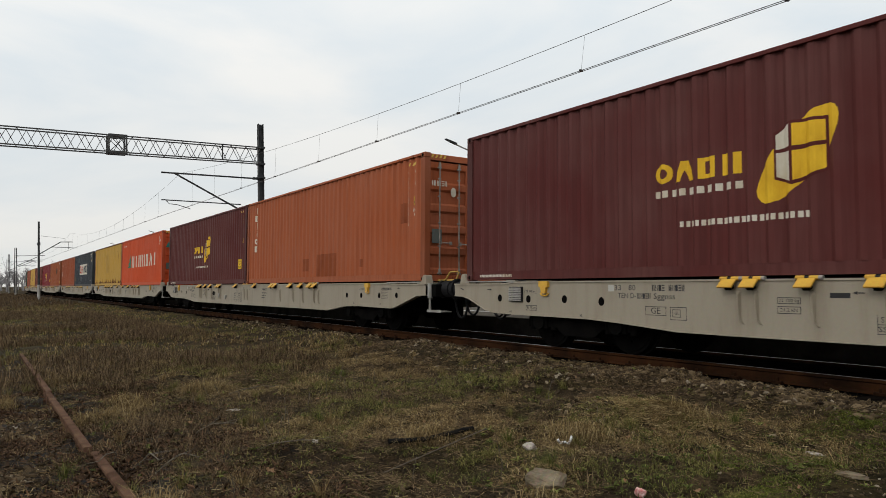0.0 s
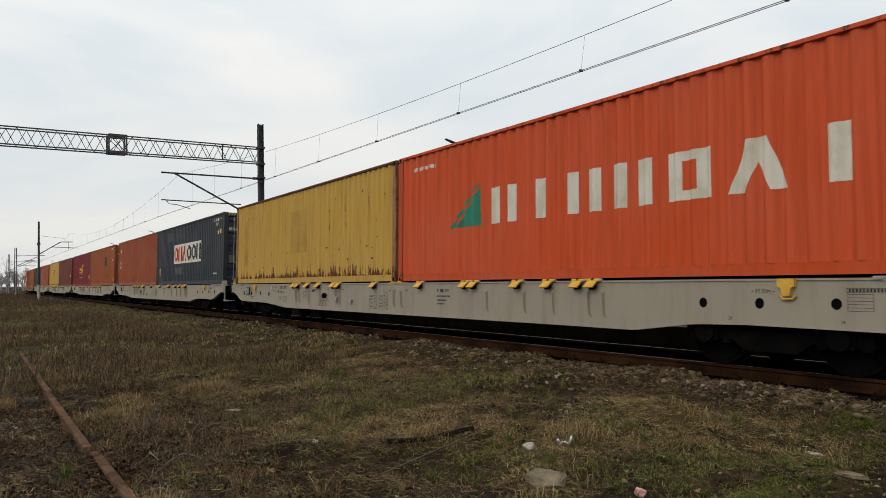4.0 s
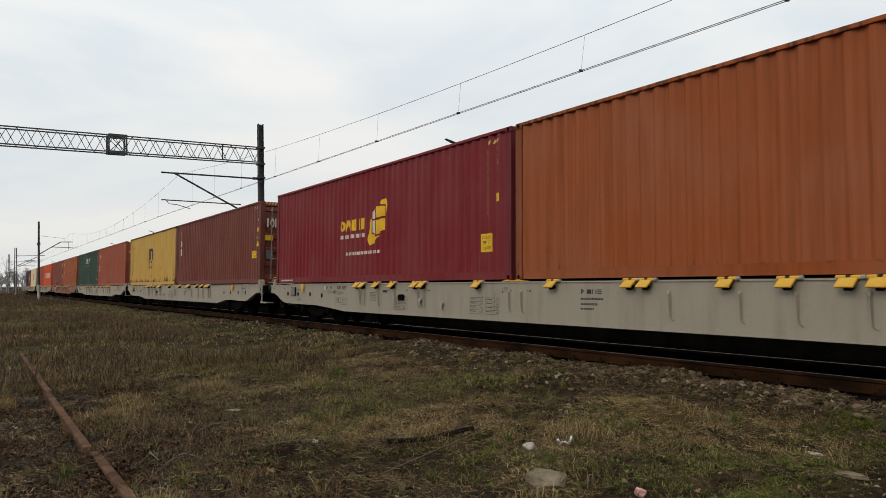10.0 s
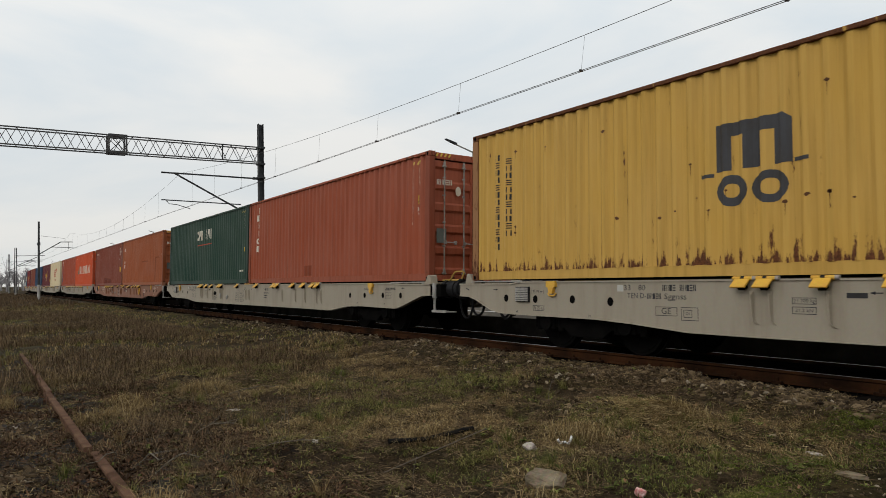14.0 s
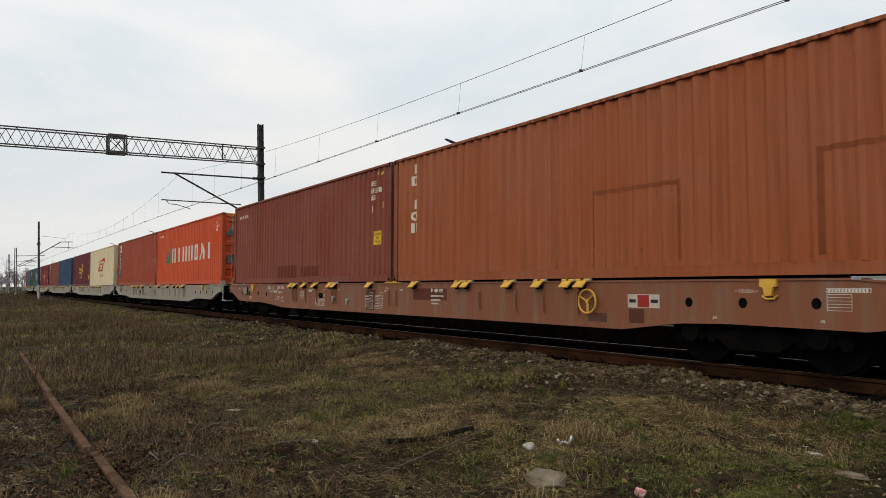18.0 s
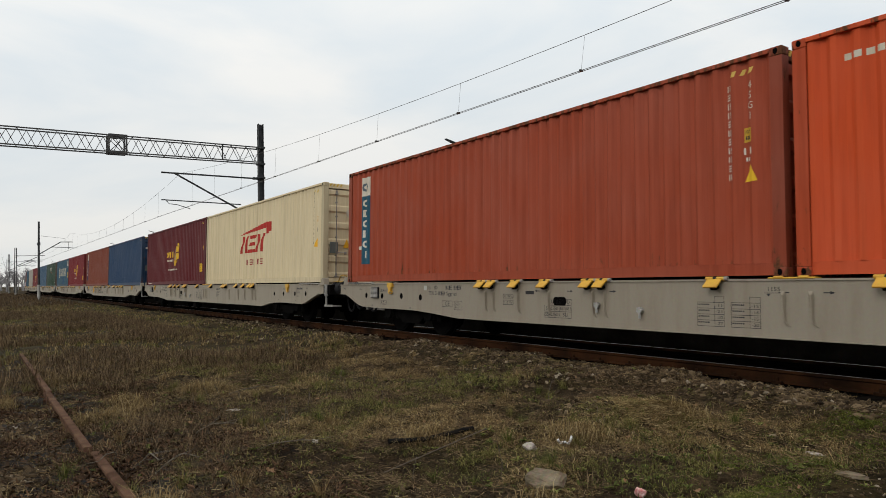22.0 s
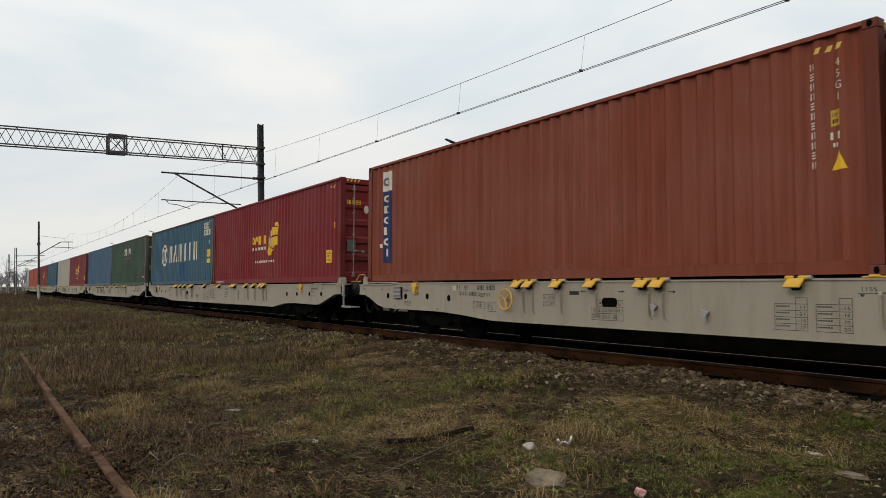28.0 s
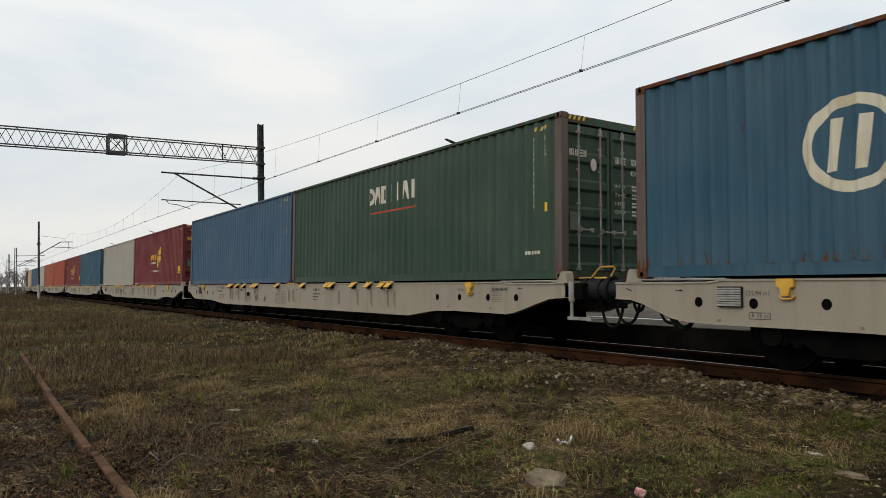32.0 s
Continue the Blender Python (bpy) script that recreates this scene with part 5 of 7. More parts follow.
def build_train():
    for n, loads in enumerate(LOADS):
        s0 = FRONT - n * WAGON_PITCH - HALF_LOAD
        near = n <= 12
        if n == 7:
            w = build_wagon(RUST_WAGON, hand_brake=18.77, label="rusty red-brown steel container flat wagon with yellow spigots", near=near)
        elif n == 8:
            w = build_wagon((0.262, 0.226, 0.174), label="greyish beige steel container flat wagon with yellow spigots", near=near)
        else:
            w = build_wagon(hand_brake=5.66 if n == 10 else 0.0, fore={3: 0.38, 5: 0.0}.get(n, 0.27), label="pale beige steel container flat wagon with yellow spigots", near=near)
        WAGONS.append((w, n, s0))
        for k, (rgb, rust, mark) in enumerate(loads):
            lab = f"{colour_name(rgb)} corrugated steel container with {MARK_WORDS[mark]}"
            post = None
            if mark in ("patch", "block"):
                post = (0.26, 0.12, 0.045)
            if mark == "ring" or rgb == MOSS:
                post = (0.10, 0.075, 0.06)
            door = (0.022, 0.032, 0.055) if mark == "twin" else None
            c = build_container(rgb, rust, lab, door_rgb=door, post_rgb=post, full=near)
            if mark != "none":
                add_marks(c, mark, rgb)
            if k == 0 and n > 0:
                add_door_marks(c, mark)
            CONTAINERS.append((c, n, k, s0 + (1 if k == 0 else -1) * (L_BOX + MID_GAP) / 2, mark, rgb))


build_train()


# seconds and metres gone by the train
GONE = [(0.0, -0.0), (0.5, 4.6), (1.5, 13.91), (2.5, 23.12), (3.5, 32.45), (5.5, 51.4), (7.0, 65.55), (8.5, 79.613), (10.0, 93.758), (11.5, 107.831), (13.0, 121.673), (14.5, 135.493), (16.5, 153.887), (17.0, 158.3), (18.0, 167.61), (19.5, 181.176), (20.0, 185.57), (21.0, 194.625), (22.5, 208.103), (24.0, 221.48), (25.5, 234.852), (27.5, 252.643), (29.0, 265.771), (30.5, 278.908), (32.0, 291.884)]


def spline(rows):
    """A natural cubic through rows of (t, s): the second slopes at the rows."""
    x, y = np.array(rows, float).T
    n, h = len(x), np.diff(x)
    a, r = np.eye(n), np.zeros(n)
    for i in range(1, n - 1):
        a[i, i - 1:i + 2] = h[i - 1], 2 * (h[i - 1] + h[i]), h[i]
        r[i] = 6 * ((y[i + 1] - y[i]) / h[i] - (y[i] - y[i - 1]) / h[i - 1])
    return x, y, h, np.linalg.solve(a, r)


CURVE = spline(GONE)


def run(t):
    """Metres the train has gone after t seconds."""
    x, y, h, m = CURVE
    i = int(min(max(np.searchsorted(x, t) - 1, 0), len(x) - 2))
    a, b = (x[i + 1] - t) / h[i], (t - x[i]) / h[i]
    return float(a * y[i] + b * y[i + 1] + ((a ** 3 - a) * m[i] + (b ** 3 - b) * m[i + 1]) * h[i] ** 2 / 6)


# ---------------------------------------------------------------- ground
def soil_material():
    m, nt, bsdf = material("winter_verge_soil", 0.95)
    v = coords(nt, kind="Object")
    big = noise_node(nt, 0.42, 5, v)
    mid = noise_node(nt, 2.3, 6, v, 0.65)
    fine = noise_node(nt, 30, 5, v, 0.7)
    a = ramp_node(nt, mid.outputs["Fac"], [(0.30, (0.014, 0.0095, 0.006)), (0.50, (0.043, 0.029, 0.016)), (0.72, (0.100, 0.070, 0.040))])
    b = ramp_node(nt, mid.outputs["Fac"], [(0.30, (0.020, 0.016, 0.007)), (0.55, (0.050, 0.040, 0.016)), (0.75, (0.088, 0.070, 0.028))])
    f = ramp_node(nt, big.outputs["Fac"], [(0.42, (0, 0, 0)), (0.60, (1, 1, 1))])
    c = mix_node(nt, f.outputs["Color"], a.outputs["Color"], b.outputs["Color"])
    crumb = nt.nodes.new("ShaderNodeTexVoronoi")
    crumb.inputs["Scale"].default_value = 24
    nt.links.new(v, crumb.inputs["Vector"])
    cr = ramp_node(nt, crumb.outputs["Color"], [(0.2, (0.5, 0.5, 0.5)), (0.8, (1.35, 1.3, 1.2))])
    c = mix_node(nt, 0.7, c, cr.outputs["Color"], "MULTIPLY")
    g = ramp_node(nt, fine.outputs["Fac"], [(0.25, (0.40, 0.40, 0.40)), (0.7, (1.35, 1.3, 1.2))])
    c = mix_node(nt, 1.0, c, g.outputs["Color"], "MULTIPLY")
    # black cinders beside the disused rail
    sep = nt.nodes.new("ShaderNodeSeparateXYZ")
    nt.links.new(v, sep.inputs[0])
    wob = nt.nodes.new("ShaderNodeMath")
    wob.operation = "MULTIPLY_ADD"
    wob.inputs[1].default_value = 1.3
    nt.links.new(mid.outputs["Fac"], wob.inputs[0])
    nt.links.new(sep.outputs["Y"], wob.inputs[2])
    edge = nt.nodes.new("ShaderNodeMapRange")
    edge.inputs["From Min"].default_value = 3.0
    edge.inputs["From Max"].default_value = 1.4
    nt.links.new(wob.outputs[0], edge.inputs["Value"])
    inner = nt.nodes.new("ShaderNodeMapRange")
    inner.inputs["From Min"].default_value = -1.2
    inner.inputs["From Max"].default_value = -0.4
    nt.links.new(wob.outputs[0], inner.inputs["Value"])
    along = nt.nodes.new("ShaderNodeMapRange")
    along.inputs["From Min"].default_value = -22.0
    along.inputs["From Max"].default_value = -10.0
    nt.links.new(sep.outputs["X"], along.inputs["Value"])
    band = nt.nodes.new("ShaderNodeMath")
    band.operation = "MULTIPLY"
    nt.links.new(inner.outputs[0], band.inputs[0])
    nt.links.new(along.outputs[0], band.inputs[1])
    strip = nt.nodes.new("ShaderNodeMath")
    strip.operation = "MULTIPLY"
    nt.links.new(edge.outputs[0], strip.inputs[0])
    nt.links.new(band.outputs[0], strip.inputs[1])
    cinder = ramp_node(nt, fine.outputs["Fac"], [(0.3, (0.012, 0.011, 0.011)), (0.7, (0.050, 0.046, 0.044))])
    c = mix_node(nt, strip.outputs[0], c, cinder.outputs["Color"])
    nt.links.new(c, bsdf.inputs["Base Color"])
    add_bump(nt, bsdf, fine.outputs["Fac"], 1.0, 0.06)
    bsdf.inputs["Specular IOR Level"].default_value = 0.1
    return m


def island_material(name, stops, rough=0.9, spec=0.1, grain=0.0):
    """Colour by piece: every loose piece of the mesh takes its own tone."""
    m, nt, bsdf = material(name, rough)
    geo = nt.nodes.new("ShaderNodeNewGeometry")
    r = ramp_node(nt, geo.outputs["Random Per Island"], stops)
    col = r.outputs["Color"]
    if grain:
        n = noise_node(nt, grain, 5, coords(nt), 0.7)
        g = ramp_node(nt, n.outputs["Fac"], [(0.3, (0.55, 0.55, 0.55)), (0.7, (1.2, 1.2, 1.2))])
        col = mix_node(nt, 1.0, col, g.outputs["Color"], "MULTIPLY")
        add_bump(nt, bsdf, n.outputs["Fac"], 0.6, 0.02)
    nt.links.new(col, bsdf.inputs["Base Color"])
    bsdf.inputs["Specular IOR Level"].default_value = spec
    return m


M_SOIL = soil_material()
# near-black bed: the darkness under the train is put into its colour
M_BALLAST = two_tone("shade_black_ballast_bed", (0.003, 0.0028, 0.0025), (0.010, 0.009, 0.008), 6.0, 0.95, 0.0, 1.0, 40, dist=0.05, spec=0.0)
M_STONE = island_material("ballast_stone", [(0.0, (0.024, 0.016, 0.009)), (0.4, (0.054, 0.036, 0.019)), (0.72, (0.098, 0.068, 0.037)), (0.93, (0.175, 0.126, 0.072)), (1.0, (0.32, 0.27, 0.20))], 0.9, 0.15, 18)
M_STRAW = island_material("dead_grass", [(0.0, (0.070, 0.044, 0.019)), (0.4, (0.165, 0.110, 0.046)), (0.75, (0.24, 0.172, 0.077)), (1.0, (0.39, 0.305, 0.165))])
M_OLIVE = island_material("olive_grass", [(0.0, (0.048, 0.048, 0.013)), (0.5, (0.116, 0.110, 0.031)), (1.0, (0.24, 0.21, 0.072))])
M_GREEN = island_material("green_grass", [(0.0, (0.038, 0.047, 0.012)), (0.6, (0.088, 0.100, 0.024)), (1.0, (0.18, 0.18, 0.052))])
M_MOSS = island_material("bright_moss", [(0.0, (0.042, 0.052, 0.010)), (0.6, (0.088, 0.100, 0.018)), (1.0, (0.16, 0.165, 0.036))])
M_WEED = island_material("brown_weed_stems", [(0.0, (0.036, 0.023, 0.013)), (0.6, (0.098, 0.064, 0.034)), (1.0, (0.21, 0.148, 0.080))])
M_CLODLEAF = island_material("rotted_leaves", [(0.0, (0.020, 0.012, 0.008)), (0.6, (0.054, 0.029, 0.016)), (1.0, (0.12, 0.066, 0.036))])
M_TWIG = island_material("bare_winter_twigs", [(0.0, (0.15, 0.14, 0.145)), (1.0, (0.27, 0.255, 0.25))])
# sleepers carry the same under-train shade in their colour
M_SLEEPER = two_tone("shade_dark_sleeper", (0.005, 0.004, 0.0035), (0.014, 0.011, 0.009), 5.0, 0.9, 0.0, 0.5, spec=0.0)


def sm(a, b, x):
    u = min(max((x - a) / (b - a), 0.0), 1.0)
    return u * u * (3 - 2 * u)


HEAPS = ((-14.0, 5.25, 0.6), (-18.8, 5.5, 1.0), (-21.9, 5.1, 0.9), (-10.7, 6.1, 0.7), (-8.1, 5.85, 0.55), (-7.45, 6.8, 0.6), (-5.65, 5.75, 0.5), (-6.5, 7.7, 0.6), (-5.1, 7.4, 0.5), (-8.8, 0.3, 0.5), (-6.6, 0.25, 0.4))
MOUNDS = HEAPS[:9] + ((-5.15, 6.1, 0.45), (-12.2, 7.4, 0.8), (-9.3, 7.5, 0.6), (-4.1, 7.2, 0.5), (-16.0, 7.2, 0.9))


def ground_z(x, y):
    """Height of the ground sheet: a worn verge, the ballast shoulder, the bed, the platform's back land."""
    if y > 19.4:
        return 0.26 * sm(19.4, 19.6, y)
    if y > 8.75:
        return -0.31
    z = -0.235
    z += 0.125 * sm(5.8, 8.2, y)
    lip = 8.14 + (0.5 * noise.noise(Vector((x * 0.8, 4.4, 2))) + 0.12 * noise.noise(Vector((x * 3.1, 1.4, 6))) if -45 < x < 20 else 0.1)
    z -= 0.28 * sm(lip, lip + 0.16, y)
    if -80 < x < 25 and y > -8:
        near = 1.0 - sm(30, 80, -x)
        z += near * (0.085 * noise.fractal(Vector((x * 1.1, y * 1.1, 3)), 1.0, 2.0, 4) + 0.075 * noise.noise(Vector((x * 0.23, y * 0.3, 7))))
        for hx, hy, hs in MOUNDS:
            z += 0.13 * math.exp(-((x - hx) / hs) ** 2 - ((y - hy) / (hs * 0.7)) ** 2)
        heap = math.exp(-((y - 7.2) / 0.75) ** 2)
        z += near * heap * 0.10 * max(noise.noise(Vector((x * 0.55, y * 0.7, 11))), -0.3)
    return z


def build_ground():
    xs = np.concatenate([[-3000, -1200, -600, -400, -300, -220], np.arange(-170, -42, 6.0), np.arange(-42, -16, 0.7), np.arange(-16, 1, 0.13), np.arange(1, 30, 2.0), [40, 80, 200, 600, 3000]])
    ys = np.concatenate([[-3000, -800, -200, -60, -25, -10], np.arange(-6, -0.5, 0.6), np.arange(-0.5, 9.0, 0.13), [9.6, 10.4, 11.2, 12, 15, 19.4, 19.45, 19.5, 19.55, 19.6, 26, 40, 80, 200, 600, 3000]])
    verts = [(x, y, ground_z(x, y)) for y in ys for x in xs]
    nx = len(xs)
    faces = [(j * nx + i, j * nx + i + 1, (j + 1) * nx + i + 1, (j + 1) * nx + i) for j in range(len(ys) - 1) for i in range(nx - 1)]
    me = bpy.data.meshes.new("ground")
    me.from_pydata([tuple(map(float, v)) for v in verts], [], faces)
    me.polygons.foreach_set("use_smooth", [True] * len(faces))
    me.materials.append(M_SOIL)
    return tagged(new("ground", me), "uneven winter verge of dark soil, dead grass and moss", "ground", kind="structure")


build_ground()


# ---------------------------------------------------------------- track
def rail_outline():
    return [(-0.0625, -0.172), (0.0625, -0.172), (0.0625, -0.160), (0.012, -0.140), (0.009, -0.05), (0.036, -0.035), (0.036, -0.006), (0.028, 0.0),
            (-0.028, 0.0), (-0.036, -0.006), (-0.036, -0.035), (-0.009, -0.05), (-0.012, -0.140), (-0.0625, -0.160)]


def sweep_rail(offset, s_list):
    bm = bmesh.new()
    rings = []
    for s in s_list:
        m = on_track(s, offset, 0)
        rings.append([bm.verts.new(m @ Vector((0, u, v))) for u, v in rail_outline()])
    n = len(rings[0])
    for a, b in zip(rings, rings[1:]):
        for k in range(n):
            f = bm.faces.new((a[k], b[k], b[(k + 1) % n], a[(k + 1) % n]))
            if k == 7:
                f.material_index = 1
    return bm


def build_track():
    ss = [40, 10, -20, -60, -100] + [-130 - 12 * k for k in range(40)]
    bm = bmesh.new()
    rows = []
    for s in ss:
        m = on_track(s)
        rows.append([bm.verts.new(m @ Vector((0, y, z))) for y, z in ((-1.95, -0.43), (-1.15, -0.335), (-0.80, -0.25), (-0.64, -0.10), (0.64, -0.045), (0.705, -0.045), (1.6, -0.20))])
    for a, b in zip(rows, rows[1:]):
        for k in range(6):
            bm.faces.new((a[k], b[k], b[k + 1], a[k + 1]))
    tagged(new("ballast_bed", mesh_of(bm, "ballast_bed", M_BALLAST)), "ballast bed under the running line, near-black with painted shade", "ballast", kind="structure")
    for off in (-0.7535, 0.7535):
        ob = new("rail", mesh_of(sweep_rail(off, ss), "rail", M_RAILRUST))
        ob.data.materials.append(M_RAILTOP)
        tagged(ob, "rusty steel rail with a worn shiny head", "rail", "rails of the running line", "structure")
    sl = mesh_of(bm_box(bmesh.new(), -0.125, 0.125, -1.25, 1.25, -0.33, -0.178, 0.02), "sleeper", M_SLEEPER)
    clip = bmesh.new()
    for y in (-0.7535, 0.7535):
        for sy in (-1, 1):
            bm_box(clip, -0.07, 0.07, y + sy * 0.10 - 0.035, y + sy * 0.10 + 0.035, -0.178, -0.135, 0.01)
            bm_bar(clip, (0, y + sy * 0.10, -0.14), (0, y + sy * 0.10, -0.09), 0.018, 6)
    clip = mesh_of(clip, "rail_clip", M_RAILRUST)
    bed = thing("sleepers", "sleepers under the rails, near-black with painted shade like their ballast", "sleepers", kind="structure")
    for k in range(90):
        o = part("sleeper", sl, None, bed)
        o.matrix_basis = on_track(4 - 0.62 * k) @ pose(0, 0, 0, 0, 0, random.uniform(-0.6, 0.6))
        c = part("rail_clip", clip, None, o)


build_track()


M_OLDRUST = two_tone("dry_old_rust", (0.060, 0.030, 0.017), (0.125, 0.068, 0.041), 5.0, 0.95, 0.0, 0.5, spec=0.05)


def build_old_rail():
    """A disused rail, half sunk in the verge, in two lengths with a fishplate."""
    def length(bm, xa, xb, ya, yb, za, zb):
        a, b = [], []
        for u, v in rail_outline():
            a.append(bm.verts.new((xa, ya + u, za + v)))
            b.append(bm.verts.new((xb, yb + u, zb + v)))
        n = len(a)
        for k in range(n):
            bm.faces.new((a[k], b[k], b[(k + 1) % n], a[(k + 1) % n]))
        bm.faces.new(a[::-1])
        bm.faces.new(b)
        return bm
    r = thing("disused_rail", "rust-brown disused rail half sunk in weeds and soil", "rail")
    part("rail_length", length(bmesh.new(), -17.6, -10.95, 0.905, 0.905, -0.10, -0.10), M_OLDRUST, r)
    part("rail_length", length(bmesh.new(), -10.93, -6.95, 0.885, 0.885, -0.10, -0.095), M_OLDRUST, r)
    part("rail_length", length(bmesh.new(), -6.93, -2.0, 0.935, 0.99, -0.135, -0.15), M_OLDRUST, r)
    bm = bmesh.new()
    for sy in (-1, 1):
        bm_box(bm, -11.25, -10.63, 0.895 + sy * 0.03 - 0.012, 0.895 + sy * 0.03 + 0.012, -0.245, -0.145, 0.006)
        for x in (-11.1, -10.78):
            bm_bar(bm, (x, 0.895 + sy * 0.03, -0.19), (x, 0.895 + sy * 0.075, -0.19), 0.02, 6)
    part("fishplate", bm, M_OLDRUST, r)


build_old_rail()


# ---------------------------------------------------------------- verge cover


def patch(x, y, f, seed):
    return 0.5 + 0.5 * noise.noise(Vector((x * f, y * f, seed)))


def blades(name, label, mat, n, region, height, width, droop, keep, seed):
    """Loose blades of grass, one joined sheet: each blade two bent quads and a tip."""
    rng = np.random.default_rng(seed)
    vs, fs = [], []
    x0, x1, y0, y1, power = region
    made = 0
    for _ in range(n * 14):
        if made >= n:
            break
        x = x1 - (x1 - x0) * rng.random() ** power
        y = y0 + (y1 - y0) * rng.random()
        p = keep(x, y) * path_bare(x, y)
        if rng.random() > p:
            continue
        z = ground_z(x, y) - 0.01
        tuft = rng.integers(3, 8)
        for _k in range(tuft):
            a = rng.random() * math.tau
            h = height * (0.45 + 0.9 * rng.random()) * (0.6 + 0.8 * p)
            d = droop * h * (0.3 + rng.random())
            ca, sa = math.cos(a), math.sin(a)
            bx, by = x + rng.normal() * 0.035, y + rng.normal() * 0.035
            w = width * (0.6 + 0.8 * rng.random())
            px, py = -sa * w, ca * w
            i = len(vs)
            vs += [(bx - px, by - py, z), (bx + px, by + py, z),
                   (bx + ca * d * 0.35 - px * 0.8, by + sa * d * 0.35 - py * 0.8, z + h * 0.6), (bx + ca * d * 0.35 + px * 0.8, by + sa * d * 0.35 + py * 0.8, z + h * 0.6),
                   (bx + ca * d, by + sa * d, z + h * max(0.3, 1.05 - 0.5 * d / h))]
            fs += [(i, i + 1, i + 3, i + 2), (i + 2, i + 3, i + 4)]
            made += 1
    me = bpy.data.meshes.new(name)
    me.from_pydata([tuple(map(float, v)) for v in vs], [], fs)
    me.materials.append(mat)
    return tagged(new(name, me), label, "grass", kind="stuff")


def path_bare(x, y):
    """The bare dark path that crosses the verge."""
    return 1.0 - 0.9 * sm(-3.0, -2.65, x + 0.25 * noise.noise(Vector((x * 2, y * 2, 5)))) * sm(4.6, 5.2, y)


def verge(y):
    """Less growth on the ballast shoulder and on the cinders beside the disused rail."""
    return (1.0 - 0.85 * sm(6.0, 7.6, y)) * (0.16 + 0.84 * sm(1.2, 3.2, y))


def clump(x, y, seed):
    """Small tussocks with bare soil between."""
    return 0.10 + 0.90 * sm(0.42, 0.66, patch(x, y, 4.5, seed))


def straw_keep(x, y):
    return clump(x, y, 101) * sm(0.44, 0.66, patch(x, y, 0.55, 21)) * verge(y) * (0.35 + 0.65 * patch(x, y, 2.2, 4))


def olive_keep(x, y):
    band = math.exp(-((y - 3.9 - 0.12 * (x + 8)) / 1.5) ** 2)
    return clump(x, y, 102) * min(1.0, sm(0.44, 0.62, patch(x, y, 0.42, 43)) + 0.6 * band * sm(0.35, 0.6, patch(x, y, 0.9, 44))) * verge(y) * (0.35 + 0.65 * patch(x, y, 1.9, 9))


GREEN_SPOTS = ((-5.2, 4.15, 0.35), (-4.16, 3.6, 0.45), (-10.6, 2.45, 0.6), (-12.5, 5.0, 0.7), (-8.6, 5.2, 0.5), (-4.4, 5.3, 0.5), (-6.5, 0.75, 0.3), (-4.0, 4.6, 0.45), (-3.5, 4.2, 0.5), (-3.4, 5.3, 0.4), (-4.6, 6.6, 0.4))


def green_keep(x, y):
    corner = math.exp(-((x + 3.55) / 0.7) ** 2 - ((y - 6.3) / 1.3) ** 2)
    for gx, gy, gs in GREEN_SPOTS:
        corner += 0.9 * math.exp(-((x - gx) / gs) ** 2 - ((y - gy) / (gs * 0.8)) ** 2)
    return min(1.0, 0.75 * corner + 0.8 * sm(0.62, 0.74, patch(x, y, 0.8, 77)) * verge(y) + 0.05)


def weed_keep(x, y):
    brush = math.exp(-((y - 1.75 - 0.4 * noise.noise(Vector((x * 0.5, 2, 2)))) / 0.55) ** 2) * sm(-13, -9, x) * (0.3 + 0.7 * sm(0.35, 0.6, patch(x, y, 1.1, 88)))
    return brush + sm(0.38, 0.6, patch(x, y, 0.3, 15)) * (1 - sm(4.5, 7.2, y)) * (0.4 + 0.6 * patch(x, y, 1.3, 5))


def rough_keep(x, y):
    return (0.15 + 0.85 * sm(0.40, 0.62, patch(x, y, 0.6, 61))) * (0.3 + 0.7 * patch(x, y, 2.6, 3)) * (1.0 - 0.6 * sm(7.4, 8.3, y)) * (0.4 + 0.6 * sm(1.0, 2.8, y))


def far_keep(x, y):
    return (0.25 + 0.75 * sm(0.35, 0.65, patch(x, y, 0.5, 27))) * (1 - 0.8 * sm(7.2, 8.0, max(x, y)))


def thatch(name, label, mat, n, region, length, width, keep, seed):
    """Dead stalks and blades lying every way on the soil."""
    rng = np.random.default_rng(seed)
    vs, fs = [], []
    x0, x1, y0, y1 = region
    made = 0
    while made < n:
        x, y = x0 + (x1 - x0) * rng.random(), y0 + (y1 - y0) * rng.random()
        if rng.random() > keep(x, y) * path_bare(x, y):
            continue
        z = ground_z(x, y) + 0.004
        for _k in range(5):
            bx, by = x + rng.normal() * 0.04, y + rng.normal() * 0.04
            a, ln, w = rng.random() * math.tau, length * (0.3 + rng.random()), width * (0.5 + rng.random())
            ca, sa = math.cos(a), math.sin(a)
            za, zb = z + 0.02 * rng.random(), z + 0.05 * rng.random() ** 2
            i = len(vs)
            vs += [(bx - sa * w, by + ca * w, za), (bx + sa * w, by - ca * w, za + w),
                   (bx + ca * ln + sa * w * 0.4, by + sa * ln - ca * w * 0.4, zb + w), (bx + ca * ln - sa * w * 0.4, by + sa * ln + ca * w * 0.4, zb)]
            fs.append((i, i + 1, i + 2, i + 3))
            made += 1
    me = bpy.data.meshes.new(name)
    me.from_pydata([tuple(map(float, v)) for v in vs], [], fs)
    me.materials.append(mat)
    return tagged(new(name, me), label, "grass", kind="stuff")


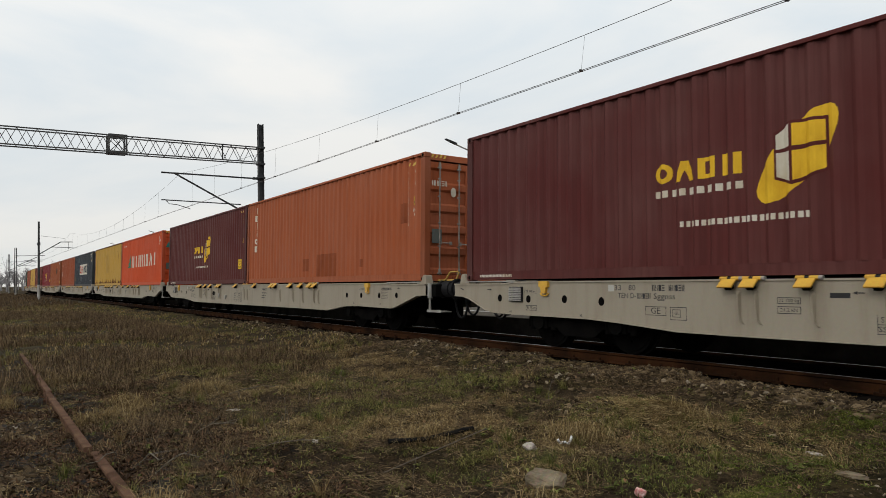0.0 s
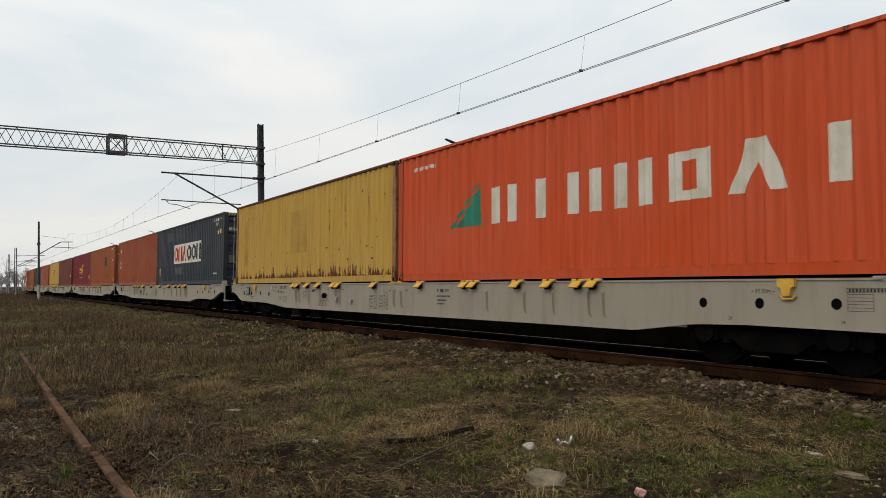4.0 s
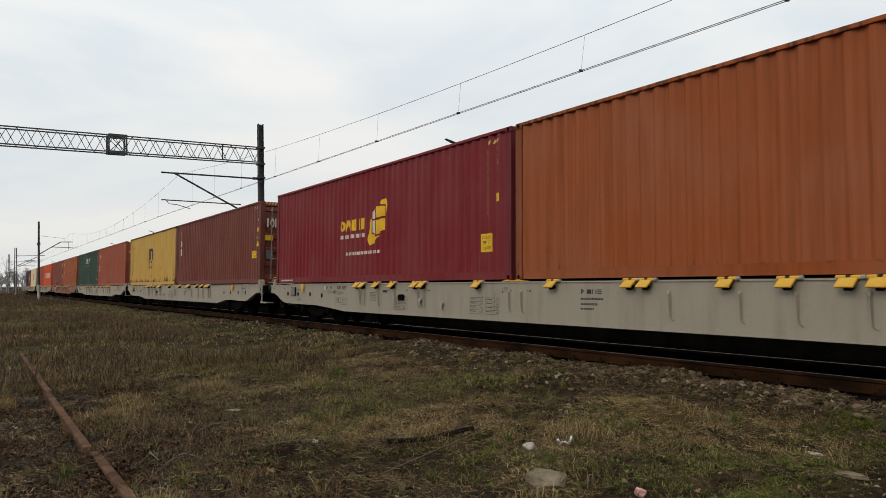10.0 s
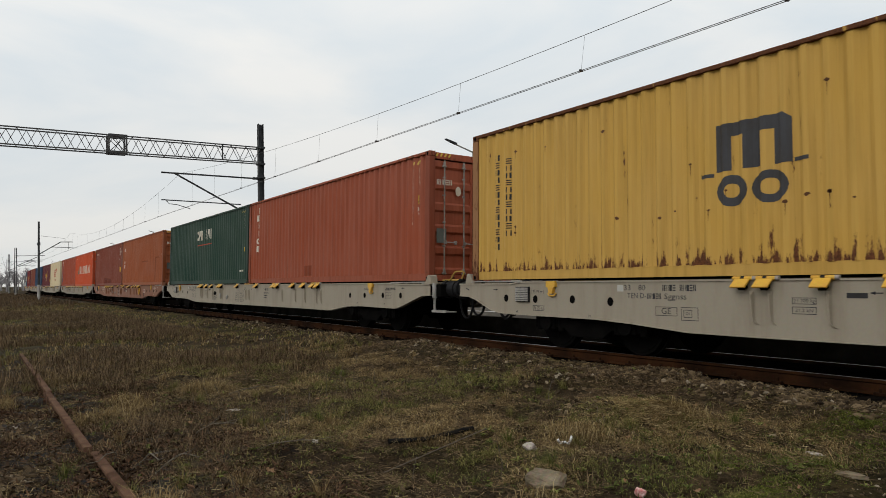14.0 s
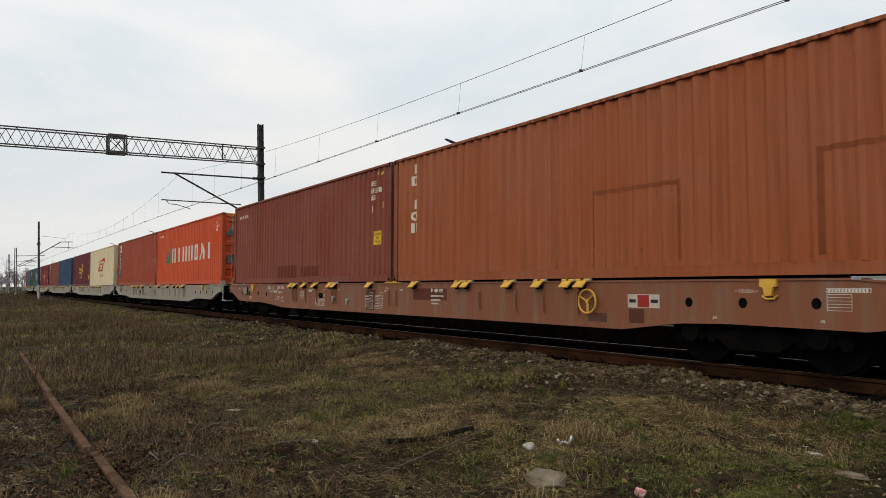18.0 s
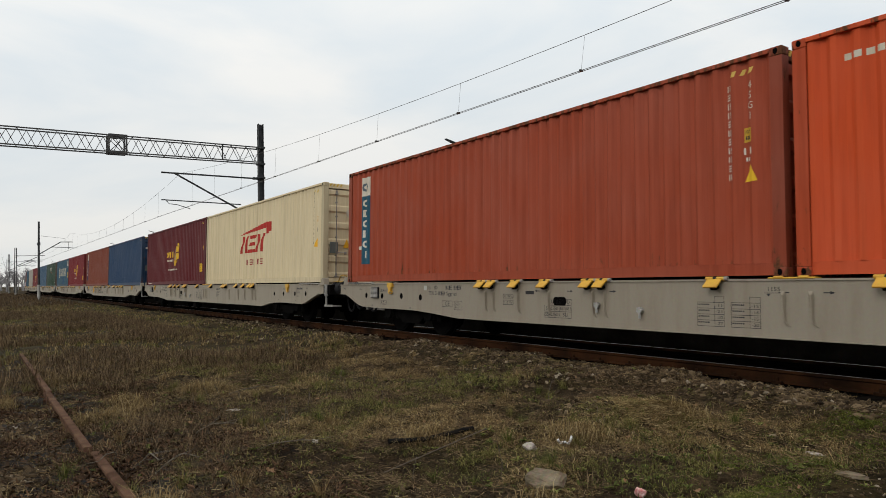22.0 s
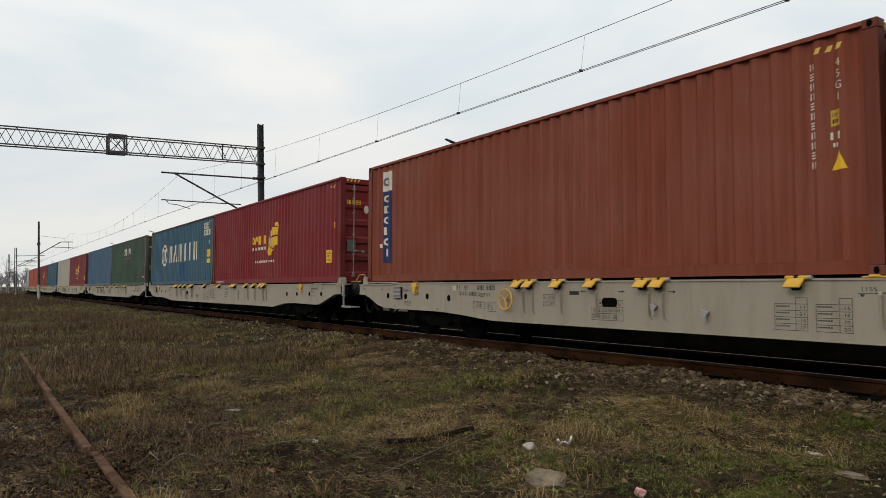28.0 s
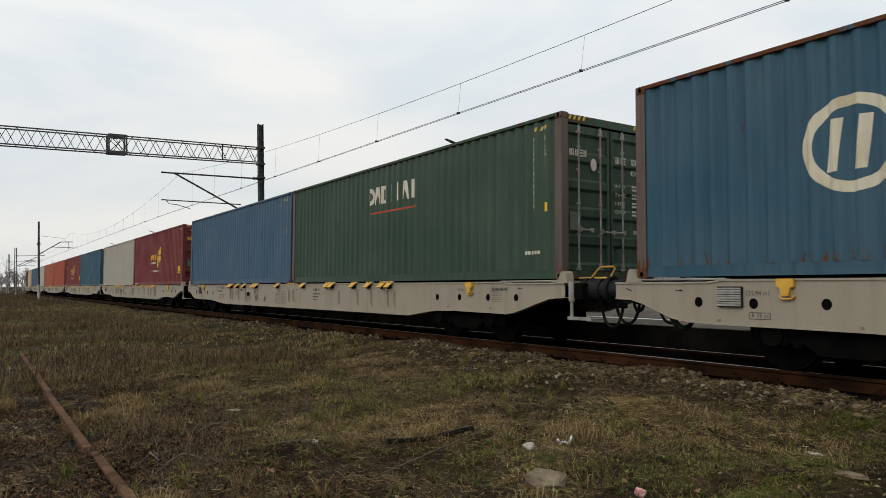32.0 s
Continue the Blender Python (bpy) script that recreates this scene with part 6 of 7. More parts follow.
blades("dead_grass", "matted straw-brown dead grass on the verge", M_STRAW, 36000, (-15, -2.0, -0.6, 8.2, 0.9), 0.075, 0.0025, 1.6, straw_keep, 1)
blades("olive_grass", "low olive winter grass on the verge", M_OLIVE, 78000, (-15, -2.0, -0.6, 8.0, 0.9), 0.064, 0.0026, 1.5, olive_keep, 2)
blades("green_grass", "short green grass tufts and moss", M_GREEN, 20000, (-13, -1.2, 0.5, 8.0, 0.8), 0.040, 0.0026, 1.2, green_keep, 3)
blades("moss_patch", "short bright green moss and grass by the path", M_MOSS, 30000, (-4.6, -2.5, 3.9, 7.7, 0.9), 0.024, 0.0034, 1.1, lambda x, y: math.exp(-((x + 3.22 + 0.08 * (y - 4.3)) / 0.36) ** 2) * sm(4.0, 4.9, y) * (1 - sm(6.9, 7.6, y)) * sm(0.35, 0.62, patch(x, y, 2.2, 71)), 33)
blades("grass_tufts", "upright pale grass tufts standing in the verge", M_STRAW, 13000, (-15, -3.0, -0.6, 7.4, 0.9), 0.14, 0.0024, 1.2, lambda x, y: sm(0.66, 0.78, patch(x, y, 1.5, 91)) * (1 - 0.8 * sm(5.5, 7.4, y)), 34)
blades("dry_weeds", "brown dry weed stems on the verge", M_WEED, 20000, (-16, -3.6, -1.2, 7.4, 0.8), 0.11, 0.0020, 1.7, weed_keep, 4)
thatch("fallen_stalks", "dead brown stalks lying on the soil", M_WEED, 100000, (-15, -1.5, -0.6, 8.1), 0.085, 0.0020, rough_keep, 21)
thatch("fallen_straw", "pale dead straw lying on the soil", M_STRAW, 42000, (-15, -1.5, -0.6, 8.1), 0.075, 0.0016, straw_keep, 22)
blades("far_dead_grass", "straw-brown dead grass further along the line", M_STRAW, 34000, (-64, -14, -4, 8.0, 1.0), 0.10, 0.0065, 1.2, far_keep, 6)
blades("far_olive_grass", "olive winter grass further along the line", M_OLIVE, 34000, (-64, -14, -4, 7.8, 1.0), 0.09, 0.0065, 1.2, lambda x, y: far_keep(y, x), 7)
blades("far_weeds", "tall brown weeds beside the line", M_WEED, 50000, (-46, -11, -3, 5.6, 1.0), 0.27, 0.0042, 1.2, weed_keep, 8)
blades("distant_weeds", "tall brown weeds and brush beside the line", M_WEED, 32000, (-170, -40, -12, 7.2, 1.0), 0.32, 0.012, 0.8, lambda x, y: (0.2 + 0.8 * patch(x, y, 0.25, 2)) * sm(40, 62, -x), 9)


thatch("matted_straw", "long pale straw matted over a low mound", M_STRAW, 7000, (-6.3, -4.2, 5.2, 7.0), 0.13, 0.0016, lambda x, y: math.exp(-((x + 5.1) / 0.42) ** 2 - ((y - 6.08) / 0.36) ** 2), 23)
thatch("leaf_litter", "dark rotted leaves and stalks by the disused rail", M_CLODLEAF, 22000, (-12, -4.5, -0.4, 2.4), 0.045, 0.0065, lambda x, y: 0.15 + 0.85 * sm(0.45, 0.62, patch(x, y, 1.4, 66)), 24)
TUFT_AT = ((-6.47, 0.66, 0.20, 2), (-6.07, 1.5, 0.17, 1), (-5.16, 1.68, 0.20, 0), (-9.34, 1.64, 0.20, 0), (-10.67, 2.39, 0.18, 1), (-5.73, 2.82, 0.14, 0), (-4.96, 3.78, 0.12, 1), (-5.19, 4.16, 0.16, 2),
           (-4.30, 3.86, 0.15, 2), (-4.96, 5.21, 0.15, 1), (-12.55, 4.05, 0.2, 0), (-4.55, 3.30, 0.13, 2), (-5.35, 1.3, 0.16, 1), (-7.6, 1.25, 0.17, 0), (-8.4, 1.45, 0.18, 0), (-4.75, 2.1, 0.17, 0), (-6.2, 5.0, 0.14, 1))


def grass_tuft(x, y, h, mat, label, seed):
    """A tussock: thin blades that rise from one root and lean out."""
    rng = np.random.default_rng(seed)
    vs, fs = [], []
    for _ in range(int(rng.integers(80, 130))):
        a, lean, ln, w = rng.random() * math.tau, 0.15 + 0.75 * rng.random(), h * (0.5 + 0.7 * rng.random()), 0.0012 + 0.0012 * rng.random()
        ca, sa, r0 = math.cos(a), math.sin(a), 0.07 * h / 0.17 * rng.random()
        i = len(vs)
        for k in range(4):
            u = k / 3
            out, up, ww = r0 + ln * lean * u * u, ln * (u - 0.3 * lean * u * u), w * (1 - 0.85 * u)
            vs += [(ca * out - sa * ww, sa * out + ca * ww, up), (ca * out + sa * ww, sa * out - ca * ww, up)]
        fs += [(i + 2 * k, i + 2 * k + 1, i + 2 * k + 3, i + 2 * k + 2) for k in range(3)]
    me = bpy.data.meshes.new("grass_tuft")
    me.from_pydata([tuple(map(float, v)) for v in vs], [], fs)
    me.materials.append(mat)
    ob = new("grass_tuft", me)
    ob.location = (x, y, ground_z(x, y) - 0.012)
    return tagged(ob, label, "grass", "grass tufts on the verge")


def build_tufts():
    kinds = ((M_STRAW, "straw-coloured dry grass tuft on dark soil"), (M_OLIVE, "olive grass tuft among dead stalks"), (M_GREEN, "green grass tuft on the verge"))
    for k, (x, y, h, m) in enumerate(TUFT_AT):
        grass_tuft(x, y, h, *kinds[m], 300 + k)
    rng = np.random.default_rng(77)
    made = 0
    while made < 75:
        x, y = -3.3 - 12 * rng.random() ** 0.8, 0.4 + 6.9 * rng.random()
        if rng.random() < sm(0.48, 0.7, patch(x, y, 0.9, 19)) * path_bare(x, y):
            m = int(rng.choice([0, 0, 1, 1, 2]))
            grass_tuft(x, y, 0.10 + 0.10 * rng.random(), *kinds[m], 400 + made)
            made += 1


build_tufts()


def build_branches():
    """Thin dead branches lying and standing by the disused rail."""
    mat = two_tone("grey_dead_twig", (0.07, 0.055, 0.04), (0.17, 0.145, 0.11), 20, 0.9, 0.0, 0.2)
    rng = random.Random(12)
    for x, y, rz, ln, lift in ((-6.6, 1.05, -20, 0.40, 0.12), (-6.3, 1.12, 30, 0.36, 0.16), (-6.2, 1.3, 65, 0.34, 0.14), (-7.4, 1.9, 95, 0.4, 0.05), (-6.0, 2.1, 80, 0.45, 0.04), (-9.9, 3.0, 60, 0.6, 0.10)):
        bm = bmesh.new()
        pts = [(u * ln, 0.04 * math.sin(5 * u + x), 0.015 + lift * math.sin(2.2 * u) + 0.01 * rng.random()) for u in (0, 0.25, 0.5, 0.75, 1.0)]
        bm_tube(bm, eased(pts, 3), 0.0045, 5)
        for k in range(1, 5):
            p, a, q = Vector(pts[k]), rng.uniform(-1.1, 1.1), rng.uniform(0.08, 0.2)
            bm_bar(bm, p, p + Vector((q * math.cos(a), q * math.sin(a), rng.uniform(0, 0.1))), 0.003, 4, 0.0015)
        thing("dead_branch", "thin grey dead branch lying in the weeds", "branch", "dead branches", at=pose(x, y, ground_z(x, y), 0, 0, rz), bm=bm, mat=mat)
    for k in range(34):
        x, y = rng.uniform(-12, -4), rng.uniform(0.6, 6.2)
        h = rng.uniform(0.14, 0.32)
        bm = bmesh.new()
        bm_tube(bm, [(0, 0, 0), (0.01, 0.01, h * 0.5), (rng.uniform(-0.05, 0.05), rng.uniform(-0.05, 0.05), h)], 0.0028, 4)
        thing("dry_stalk", "single dry upright weed stalk", "stalk", "dry stalks", at=pose(x, y, ground_z(x, y) - 0.01), bm=bm, mat=mat)


build_branches()


STONE_SHAPES = []


def stone_shape(seed):
    rng = random.Random(seed)
    bm = bmesh.new()
    bmesh.ops.create_icosphere(bm, subdivisions=1, radius=1.0)
    for v in bm.verts:
        v.co *= rng.uniform(0.65, 1.2)
        v.co.z *= 0.46
        v.co.x *= 1.4
    vs = np.array([v.co[:] for v in bm.verts])
    fs = [tuple(x.index for x in f.verts) for f in bm.faces]
    bm.free()
    return vs, fs


for k in range(9):
    STONE_SHAPES.append(stone_shape(k))


def gravel(name, label, n, sample, size, seed):
    rng = np.random.default_rng(seed)
    vs, fs, base = [], [], 0
    for _ in range(n):
        x, y = sample(rng)
        r = size[0] + (size[1] - size[0]) * rng.random() ** 2.2
        sv, sf = STONE_SHAPES[rng.integers(0, 9)]
        q = np.array(Euler((rng.normal() * 0.5, rng.normal() * 0.5, rng.random() * 6.28)).to_matrix())
        p = (sv * r * (0.75 + 0.5 * rng.random(3))) @ q.T + np.array([x, y, ground_z(x, y) + r * 0.0])
        vs.append(p)
        fs += [(a + base, b + base, c + base) for a, b, c in sf]
        base += len(sv)
    me = bpy.data.meshes.new(name)
    me.from_pydata(np.concatenate(vs).tolist(), [], fs)
    me.materials.append(M_STONE)
    return tagged(new(name, me), label, "gravel", kind="stuff")


def shoulder(rng):
    while True:
        x = 0.5 - 30 * rng.random() ** 1.5
        y = 7.72 + rng.normal() * 0.48
        if y < 8.50 and rng.random() < (0.25 + sm(0.35, 0.6, patch(x, y, 0.9, 31))) * (1 if y > 7.2 else 0.6):
            return x, y


def scattered(rng):
    while True:
        x = -1.5 - 14 * rng.random()
        y = 0.0 + 8 * rng.random()
        if rng.random() < sm(0.52, 0.75, patch(x, y, 0.7, 51)) + 0.06:
            return x, y


def heaps(rng):
    hx, hy, s = HEAPS[rng.integers(0, 11)]
    return hx + rng.normal() * s * 0.6, hy + rng.normal() * s * 0.42


M_CLOD = island_material("dark_soil_clod", [(0.0, (0.018, 0.012, 0.008)), (0.6, (0.050, 0.034, 0.020)), (1.0, (0.10, 0.072, 0.042))], 0.95, 0.05, 30)
CLODS = gravel("soil_clods", "dark crumbs of soil and cinder in the verge", 9000, lambda rng: (-1.5 - 14 * rng.random() ** 0.9, -0.4 + 8.2 * rng.random()), (0.006, 0.032), 14)
CLODS.data.materials.clear()
CLODS.data.materials.append(M_CLOD)


def rosettes(n, seed):
    """Flat green weed rosettes."""
    rng = np.random.default_rng(seed)
    vs, fs = [], []
    made = 0
    while made < n:
        x, y = -1.8 - 9 * rng.random(), 0.8 + 6.8 * rng.random()
        if rng.random() > green_keep(x, y) + 0.12:
            continue
        made += 1
        z = ground_z(x, y) + 0.015
        for k in range(rng.integers(5, 10)):
            a, ln = rng.random() * math.tau, 0.02 + 0.045 * rng.random()
            ca, sa, w, up = math.cos(a), math.sin(a), ln * 0.24, ln * (0.2 + 0.5 * rng.random())
            i = len(vs)
            vs += [(x, y, z), (x + ca * ln * 0.55 - sa * w, y + sa * ln * 0.55 + ca * w, z + up), (x + ca * ln, y + sa * ln, z + up * 0.7), (x + ca * ln * 0.55 + sa * w, y + sa * ln * 0.55 - ca * w, z + up)]
            fs.append((i, i + 1, i + 2, i + 3))
    me = bpy.data.meshes.new("weed_rosettes")
    me.from_pydata([tuple(map(float, v)) for v in vs], [], fs)
    me.materials.append(M_GREEN)
    return tagged(new("weed_rosettes", me), "small flat green weeds in the verge", "weeds", kind="stuff")


rosettes(300, 17)
gravel("ballast_stones", "grey-brown crushed ballast stones along the track", 15000, shoulder, (0.009, 0.052), 11)
gravel("loose_gravel", "loose grey stones scattered in the grass", 3600, scattered, (0.006, 0.030), 12)
gravel("gravel_heaps", "small heaps of crushed grey stone", 5200, heaps, (0.009, 0.048), 13)
gravel("path_gravel", "small stones trodden into the bare path", 1500, lambda rng: (-2.75 + rng.random() * 1.1, 4.0 + 3.0 * rng.random()), (0.005, 0.020), 15)


def rock(name, label, at, size, mat, seed, rz=0):
    rng = random.Random(seed)
    bm = bmesh.new()
    for _ in range(22):
        p = Vector((rng.gauss(0, 1), rng.gauss(0, 1), rng.gauss(0, 0.8))).normalized() * rng.uniform(0.86, 1.1)
        bm.verts.new((p.x, p.y, max(p.z, -0.6)))
    hull = bmesh.ops.convex_hull(bm, input=bm.verts[:])
    bmesh.ops.delete(bm, geom=[g for g in hull["geom_interior"] if isinstance(g, bmesh.types.BMVert)], context="VERTS")
    bmesh.ops.subdivide_edges(bm, edges=bm.edges[:], cuts=3, use_grid_fill=True)
    bmesh.ops.smooth_vert(bm, verts=bm.verts[:], factor=0.35, use_axis_x=True, use_axis_y=True, use_axis_z=True)
    for v in bm.verts:
        k = 1 + 0.09 * noise.fractal(v.co * 2.6 + Vector((seed, 0, 0)), 1.0, 2.0, 4)
        v.co = Vector((v.co.x * size[0] * k, v.co.y * size[1] * k, v.co.z * size[2] * k))
    return thing(name, label, "stone", at=pose(*at, 0, 0, rz), bm=bm, mat=mat)


M_ROCK = two_tone("pale_field_stone", (0.11, 0.082, 0.050), (0.215, 0.168, 0.108), 5.0, 0.9, 0.0, 0.8, 40)
M_CHALK = two_tone("white_stone", (0.25, 0.215, 0.17), (0.44, 0.40, 0.34), 9.0, 0.9, 0.0, 0.7, 50)


def on_ground(x, y, up=0.0):
    return (x, y, ground_z(x, y) + up)


rock("boulder", "flat tan field stone lying in the grass", on_ground(-3.93, 3.50, 0.07), (0.175, 0.12, 0.095), M_ROCK, 3.1, 40)
rock("white_stone", "rough white stone lying in the grass", on_ground(-4.84, 4.12, 0.03), (0.075, 0.055, 0.055), M_CHALK, 8.2, 20)
rock("flat_stone", "flat grey stone lying on bare soil", on_ground(-2.85, 5.60, 0.01), (0.13, 0.06, 0.03), M_ROCK, 5.7, 10)
rock("flat_stone", "flat pale stone lying in thin grass", on_ground(-3.37, 6.0, 0.01), (0.10, 0.05, 0.028), M_CHALK, 6.4, 30)
rock("flat_stone", "small pale stone beside the disused rail", on_ground(-9.2, 0.43, 0.01), (0.06, 0.035, 0.02), M_CHALK, 2.4, 0)
rock("flat_stone", "small pale stone in dead grass", on_ground(-8.3, 2.58, 0.01), (0.09, 0.035, 0.018), M_CHALK, 9.4, 60)
rock("flat_stone", "small pale stone in dead grass", on_ground(-6.0, 2.6, 0.01), (0.05, 0.03, 0.02), M_CHALK, 1.4, 15)


def litter():
    mw = two_tone("white_plastic", (0.60, 0.60, 0.60), (0.78, 0.77, 0.76), 20, 0.4, 0.0, 0.3)
    mp = two_tone("pink_printed_wrapper", (0.52, 0.14, 0.13), (0.72, 0.52, 0.48), 38, 0.35, 0.0, 0.4)
    mh = two_tone("black_cable_sheath", (0.008, 0.008, 0.008), (0.018, 0.016, 0.014), 9, 0.9, 0.0, 0.3, spec=0.05)
    ms = two_tone("grey_dead_stick", (0.07, 0.055, 0.04), (0.13, 0.10, 0.07), 12, 0.9, 0.0, 0.3)
    bm = bmesh.new()
    bm_tube(bm, [(-0.07, 0, 0.045), (-0.045, 0.01, 0.01), (0.0, 0, 0.02), (0.03, 0.01, 0.0), (0.055, 0.0, 0.05), (0.06, 0.01, 0.07)], 0.012, 6)
    thing("plastic_scrap", "crumpled white plastic scrap caught in grass", "litter", at=pose(*on_ground(-4.83, 4.53, 0.03), 0, 0, 60), bm=bm, mat=mw)
    bm = bmesh.new()
    bmesh.ops.create_icosphere(bm, subdivisions=2, radius=0.045)
    for v in bm.verts:
        v.co *= 1 + 0.5 * noise.noise(v.co * 40)
        v.co.y *= 0.5
    thing("wrapper", "crumpled pink and white wrapper on the grass", "litter", at=pose(*on_ground(-3.5, 4.0, 0.03), 20, 30, 20), bm=bm, mat=mp)
    bm = bmesh.new()
    pts = []
    for k in range(9):
        u = k / 8
        x, y = -5.60 - 0.05 * u + 0.05 * math.sin(3 * u), 3.13 + 0.95 * u
        pts.append((x, y, ground_z(x, y) + 0.045 + 0.015 * math.sin(5 * u)))
    bm_tube(bm, pts, 0.022, 8)
    thing("cable_scrap", "length of black cable lying in the grass", "cable", bm=bm, mat=mh)
    bm = bmesh.new()
    bm_bar(bm, on_ground(-5.0, 2.75, 0.05), on_ground(-5.45, 4.1, 0.09), 0.006, 5)
    thing("dead_stick", "thin grey dead stick across the grass", "stick", bm=bm, mat=ms)
    ml = two_tone("dead_brown_leaf", (0.16, 0.085, 0.035), (0.26, 0.15, 0.07), 15, 0.8, 0.0, 0.2)
    rng = random.Random(4)
    for k in range(26):
        x, y = -2.6 - 6 * rng.random(), 1.5 + 5.5 * rng.random()
        bm = bmesh.new()
        s = rng.uniform(0.02, 0.045)
        c = bm.verts.new((0, 0, 0.01))
        ring = [bm.verts.new((s * r * math.cos(a), s * 0.7 * r * math.sin(a), 0.012 * math.sin(2 * a))) for a, r in [(i * math.tau / 10, (1.0 if i % 2 else 0.6)) for i in range(10)]]
        for i in range(10):
            bm.faces.new((c, ring[i], ring[(i + 1) % 10]))
        ob = thing("dead_leaf", "curled brown dead leaf on the grass", "leaf", "fallen leaves", at=pose(*on_ground(x, y, 0.05), rng.uniform(-30, 30), rng.uniform(-30, 30), rng.uniform(0, 360)), bm=bm, mat=ml)


litter()


# ---------------------------------------------------------------- overhead line
GX, GY = -40.0, 14.0


def lattice_beam(parent, x, ya, yb, z0, z1, deep=0.32, step=0.43, r=0.028, splice=()):
    for z in (z0, z1):
        for dx in (-deep, deep):
            bm = bmesh.new()
            bm_beam(bm, (x + dx, ya, z), (x + dx, yb, z), 0.06, 0.06)
            part("chord", bm, M_LATTICE, parent)
    n = int(abs(yb - ya) / step)
    s = (yb - ya) / n
    for dx in (-deep, deep):
        for k in range(n):
            for za, zb in (((z0, z1),) if (k % 2) == (dx > 0) else ((z1, z0),)):
                bm = bmesh.new()
                bm_beam(bm, (x + dx, ya + k * s, za), (x + dx, ya + (k + 1) * s, zb), r, r)
                part("lacing_bar", bm, M_LATTICE, parent)
    for y in splice:
        for dx in (-deep, deep):
            bm = bmesh.new()
            for dy in (-0.42, 0.42):
                bm_box(bm, x + dx - 0.045, x + dx + 0.045, y + dy - 0.04, y + dy + 0.04, z0 - 0.07, z1 + 0.07)
            bm_box(bm, x + dx - 0.05, x + dx + 0.05, y - 0.45, y + 0.45, z0 - 0.07, z0 + 0.06)
            bm_box(bm, x + dx - 0.05, x + dx + 0.05, y - 0.45, y + 0.45, z1 - 0.06, z1 + 0.07)
            bm_beam(bm, (x + dx, y - 0.4, z0), (x + dx, y + 0.4, z1), 0.03, 0.03)
            bm_beam(bm, (x + dx, y - 0.4, z1), (x + dx, y + 0.4, z0), 0.03, 0.03)
            part("splice_frame", bm, M_LATTICE, parent)
        for dy in (-5.6, 5.4):
            bm = bmesh.new()
            bm_beam(bm, (x + deep, y + dy, z0), (x + deep, y + dy, z1), 0.06, 0.06)
            part("post", bm, M_LATTICE, parent)


def cantilever(parent, x, y_mast, y_wire, z_arm, z_contact, s):
    """A bracket from the mast to the wire; s: side on which the wire hangs."""
    bm = bmesh.new()
    bm_bar(bm, (x, y_mast, z_arm), (x, y_wire + s * 1.0, z_arm + 0.04), 0.045, 8)
    part("top_tube", bm, M_POLE, parent)
    bm = bmesh.new()
    bm_bar(bm, (x, y_mast + s * 0.1, z_contact - 0.55), (x, y_wire + s * 0.3, z_arm + 0.02), 0.05, 8)
    part("diagonal_tube", bm, M_POLE, parent)
    bm = bmesh.new()
    bm_bar(bm, (x, y_mast + s * 1.2, z_contact + 0.36), (x, y_wire + s * 1.0, z_contact + 0.46), 0.03, 8)
    bm_tube(bm, [(x, y_wire + s * 0.75, z_contact + 0.42), (x, y_wire + s * 0.6, z_contact + 0.25), (x, y_wire + s * 0.2, z_contact + 0.22), (x, y_wire - s * 0.5, z_contact + 0.02)], 0.02, 6)
    part("registration_arm", bm, M_POLE, parent)
    bm = bmesh.new()
    for k in range(4):
        bm_bar(bm, (x, y_mast + s * (0.16 + 0.09 * k), z_arm), (x, y_mast + s * (0.2 + 0.09 * k), z_arm), 0.085, 10)
    part("insulator", bm, M_POLE, parent)
    for dz in (-0.25, 0.12):
        part("clamp", bm_box(bmesh.new(), x - 0.04, x + 0.04, y_mast - 0.2, y_mast + 0.2, z_arm + dz, z_arm + dz + 0.08), M_POLE, parent)


def build_gantry():
    g = thing("catenary_gantry", "dark steel mast with a lattice beam over the tracks", "gantry")
    bm = bmesh.new()
    bm_box(bm, GX - 0.14, GX + 0.14, GY - 0.15, GY - 0.13, 0.2, 10.45)
    bm_box(bm, GX - 0.14, GX + 0.14, GY + 0.13, GY + 0.15, 0.2, 10.45)
    bm_box(bm, GX - 0.014, GX + 0.014, GY - 0.13, GY + 0.13, 0.2, 10.43)
    for z in (8.1, 9.05, 7.3):
        bm_box(bm, GX - 0.21, GX + 0.21, GY - 0.2, GY + 0.2, z - 0.05, z + 0.05)
    part("mast", bm, M_POLE, g)
    bm = bm_box(bmesh.new(), GX - 0.4, GX + 0.4, GY - 0.4, GY + 0.4, 0.0, 0.5, 0.03)
    part("footing", bm, M_CONCRETE, g)
    lattice_beam(g, GX, GY - 0.1, GY - 26, 8.16, 9.02, splice=(6.3, -5.0))
    cantilever(g, GX, GY, 9.5, 7.25, 5.35, -1)


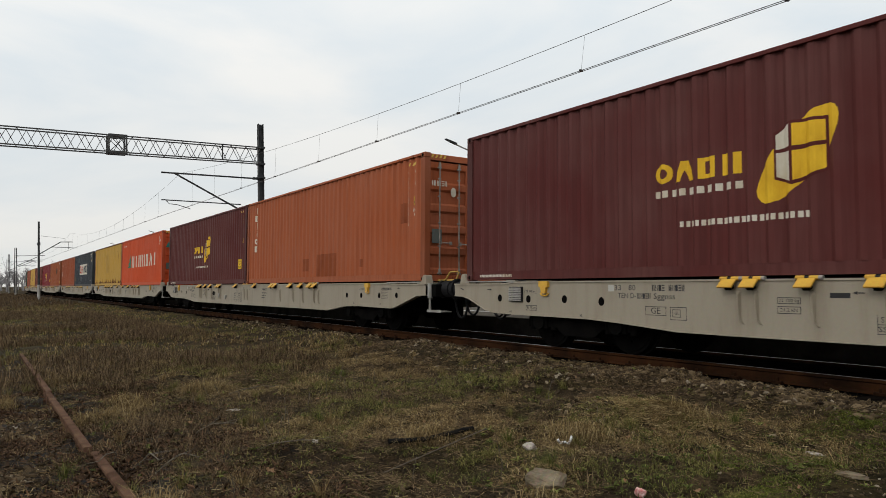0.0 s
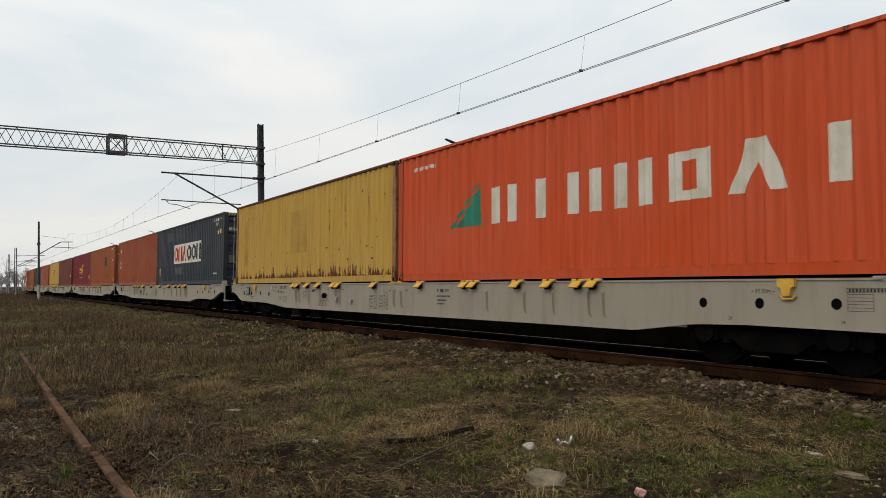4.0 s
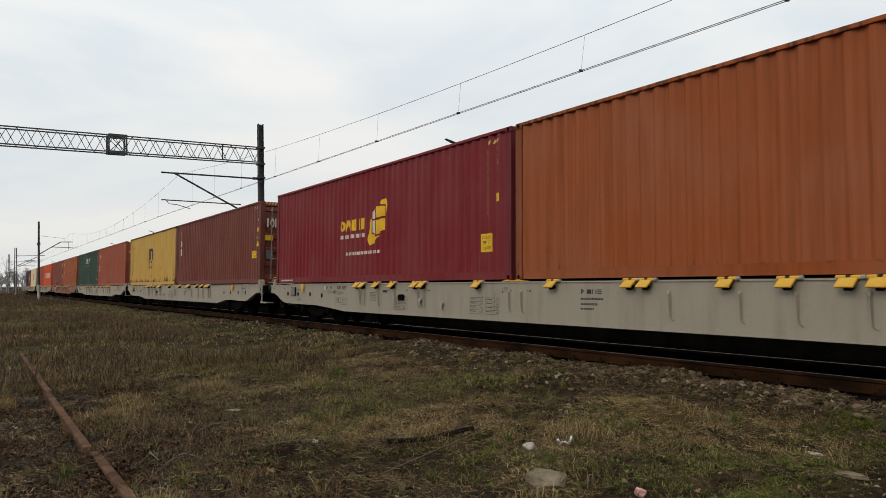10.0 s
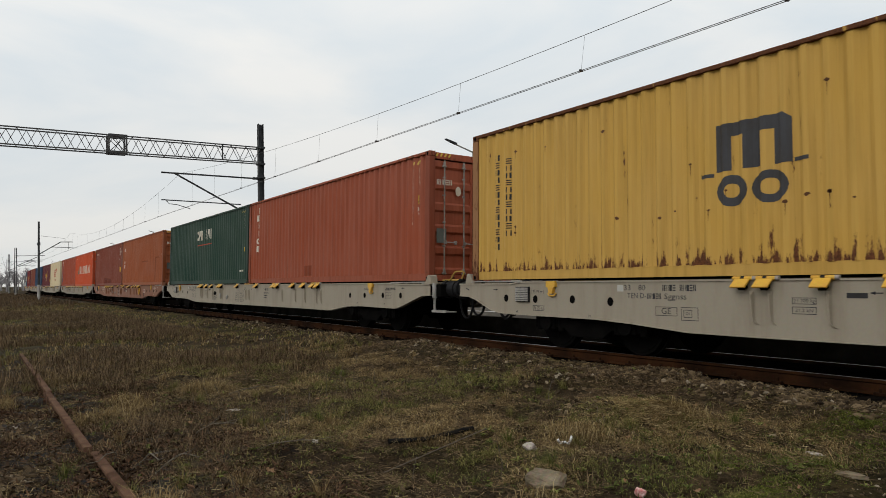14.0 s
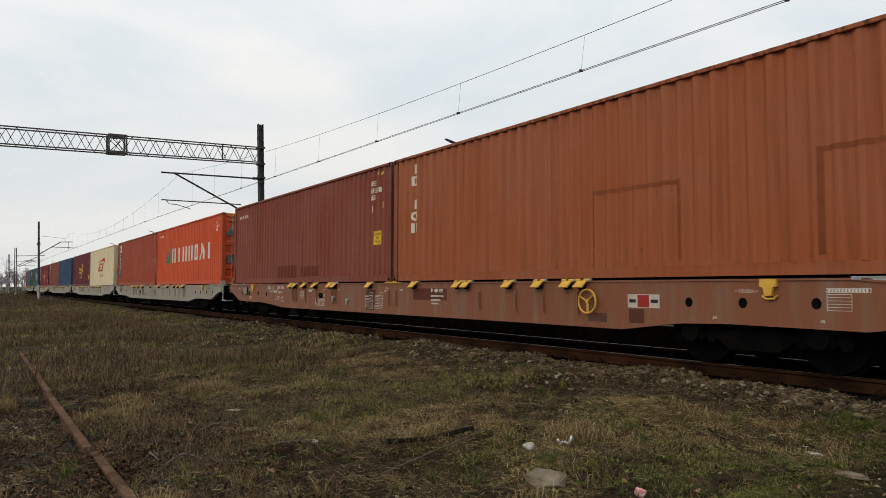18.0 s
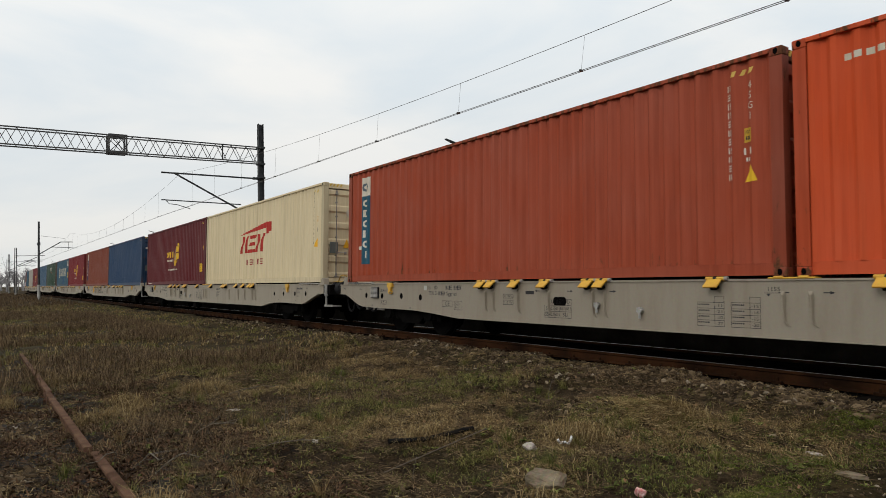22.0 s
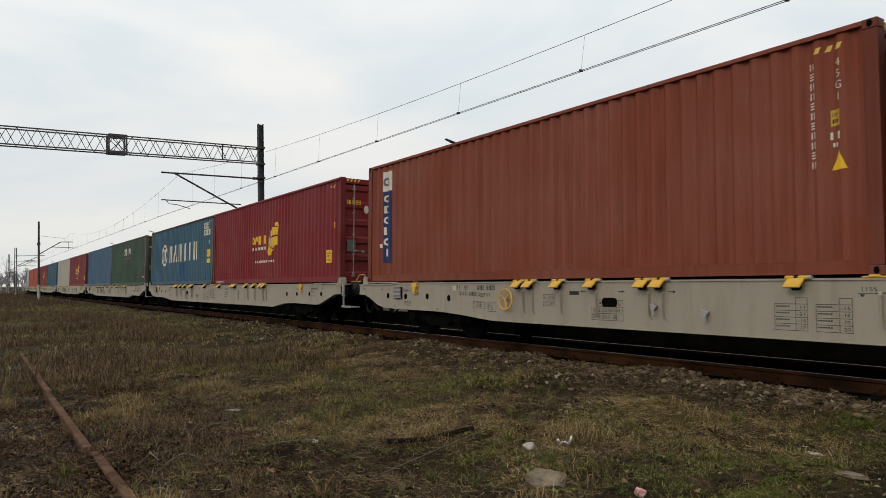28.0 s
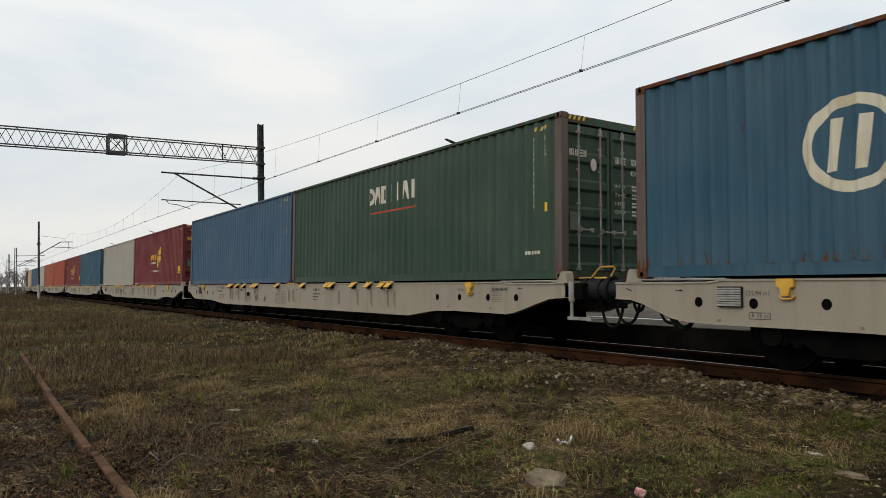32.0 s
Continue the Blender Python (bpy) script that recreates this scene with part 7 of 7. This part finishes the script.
def build_line_mast(x, y, top, lattice, reach):
    g = thing("catenary_mast", "grey lattice overhead line mast with a bracket" if lattice else "dark overhead line mast with pale concrete foot", "mast", "masts along the line")
    if lattice:
        for dx in (-0.28, 0.28):
            for dy in (-0.2, 0.2):
                bm = bmesh.new()
                bm_beam(bm, (x + dx, y + dy, 0.2), (x + dx * 0.6, y + dy * 0.6, top), 0.09, 0.09)
                part("leg", bm, M_LATTICE, g)
        for k in range(9):
            z = 0.4 + k * (top - 0.6) / 9
            bm = bmesh.new()
            for dy in (-0.17, 0.17):
                bm_beam(bm, (x - 0.26, y + dy, z), (x + 0.24, y + dy, z + (top - 0.6) / 9), 0.05, 0.05)
                bm_beam(bm, (x + 0.26, y + dy, z), (x - 0.24, y + dy, z + (top - 0.6) / 9), 0.05, 0.05)
            part("lacing", bm, M_LATTICE, g)
    else:
        bm = bmesh.new()
        bm_bar(bm, (x, y, 1.3), (x, y, top), 0.125, 12, 0.10)
        bm_bar(bm, (x, y, 5.9), (x, y, 6.2), 0.17, 12)
        part("mast", bm, M_POLE, g)
    bm = bmesh.new()
    bm_bar(bm, (x, y, -0.3), (x, y, 1.45), 0.17, 12, 0.15)
    part("footing", bm, M_CONCRETE, g)
    if lattice:
        cantilever(g, x, y, reach, 6.6, 5.4, 1)
    else:
        bm = bmesh.new()
        bm_tube(bm, [(x, y + 0.1, 4.95), (x, y + 2.2, 6.3), (x, y + 3.4, 6.32)], 0.05, 8)
        part("bracket_tube", bm, M_POLE, g)
        bm = bmesh.new()
        bm_bar(bm, (x, y + 1.2, 5.72), (x, y + 3.9, 5.62), 0.03, 6)
        part("registration_arm", bm, M_POLE, g)
        bm = bmesh.new()
        bm_bar(bm, (x, y + 3.0, 5.5), (x, y + 3.0, 6.32), 0.02, 6)
        part("drop_bar", bm, M_POLE, g)
        bm = bmesh.new()
        bm_bar(bm, (x, y, 7.0), (x, y + 2.6, 6.7), 0.015, 5)
        part("stay", bm, M_POLE, g)


build_gantry()
build_line_mast(-92.0, 6.3, 8.6, False, 9.5)
build_line_mast(-143.0, 6.3, 8.0, True, 9.7)

build_line_mast(-178.0, 6.6, 8.2, True, 10.6)


def wire_z(x):
    """Contact wire height and carrier height along the line."""
    c = 5.07 - (x + 5) * 0.0075 if x > -45 else 5.37 + (-45 - x) * 0.0015
    spans = ((24.0, GX), (GX, -92.0), (-92.0, -143.0), (-143.0, -178.0))
    for a, b in spans:
        if b <= x <= a:
            u = (x - b) / (a - b) * 2 - 1
            return c, c + 0.645 + 1.32 * u * u
    return c, c + 1.2


def build_wires():
    xs = [24 - 2.0 * k for k in range(101)]
    for dy in (-0.03, 0.03):
        bm = bmesh.new()
        bm_tube(bm, [(x, 9.5 + dy, wire_z(x)[0]) for x in xs], 0.0065, 5)
        thing("contact_wire", "thin dark contact wire over the running line", "wire", "overhead wires", bm=bm, mat=M_WIRE)
    bm = bmesh.new()
    bm_tube(bm, [(x, 9.5, wire_z(x)[1]) for x in xs], 0.006, 5)
    carrier = thing("carrier_wire", "sagging dark carrier wire with thin droppers", "wire", "overhead wires", bm=bm, mat=M_WIRE)
    for k in range(26):
        x = -1.3 - 4.02 * k
        c, m = wire_z(x)
        if abs(x - GX) < 1.5 or abs(x + 92) < 1.5:
            continue
        bm = bmesh.new()
        bm_bar(bm, (x - 0.12, 9.5, c), (x, 9.5, m), 0.003, 4)
        bm_box(bm, x - 0.135, x - 0.105, 9.46, 9.54, c - 0.01, c + 0.03)
        part("dropper", bm, M_WIRE, carrier)


build_wires()

# ---------------------------------------------------------------- platform and the land behind the train
M_PAVE = two_tone("grey_platform_paving", (0.075, 0.064, 0.050), (0.12, 0.105, 0.083), 0.9, 0.95, 0.0, 0.3, 18, spec=0.05)
M_WALL = two_tone("dark_platform_wall", (0.010, 0.009, 0.008), (0.026, 0.023, 0.020), 1.5, 0.95, 0.0, 0.4, 14, spec=0.05)
M_EDGEPAINT = two_tone("worn_white_line", (0.50, 0.49, 0.46), (0.70, 0.69, 0.66), 6, 0.8, 0.0, 0.2)
M_ASPHALT = two_tone("car_park_asphalt", (0.045, 0.045, 0.046), (0.075, 0.074, 0.072), 2.0, 0.9, 0.0, 0.4)


def build_platform():
    bm = bmesh.new()
    bm_box(bm, -150, 40, 11.25, 19.4, -0.35, 0.28)
    p = tagged(new("platform", mesh_of(bm, "platform", M_PAVE)), "low grey paved platform behind the train", "platform", kind="structure")
    bm = bm_box(bmesh.new(), -150, 40, 12.58, 12.74, 0.276, 0.284)
    part("safety_line", bm, M_EDGEPAINT, p, "worn white safety line")
    bm = bm_box(bmesh.new(), -150, 40, 11.22, 11.246, -0.34, 0.27)
    part("edge_wall", bm, M_WALL, p, "near-black platform wall")
    bm = bm_box(bmesh.new(), -60, 30, 26, 52, 0.1, 0.275)
    tagged(new("car_park", mesh_of(bm, "car_park", M_ASPHALT)), "dark asphalt car park beyond the platform", "pavement", kind="structure")


build_platform()


def platform_lamp(x, y, h, label):
    l = thing("street_lamp", label, "lamp", "platform lamps", at=pose(x, y, 0.28))
    bm = bmesh.new()
    bm_bar(bm, (0, 0, 0), (0, 0, h), 0.07, 10, 0.045)
    part("pole", bm, M_GALV, l)
    bm = bmesh.new()
    bm_bar(bm, (0, 0, h - 0.05), (-0.1, -0.75, h + 0.22), 0.03, 8)
    part("arm", bm, M_GALV, l)
    bm = bmesh.new()
    bm_prism(bm, [(-1.20, h + 0.40), (-0.74, h + 0.28), (-0.70, h + 0.24), (-0.76, h + 0.21), (-1.20, h + 0.36)], "x", -0.16, -0.04)
    part("lamp_head", bm, M_POLE, l)


for lx, lh in ((-21.8, 5.82), (-75.5, 5.95), (-99.5, 5.95)):
    platform_lamp(lx, 16.0, lh, "grey platform lamp with a slanting dark head")


def build_far_gantry():
    g = thing("far_gantry", "grey lattice gantry over the tracks beyond the platform", "gantry")
    x = -28.2
    for y in (49.4, 84.0):
        for dx in (-0.35, 0.35):
            for dy in (-0.3, 0.3):
                bm = bmesh.new()
                bm_beam(bm, (x + dx, y + dy, 0.2), (x + dx, y + dy, 8.2), 0.10, 0.10)
                part("leg", bm, M_LATTICE, g)
        for k in range(9):
            bm = bmesh.new()
            z = 0.4 + k * 0.85
            for dy in (-0.3, 0.3):
                bm_beam(bm, (x - 0.35, y + dy, z), (x + 0.35, y + dy, z + 0.85), 0.06, 0.06)
                bm_beam(bm, (x + 0.35, y + dy, z), (x - 0.35, y + dy, z + 0.85), 0.06, 0.06)
            part("lacing", bm, M_LATTICE, g)
    lattice_beam(g, x, 49.4, 84.0, 6.1, 6.95, 0.35, 0.9, 0.06)
    for y in (60.5, 66.0, 74.0):
        bm = bmesh.new()
        bm_beam(bm, (x, y, 4.0), (x, y, 6.1), 0.14, 0.14)
        bm_beam(bm, (x, y - 1.9, 5.5), (x, y, 3.7), 0.09, 0.09)
        bm_beam(bm, (x, y + 1.9, 5.5), (x, y, 3.7), 0.09, 0.09)
        bm_beam(bm, (x, y - 2.3, 4.0), (x, y + 2.3, 4.0), 0.05, 0.05)
        part("hanger", bm, M_LATTICE, g)
    for z, yy in ((4.9, 62.0), (5.6, 58.0), (7.4, 64.0)):
        bm = bmesh.new()
        bm_bar(bm, (-120, yy, z), (40, yy, z), 0.02, 5)
        thing("far_wire", "thin dark overhead wire beyond the platform", "wire", "overhead wires", bm=bm, mat=M_WIRE)


build_far_gantry()


def build_sign_post():
    white = two_tone("white_post_paint", (0.62, 0.62, 0.61), (0.75, 0.75, 0.74), 4, 0.5, 0.0, 0.1)
    blue = two_tone("blue_sign_enamel", (0.012, 0.055, 0.22), (0.016, 0.070, 0.27), 4, 0.4, 0.0, 0.05)
    s = thing("sign_post", "white post with a blue sign board", "sign", at=pose(-16.2, 34.4, 0.275))
    bm = bmesh.new()
    bm_bar(bm, (0, 0, 0), (0, 0, 3.3), 0.09, 10)
    bm_bar(bm, (0, 0, 3.3), (0, 0, 4.4), 0.035, 8)
    part("post", bm, white, s)
    part("board", bm_box(bmesh.new(), -1.15, -0.09, -0.06, 0.0, 2.55, 3.12, 0.02), blue, s)
    part("lettering_bars", bm_box(bmesh.new(), -0.95, -0.3, -0.066, -0.058, 2.75, 2.86), white, s)


build_sign_post()
M_GLASS = two_tone("dark_car_glass", (0.010, 0.012, 0.014), (0.022, 0.025, 0.028), 3, 0.08, 0.0, 0.0)


def build_car(at, rgb, label, van=False):
    mat = two_tone("car_paint", tuple(c * 0.92 for c in rgb), rgb, 2.0, 0.25, 0.0, 0.0)
    c = thing("parked_van" if van else "parked_car", label, "van" if van else "car", "parked vehicles", at=at)
    ln, h = (5.2, 2.35) if van else (4.2, 1.48)
    hw = 0.95 if van else 0.86
    if van:
        body = [(-2.6, 0.35), (2.5, 0.35), (2.6, 0.9), (2.45, 1.25), (1.75, 1.45), (1.15, 2.2), (0.9, 2.35), (-2.5, 2.35), (-2.6, 2.2)]
        glass = [(1.66, 1.45), (1.10, 2.12), (0.45, 2.12), (0.45, 1.45)]
    else:
        body = [(-2.1, 0.32), (2.05, 0.32), (2.12, 0.6), (2.0, 0.82), (1.15, 0.95), (0.45, 1.42), (0.2, 1.48), (-1.1, 1.48), (-1.5, 1.40), (-2.0, 0.98), (-2.12, 0.7)]
        glass = [(1.0, 0.96), (0.40, 1.38), (-1.1, 1.40), (-1.75, 0.98)]
    bm = bm_prism(bmesh.new(), body, "y", -hw, hw)
    bmesh.ops.bevel(bm, geom=bm.edges[:], offset=0.05, segments=2, affect="EDGES")
    part("body", bm, mat, c, smooth=False)
    part("side_windows", bm_prism(bmesh.new(), glass, "y", -hw - 0.006, hw + 0.006), M_GLASS, c)
    for x in (-ln * 0.31, ln * 0.31):
        for y in (-hw + 0.08, hw - 0.08):
            bm = bmesh.new()
            bm_bar(bm, (x, y - 0.11, 0.32), (x, y + 0.11, 0.32), 0.32, 18)
            w = part("wheel", bm, M_RUBBER, c)
            bm = bmesh.new()
            bm_bar(bm, (x, y - 0.118, 0.32), (x, y + 0.118, 0.32), 0.19, 14)
            part("rim", bm, M_GALV, w)


for k, (x, y, rz, rgb, lab) in enumerate(((-19.5, 38.0, 92, (0.66, 0.66, 0.65), "white parked hatchback in the car park"), (-17.0, 38.2, 88, (0.60, 0.60, 0.60), "pale silver parked car in the car park"),
                                          (-14.4, 38.0, 90, (0.68, 0.68, 0.67), "white parked car in the car park"), (-22.2, 38.1, 91, (0.10, 0.10, 0.11), "dark grey parked car in the car park"),
                                          (-11.8, 38.2, 90, (0.30, 0.31, 0.32), "grey parked car in the car park"))):
    build_car(pose(x, y, 0.275, 0, 0, rz), rgb, lab)
build_car(pose(-18.7, 33.0, 0.275, 0, 0, 4), (0.014, 0.060, 0.20), "dark blue parked van in the car park", True)


def build_shed():
    tan = two_tone("ochre_render", (0.30, 0.215, 0.11), (0.38, 0.28, 0.15), 0.7, 0.9, 0.0, 0.2)
    grey = two_tone("grey_cladding", (0.16, 0.17, 0.175), (0.23, 0.24, 0.245), 1.0, 0.7, 0.0, 0.1)
    b = thing("station_shed", "long low ochre building beyond the car park", "building", at=pose(-30, 62, 0.26))
    part("wall", bm_box(bmesh.new(), -26, 26, -3.5, 3.5, 0, 2.6), grey, b, "grey lower wall")
    part("fascia", bm_box(bmesh.new(), -26.2, 26.2, -3.8, 3.8, 2.6, 3.75, 0.03), tan, b, "ochre upper wall band")
    part("roof", bm_box(bmesh.new(), -26.4, 26.4, -4.0, 4.0, 3.75, 3.9, 0.02), M_LATTICE, b)
    for k in range(16):
        part("window", bm_box(bmesh.new(), -24.6 + k * 3.1, -22.6 + k * 3.1, -3.54, -3.45, 0.9, 2.2), M_GLASS, b)


build_shed()


def build_woods():
    """Bare winter trees in the distance: trunks with ever finer limbs."""
    rng = np.random.default_rng(31)
    vs, fs = [], []

    def limb(p, d, ln, r, depth):
        q = p + d * ln
        side = np.cross(d, rng.normal(size=3))
        side /= np.linalg.norm(side) + 1e-9
        up = np.cross(d, side)
        i = len(vs)
        for a in (side, -0.5 * side + 0.87 * up, -0.5 * side - 0.87 * up):
            vs.append(tuple(p + a * r))
        for a in (side, -0.5 * side + 0.87 * up, -0.5 * side - 0.87 * up):
            vs.append(tuple(q + a * r * 0.55))
        for k in range(3):
            fs.append((i + k, i + (k + 1) % 3, i + 3 + (k + 1) % 3, i + 3 + k))
        if depth:
            for _ in range(rng.integers(3, 5)):
                nd = d + rng.normal(size=3) * 0.55 + np.array([0, 0, 0.15])
                nd /= np.linalg.norm(nd)
                limb(p + d * ln * rng.uniform(0.45, 1.0), nd, ln * rng.uniform(0.5, 0.75), r * 0.5, depth - 1)

    for k in range(190):
        x = rng.uniform(-420, -240)
        y = rng.uniform(-45, 60) * (-x / 300) ** 0.5
        limb(np.array([x, y, -0.3]), np.array([rng.normal() * 0.06, rng.normal() * 0.06, 1.0]), rng.uniform(2.6, 4.8), rng.uniform(0.22, 0.36), 4)
    me = bpy.data.meshes.new("far_woods")
    me.from_pydata([tuple(map(float, v)) for v in vs], [], fs)
    me.materials.append(M_TWIG)
    tagged(new("far_woods", me), "bare grey winter trees in the distance", "woods", kind="stuff")


build_woods()



def motions():
    seconds = list(range(0, 33))
    for w, n, s0 in WAGONS:
        walk(w, [(t, on_track(s0 + run(t))) for t in seconds])
    for c, n, k, s0, mark, rgb in CONTAINERS:
        walk(c, [(t, on_track(s0 + run(t), 0, DECK)) for t in seconds])
    steps = [2 * k / FPS for k in range(481)]
    for ax, x in WHEELSETS:
        walk(ax, [(t, pose(x, 0, WHEEL_R, 0, math.degrees(run(t) / WHEEL_R), 0)) for t in steps])


motions()
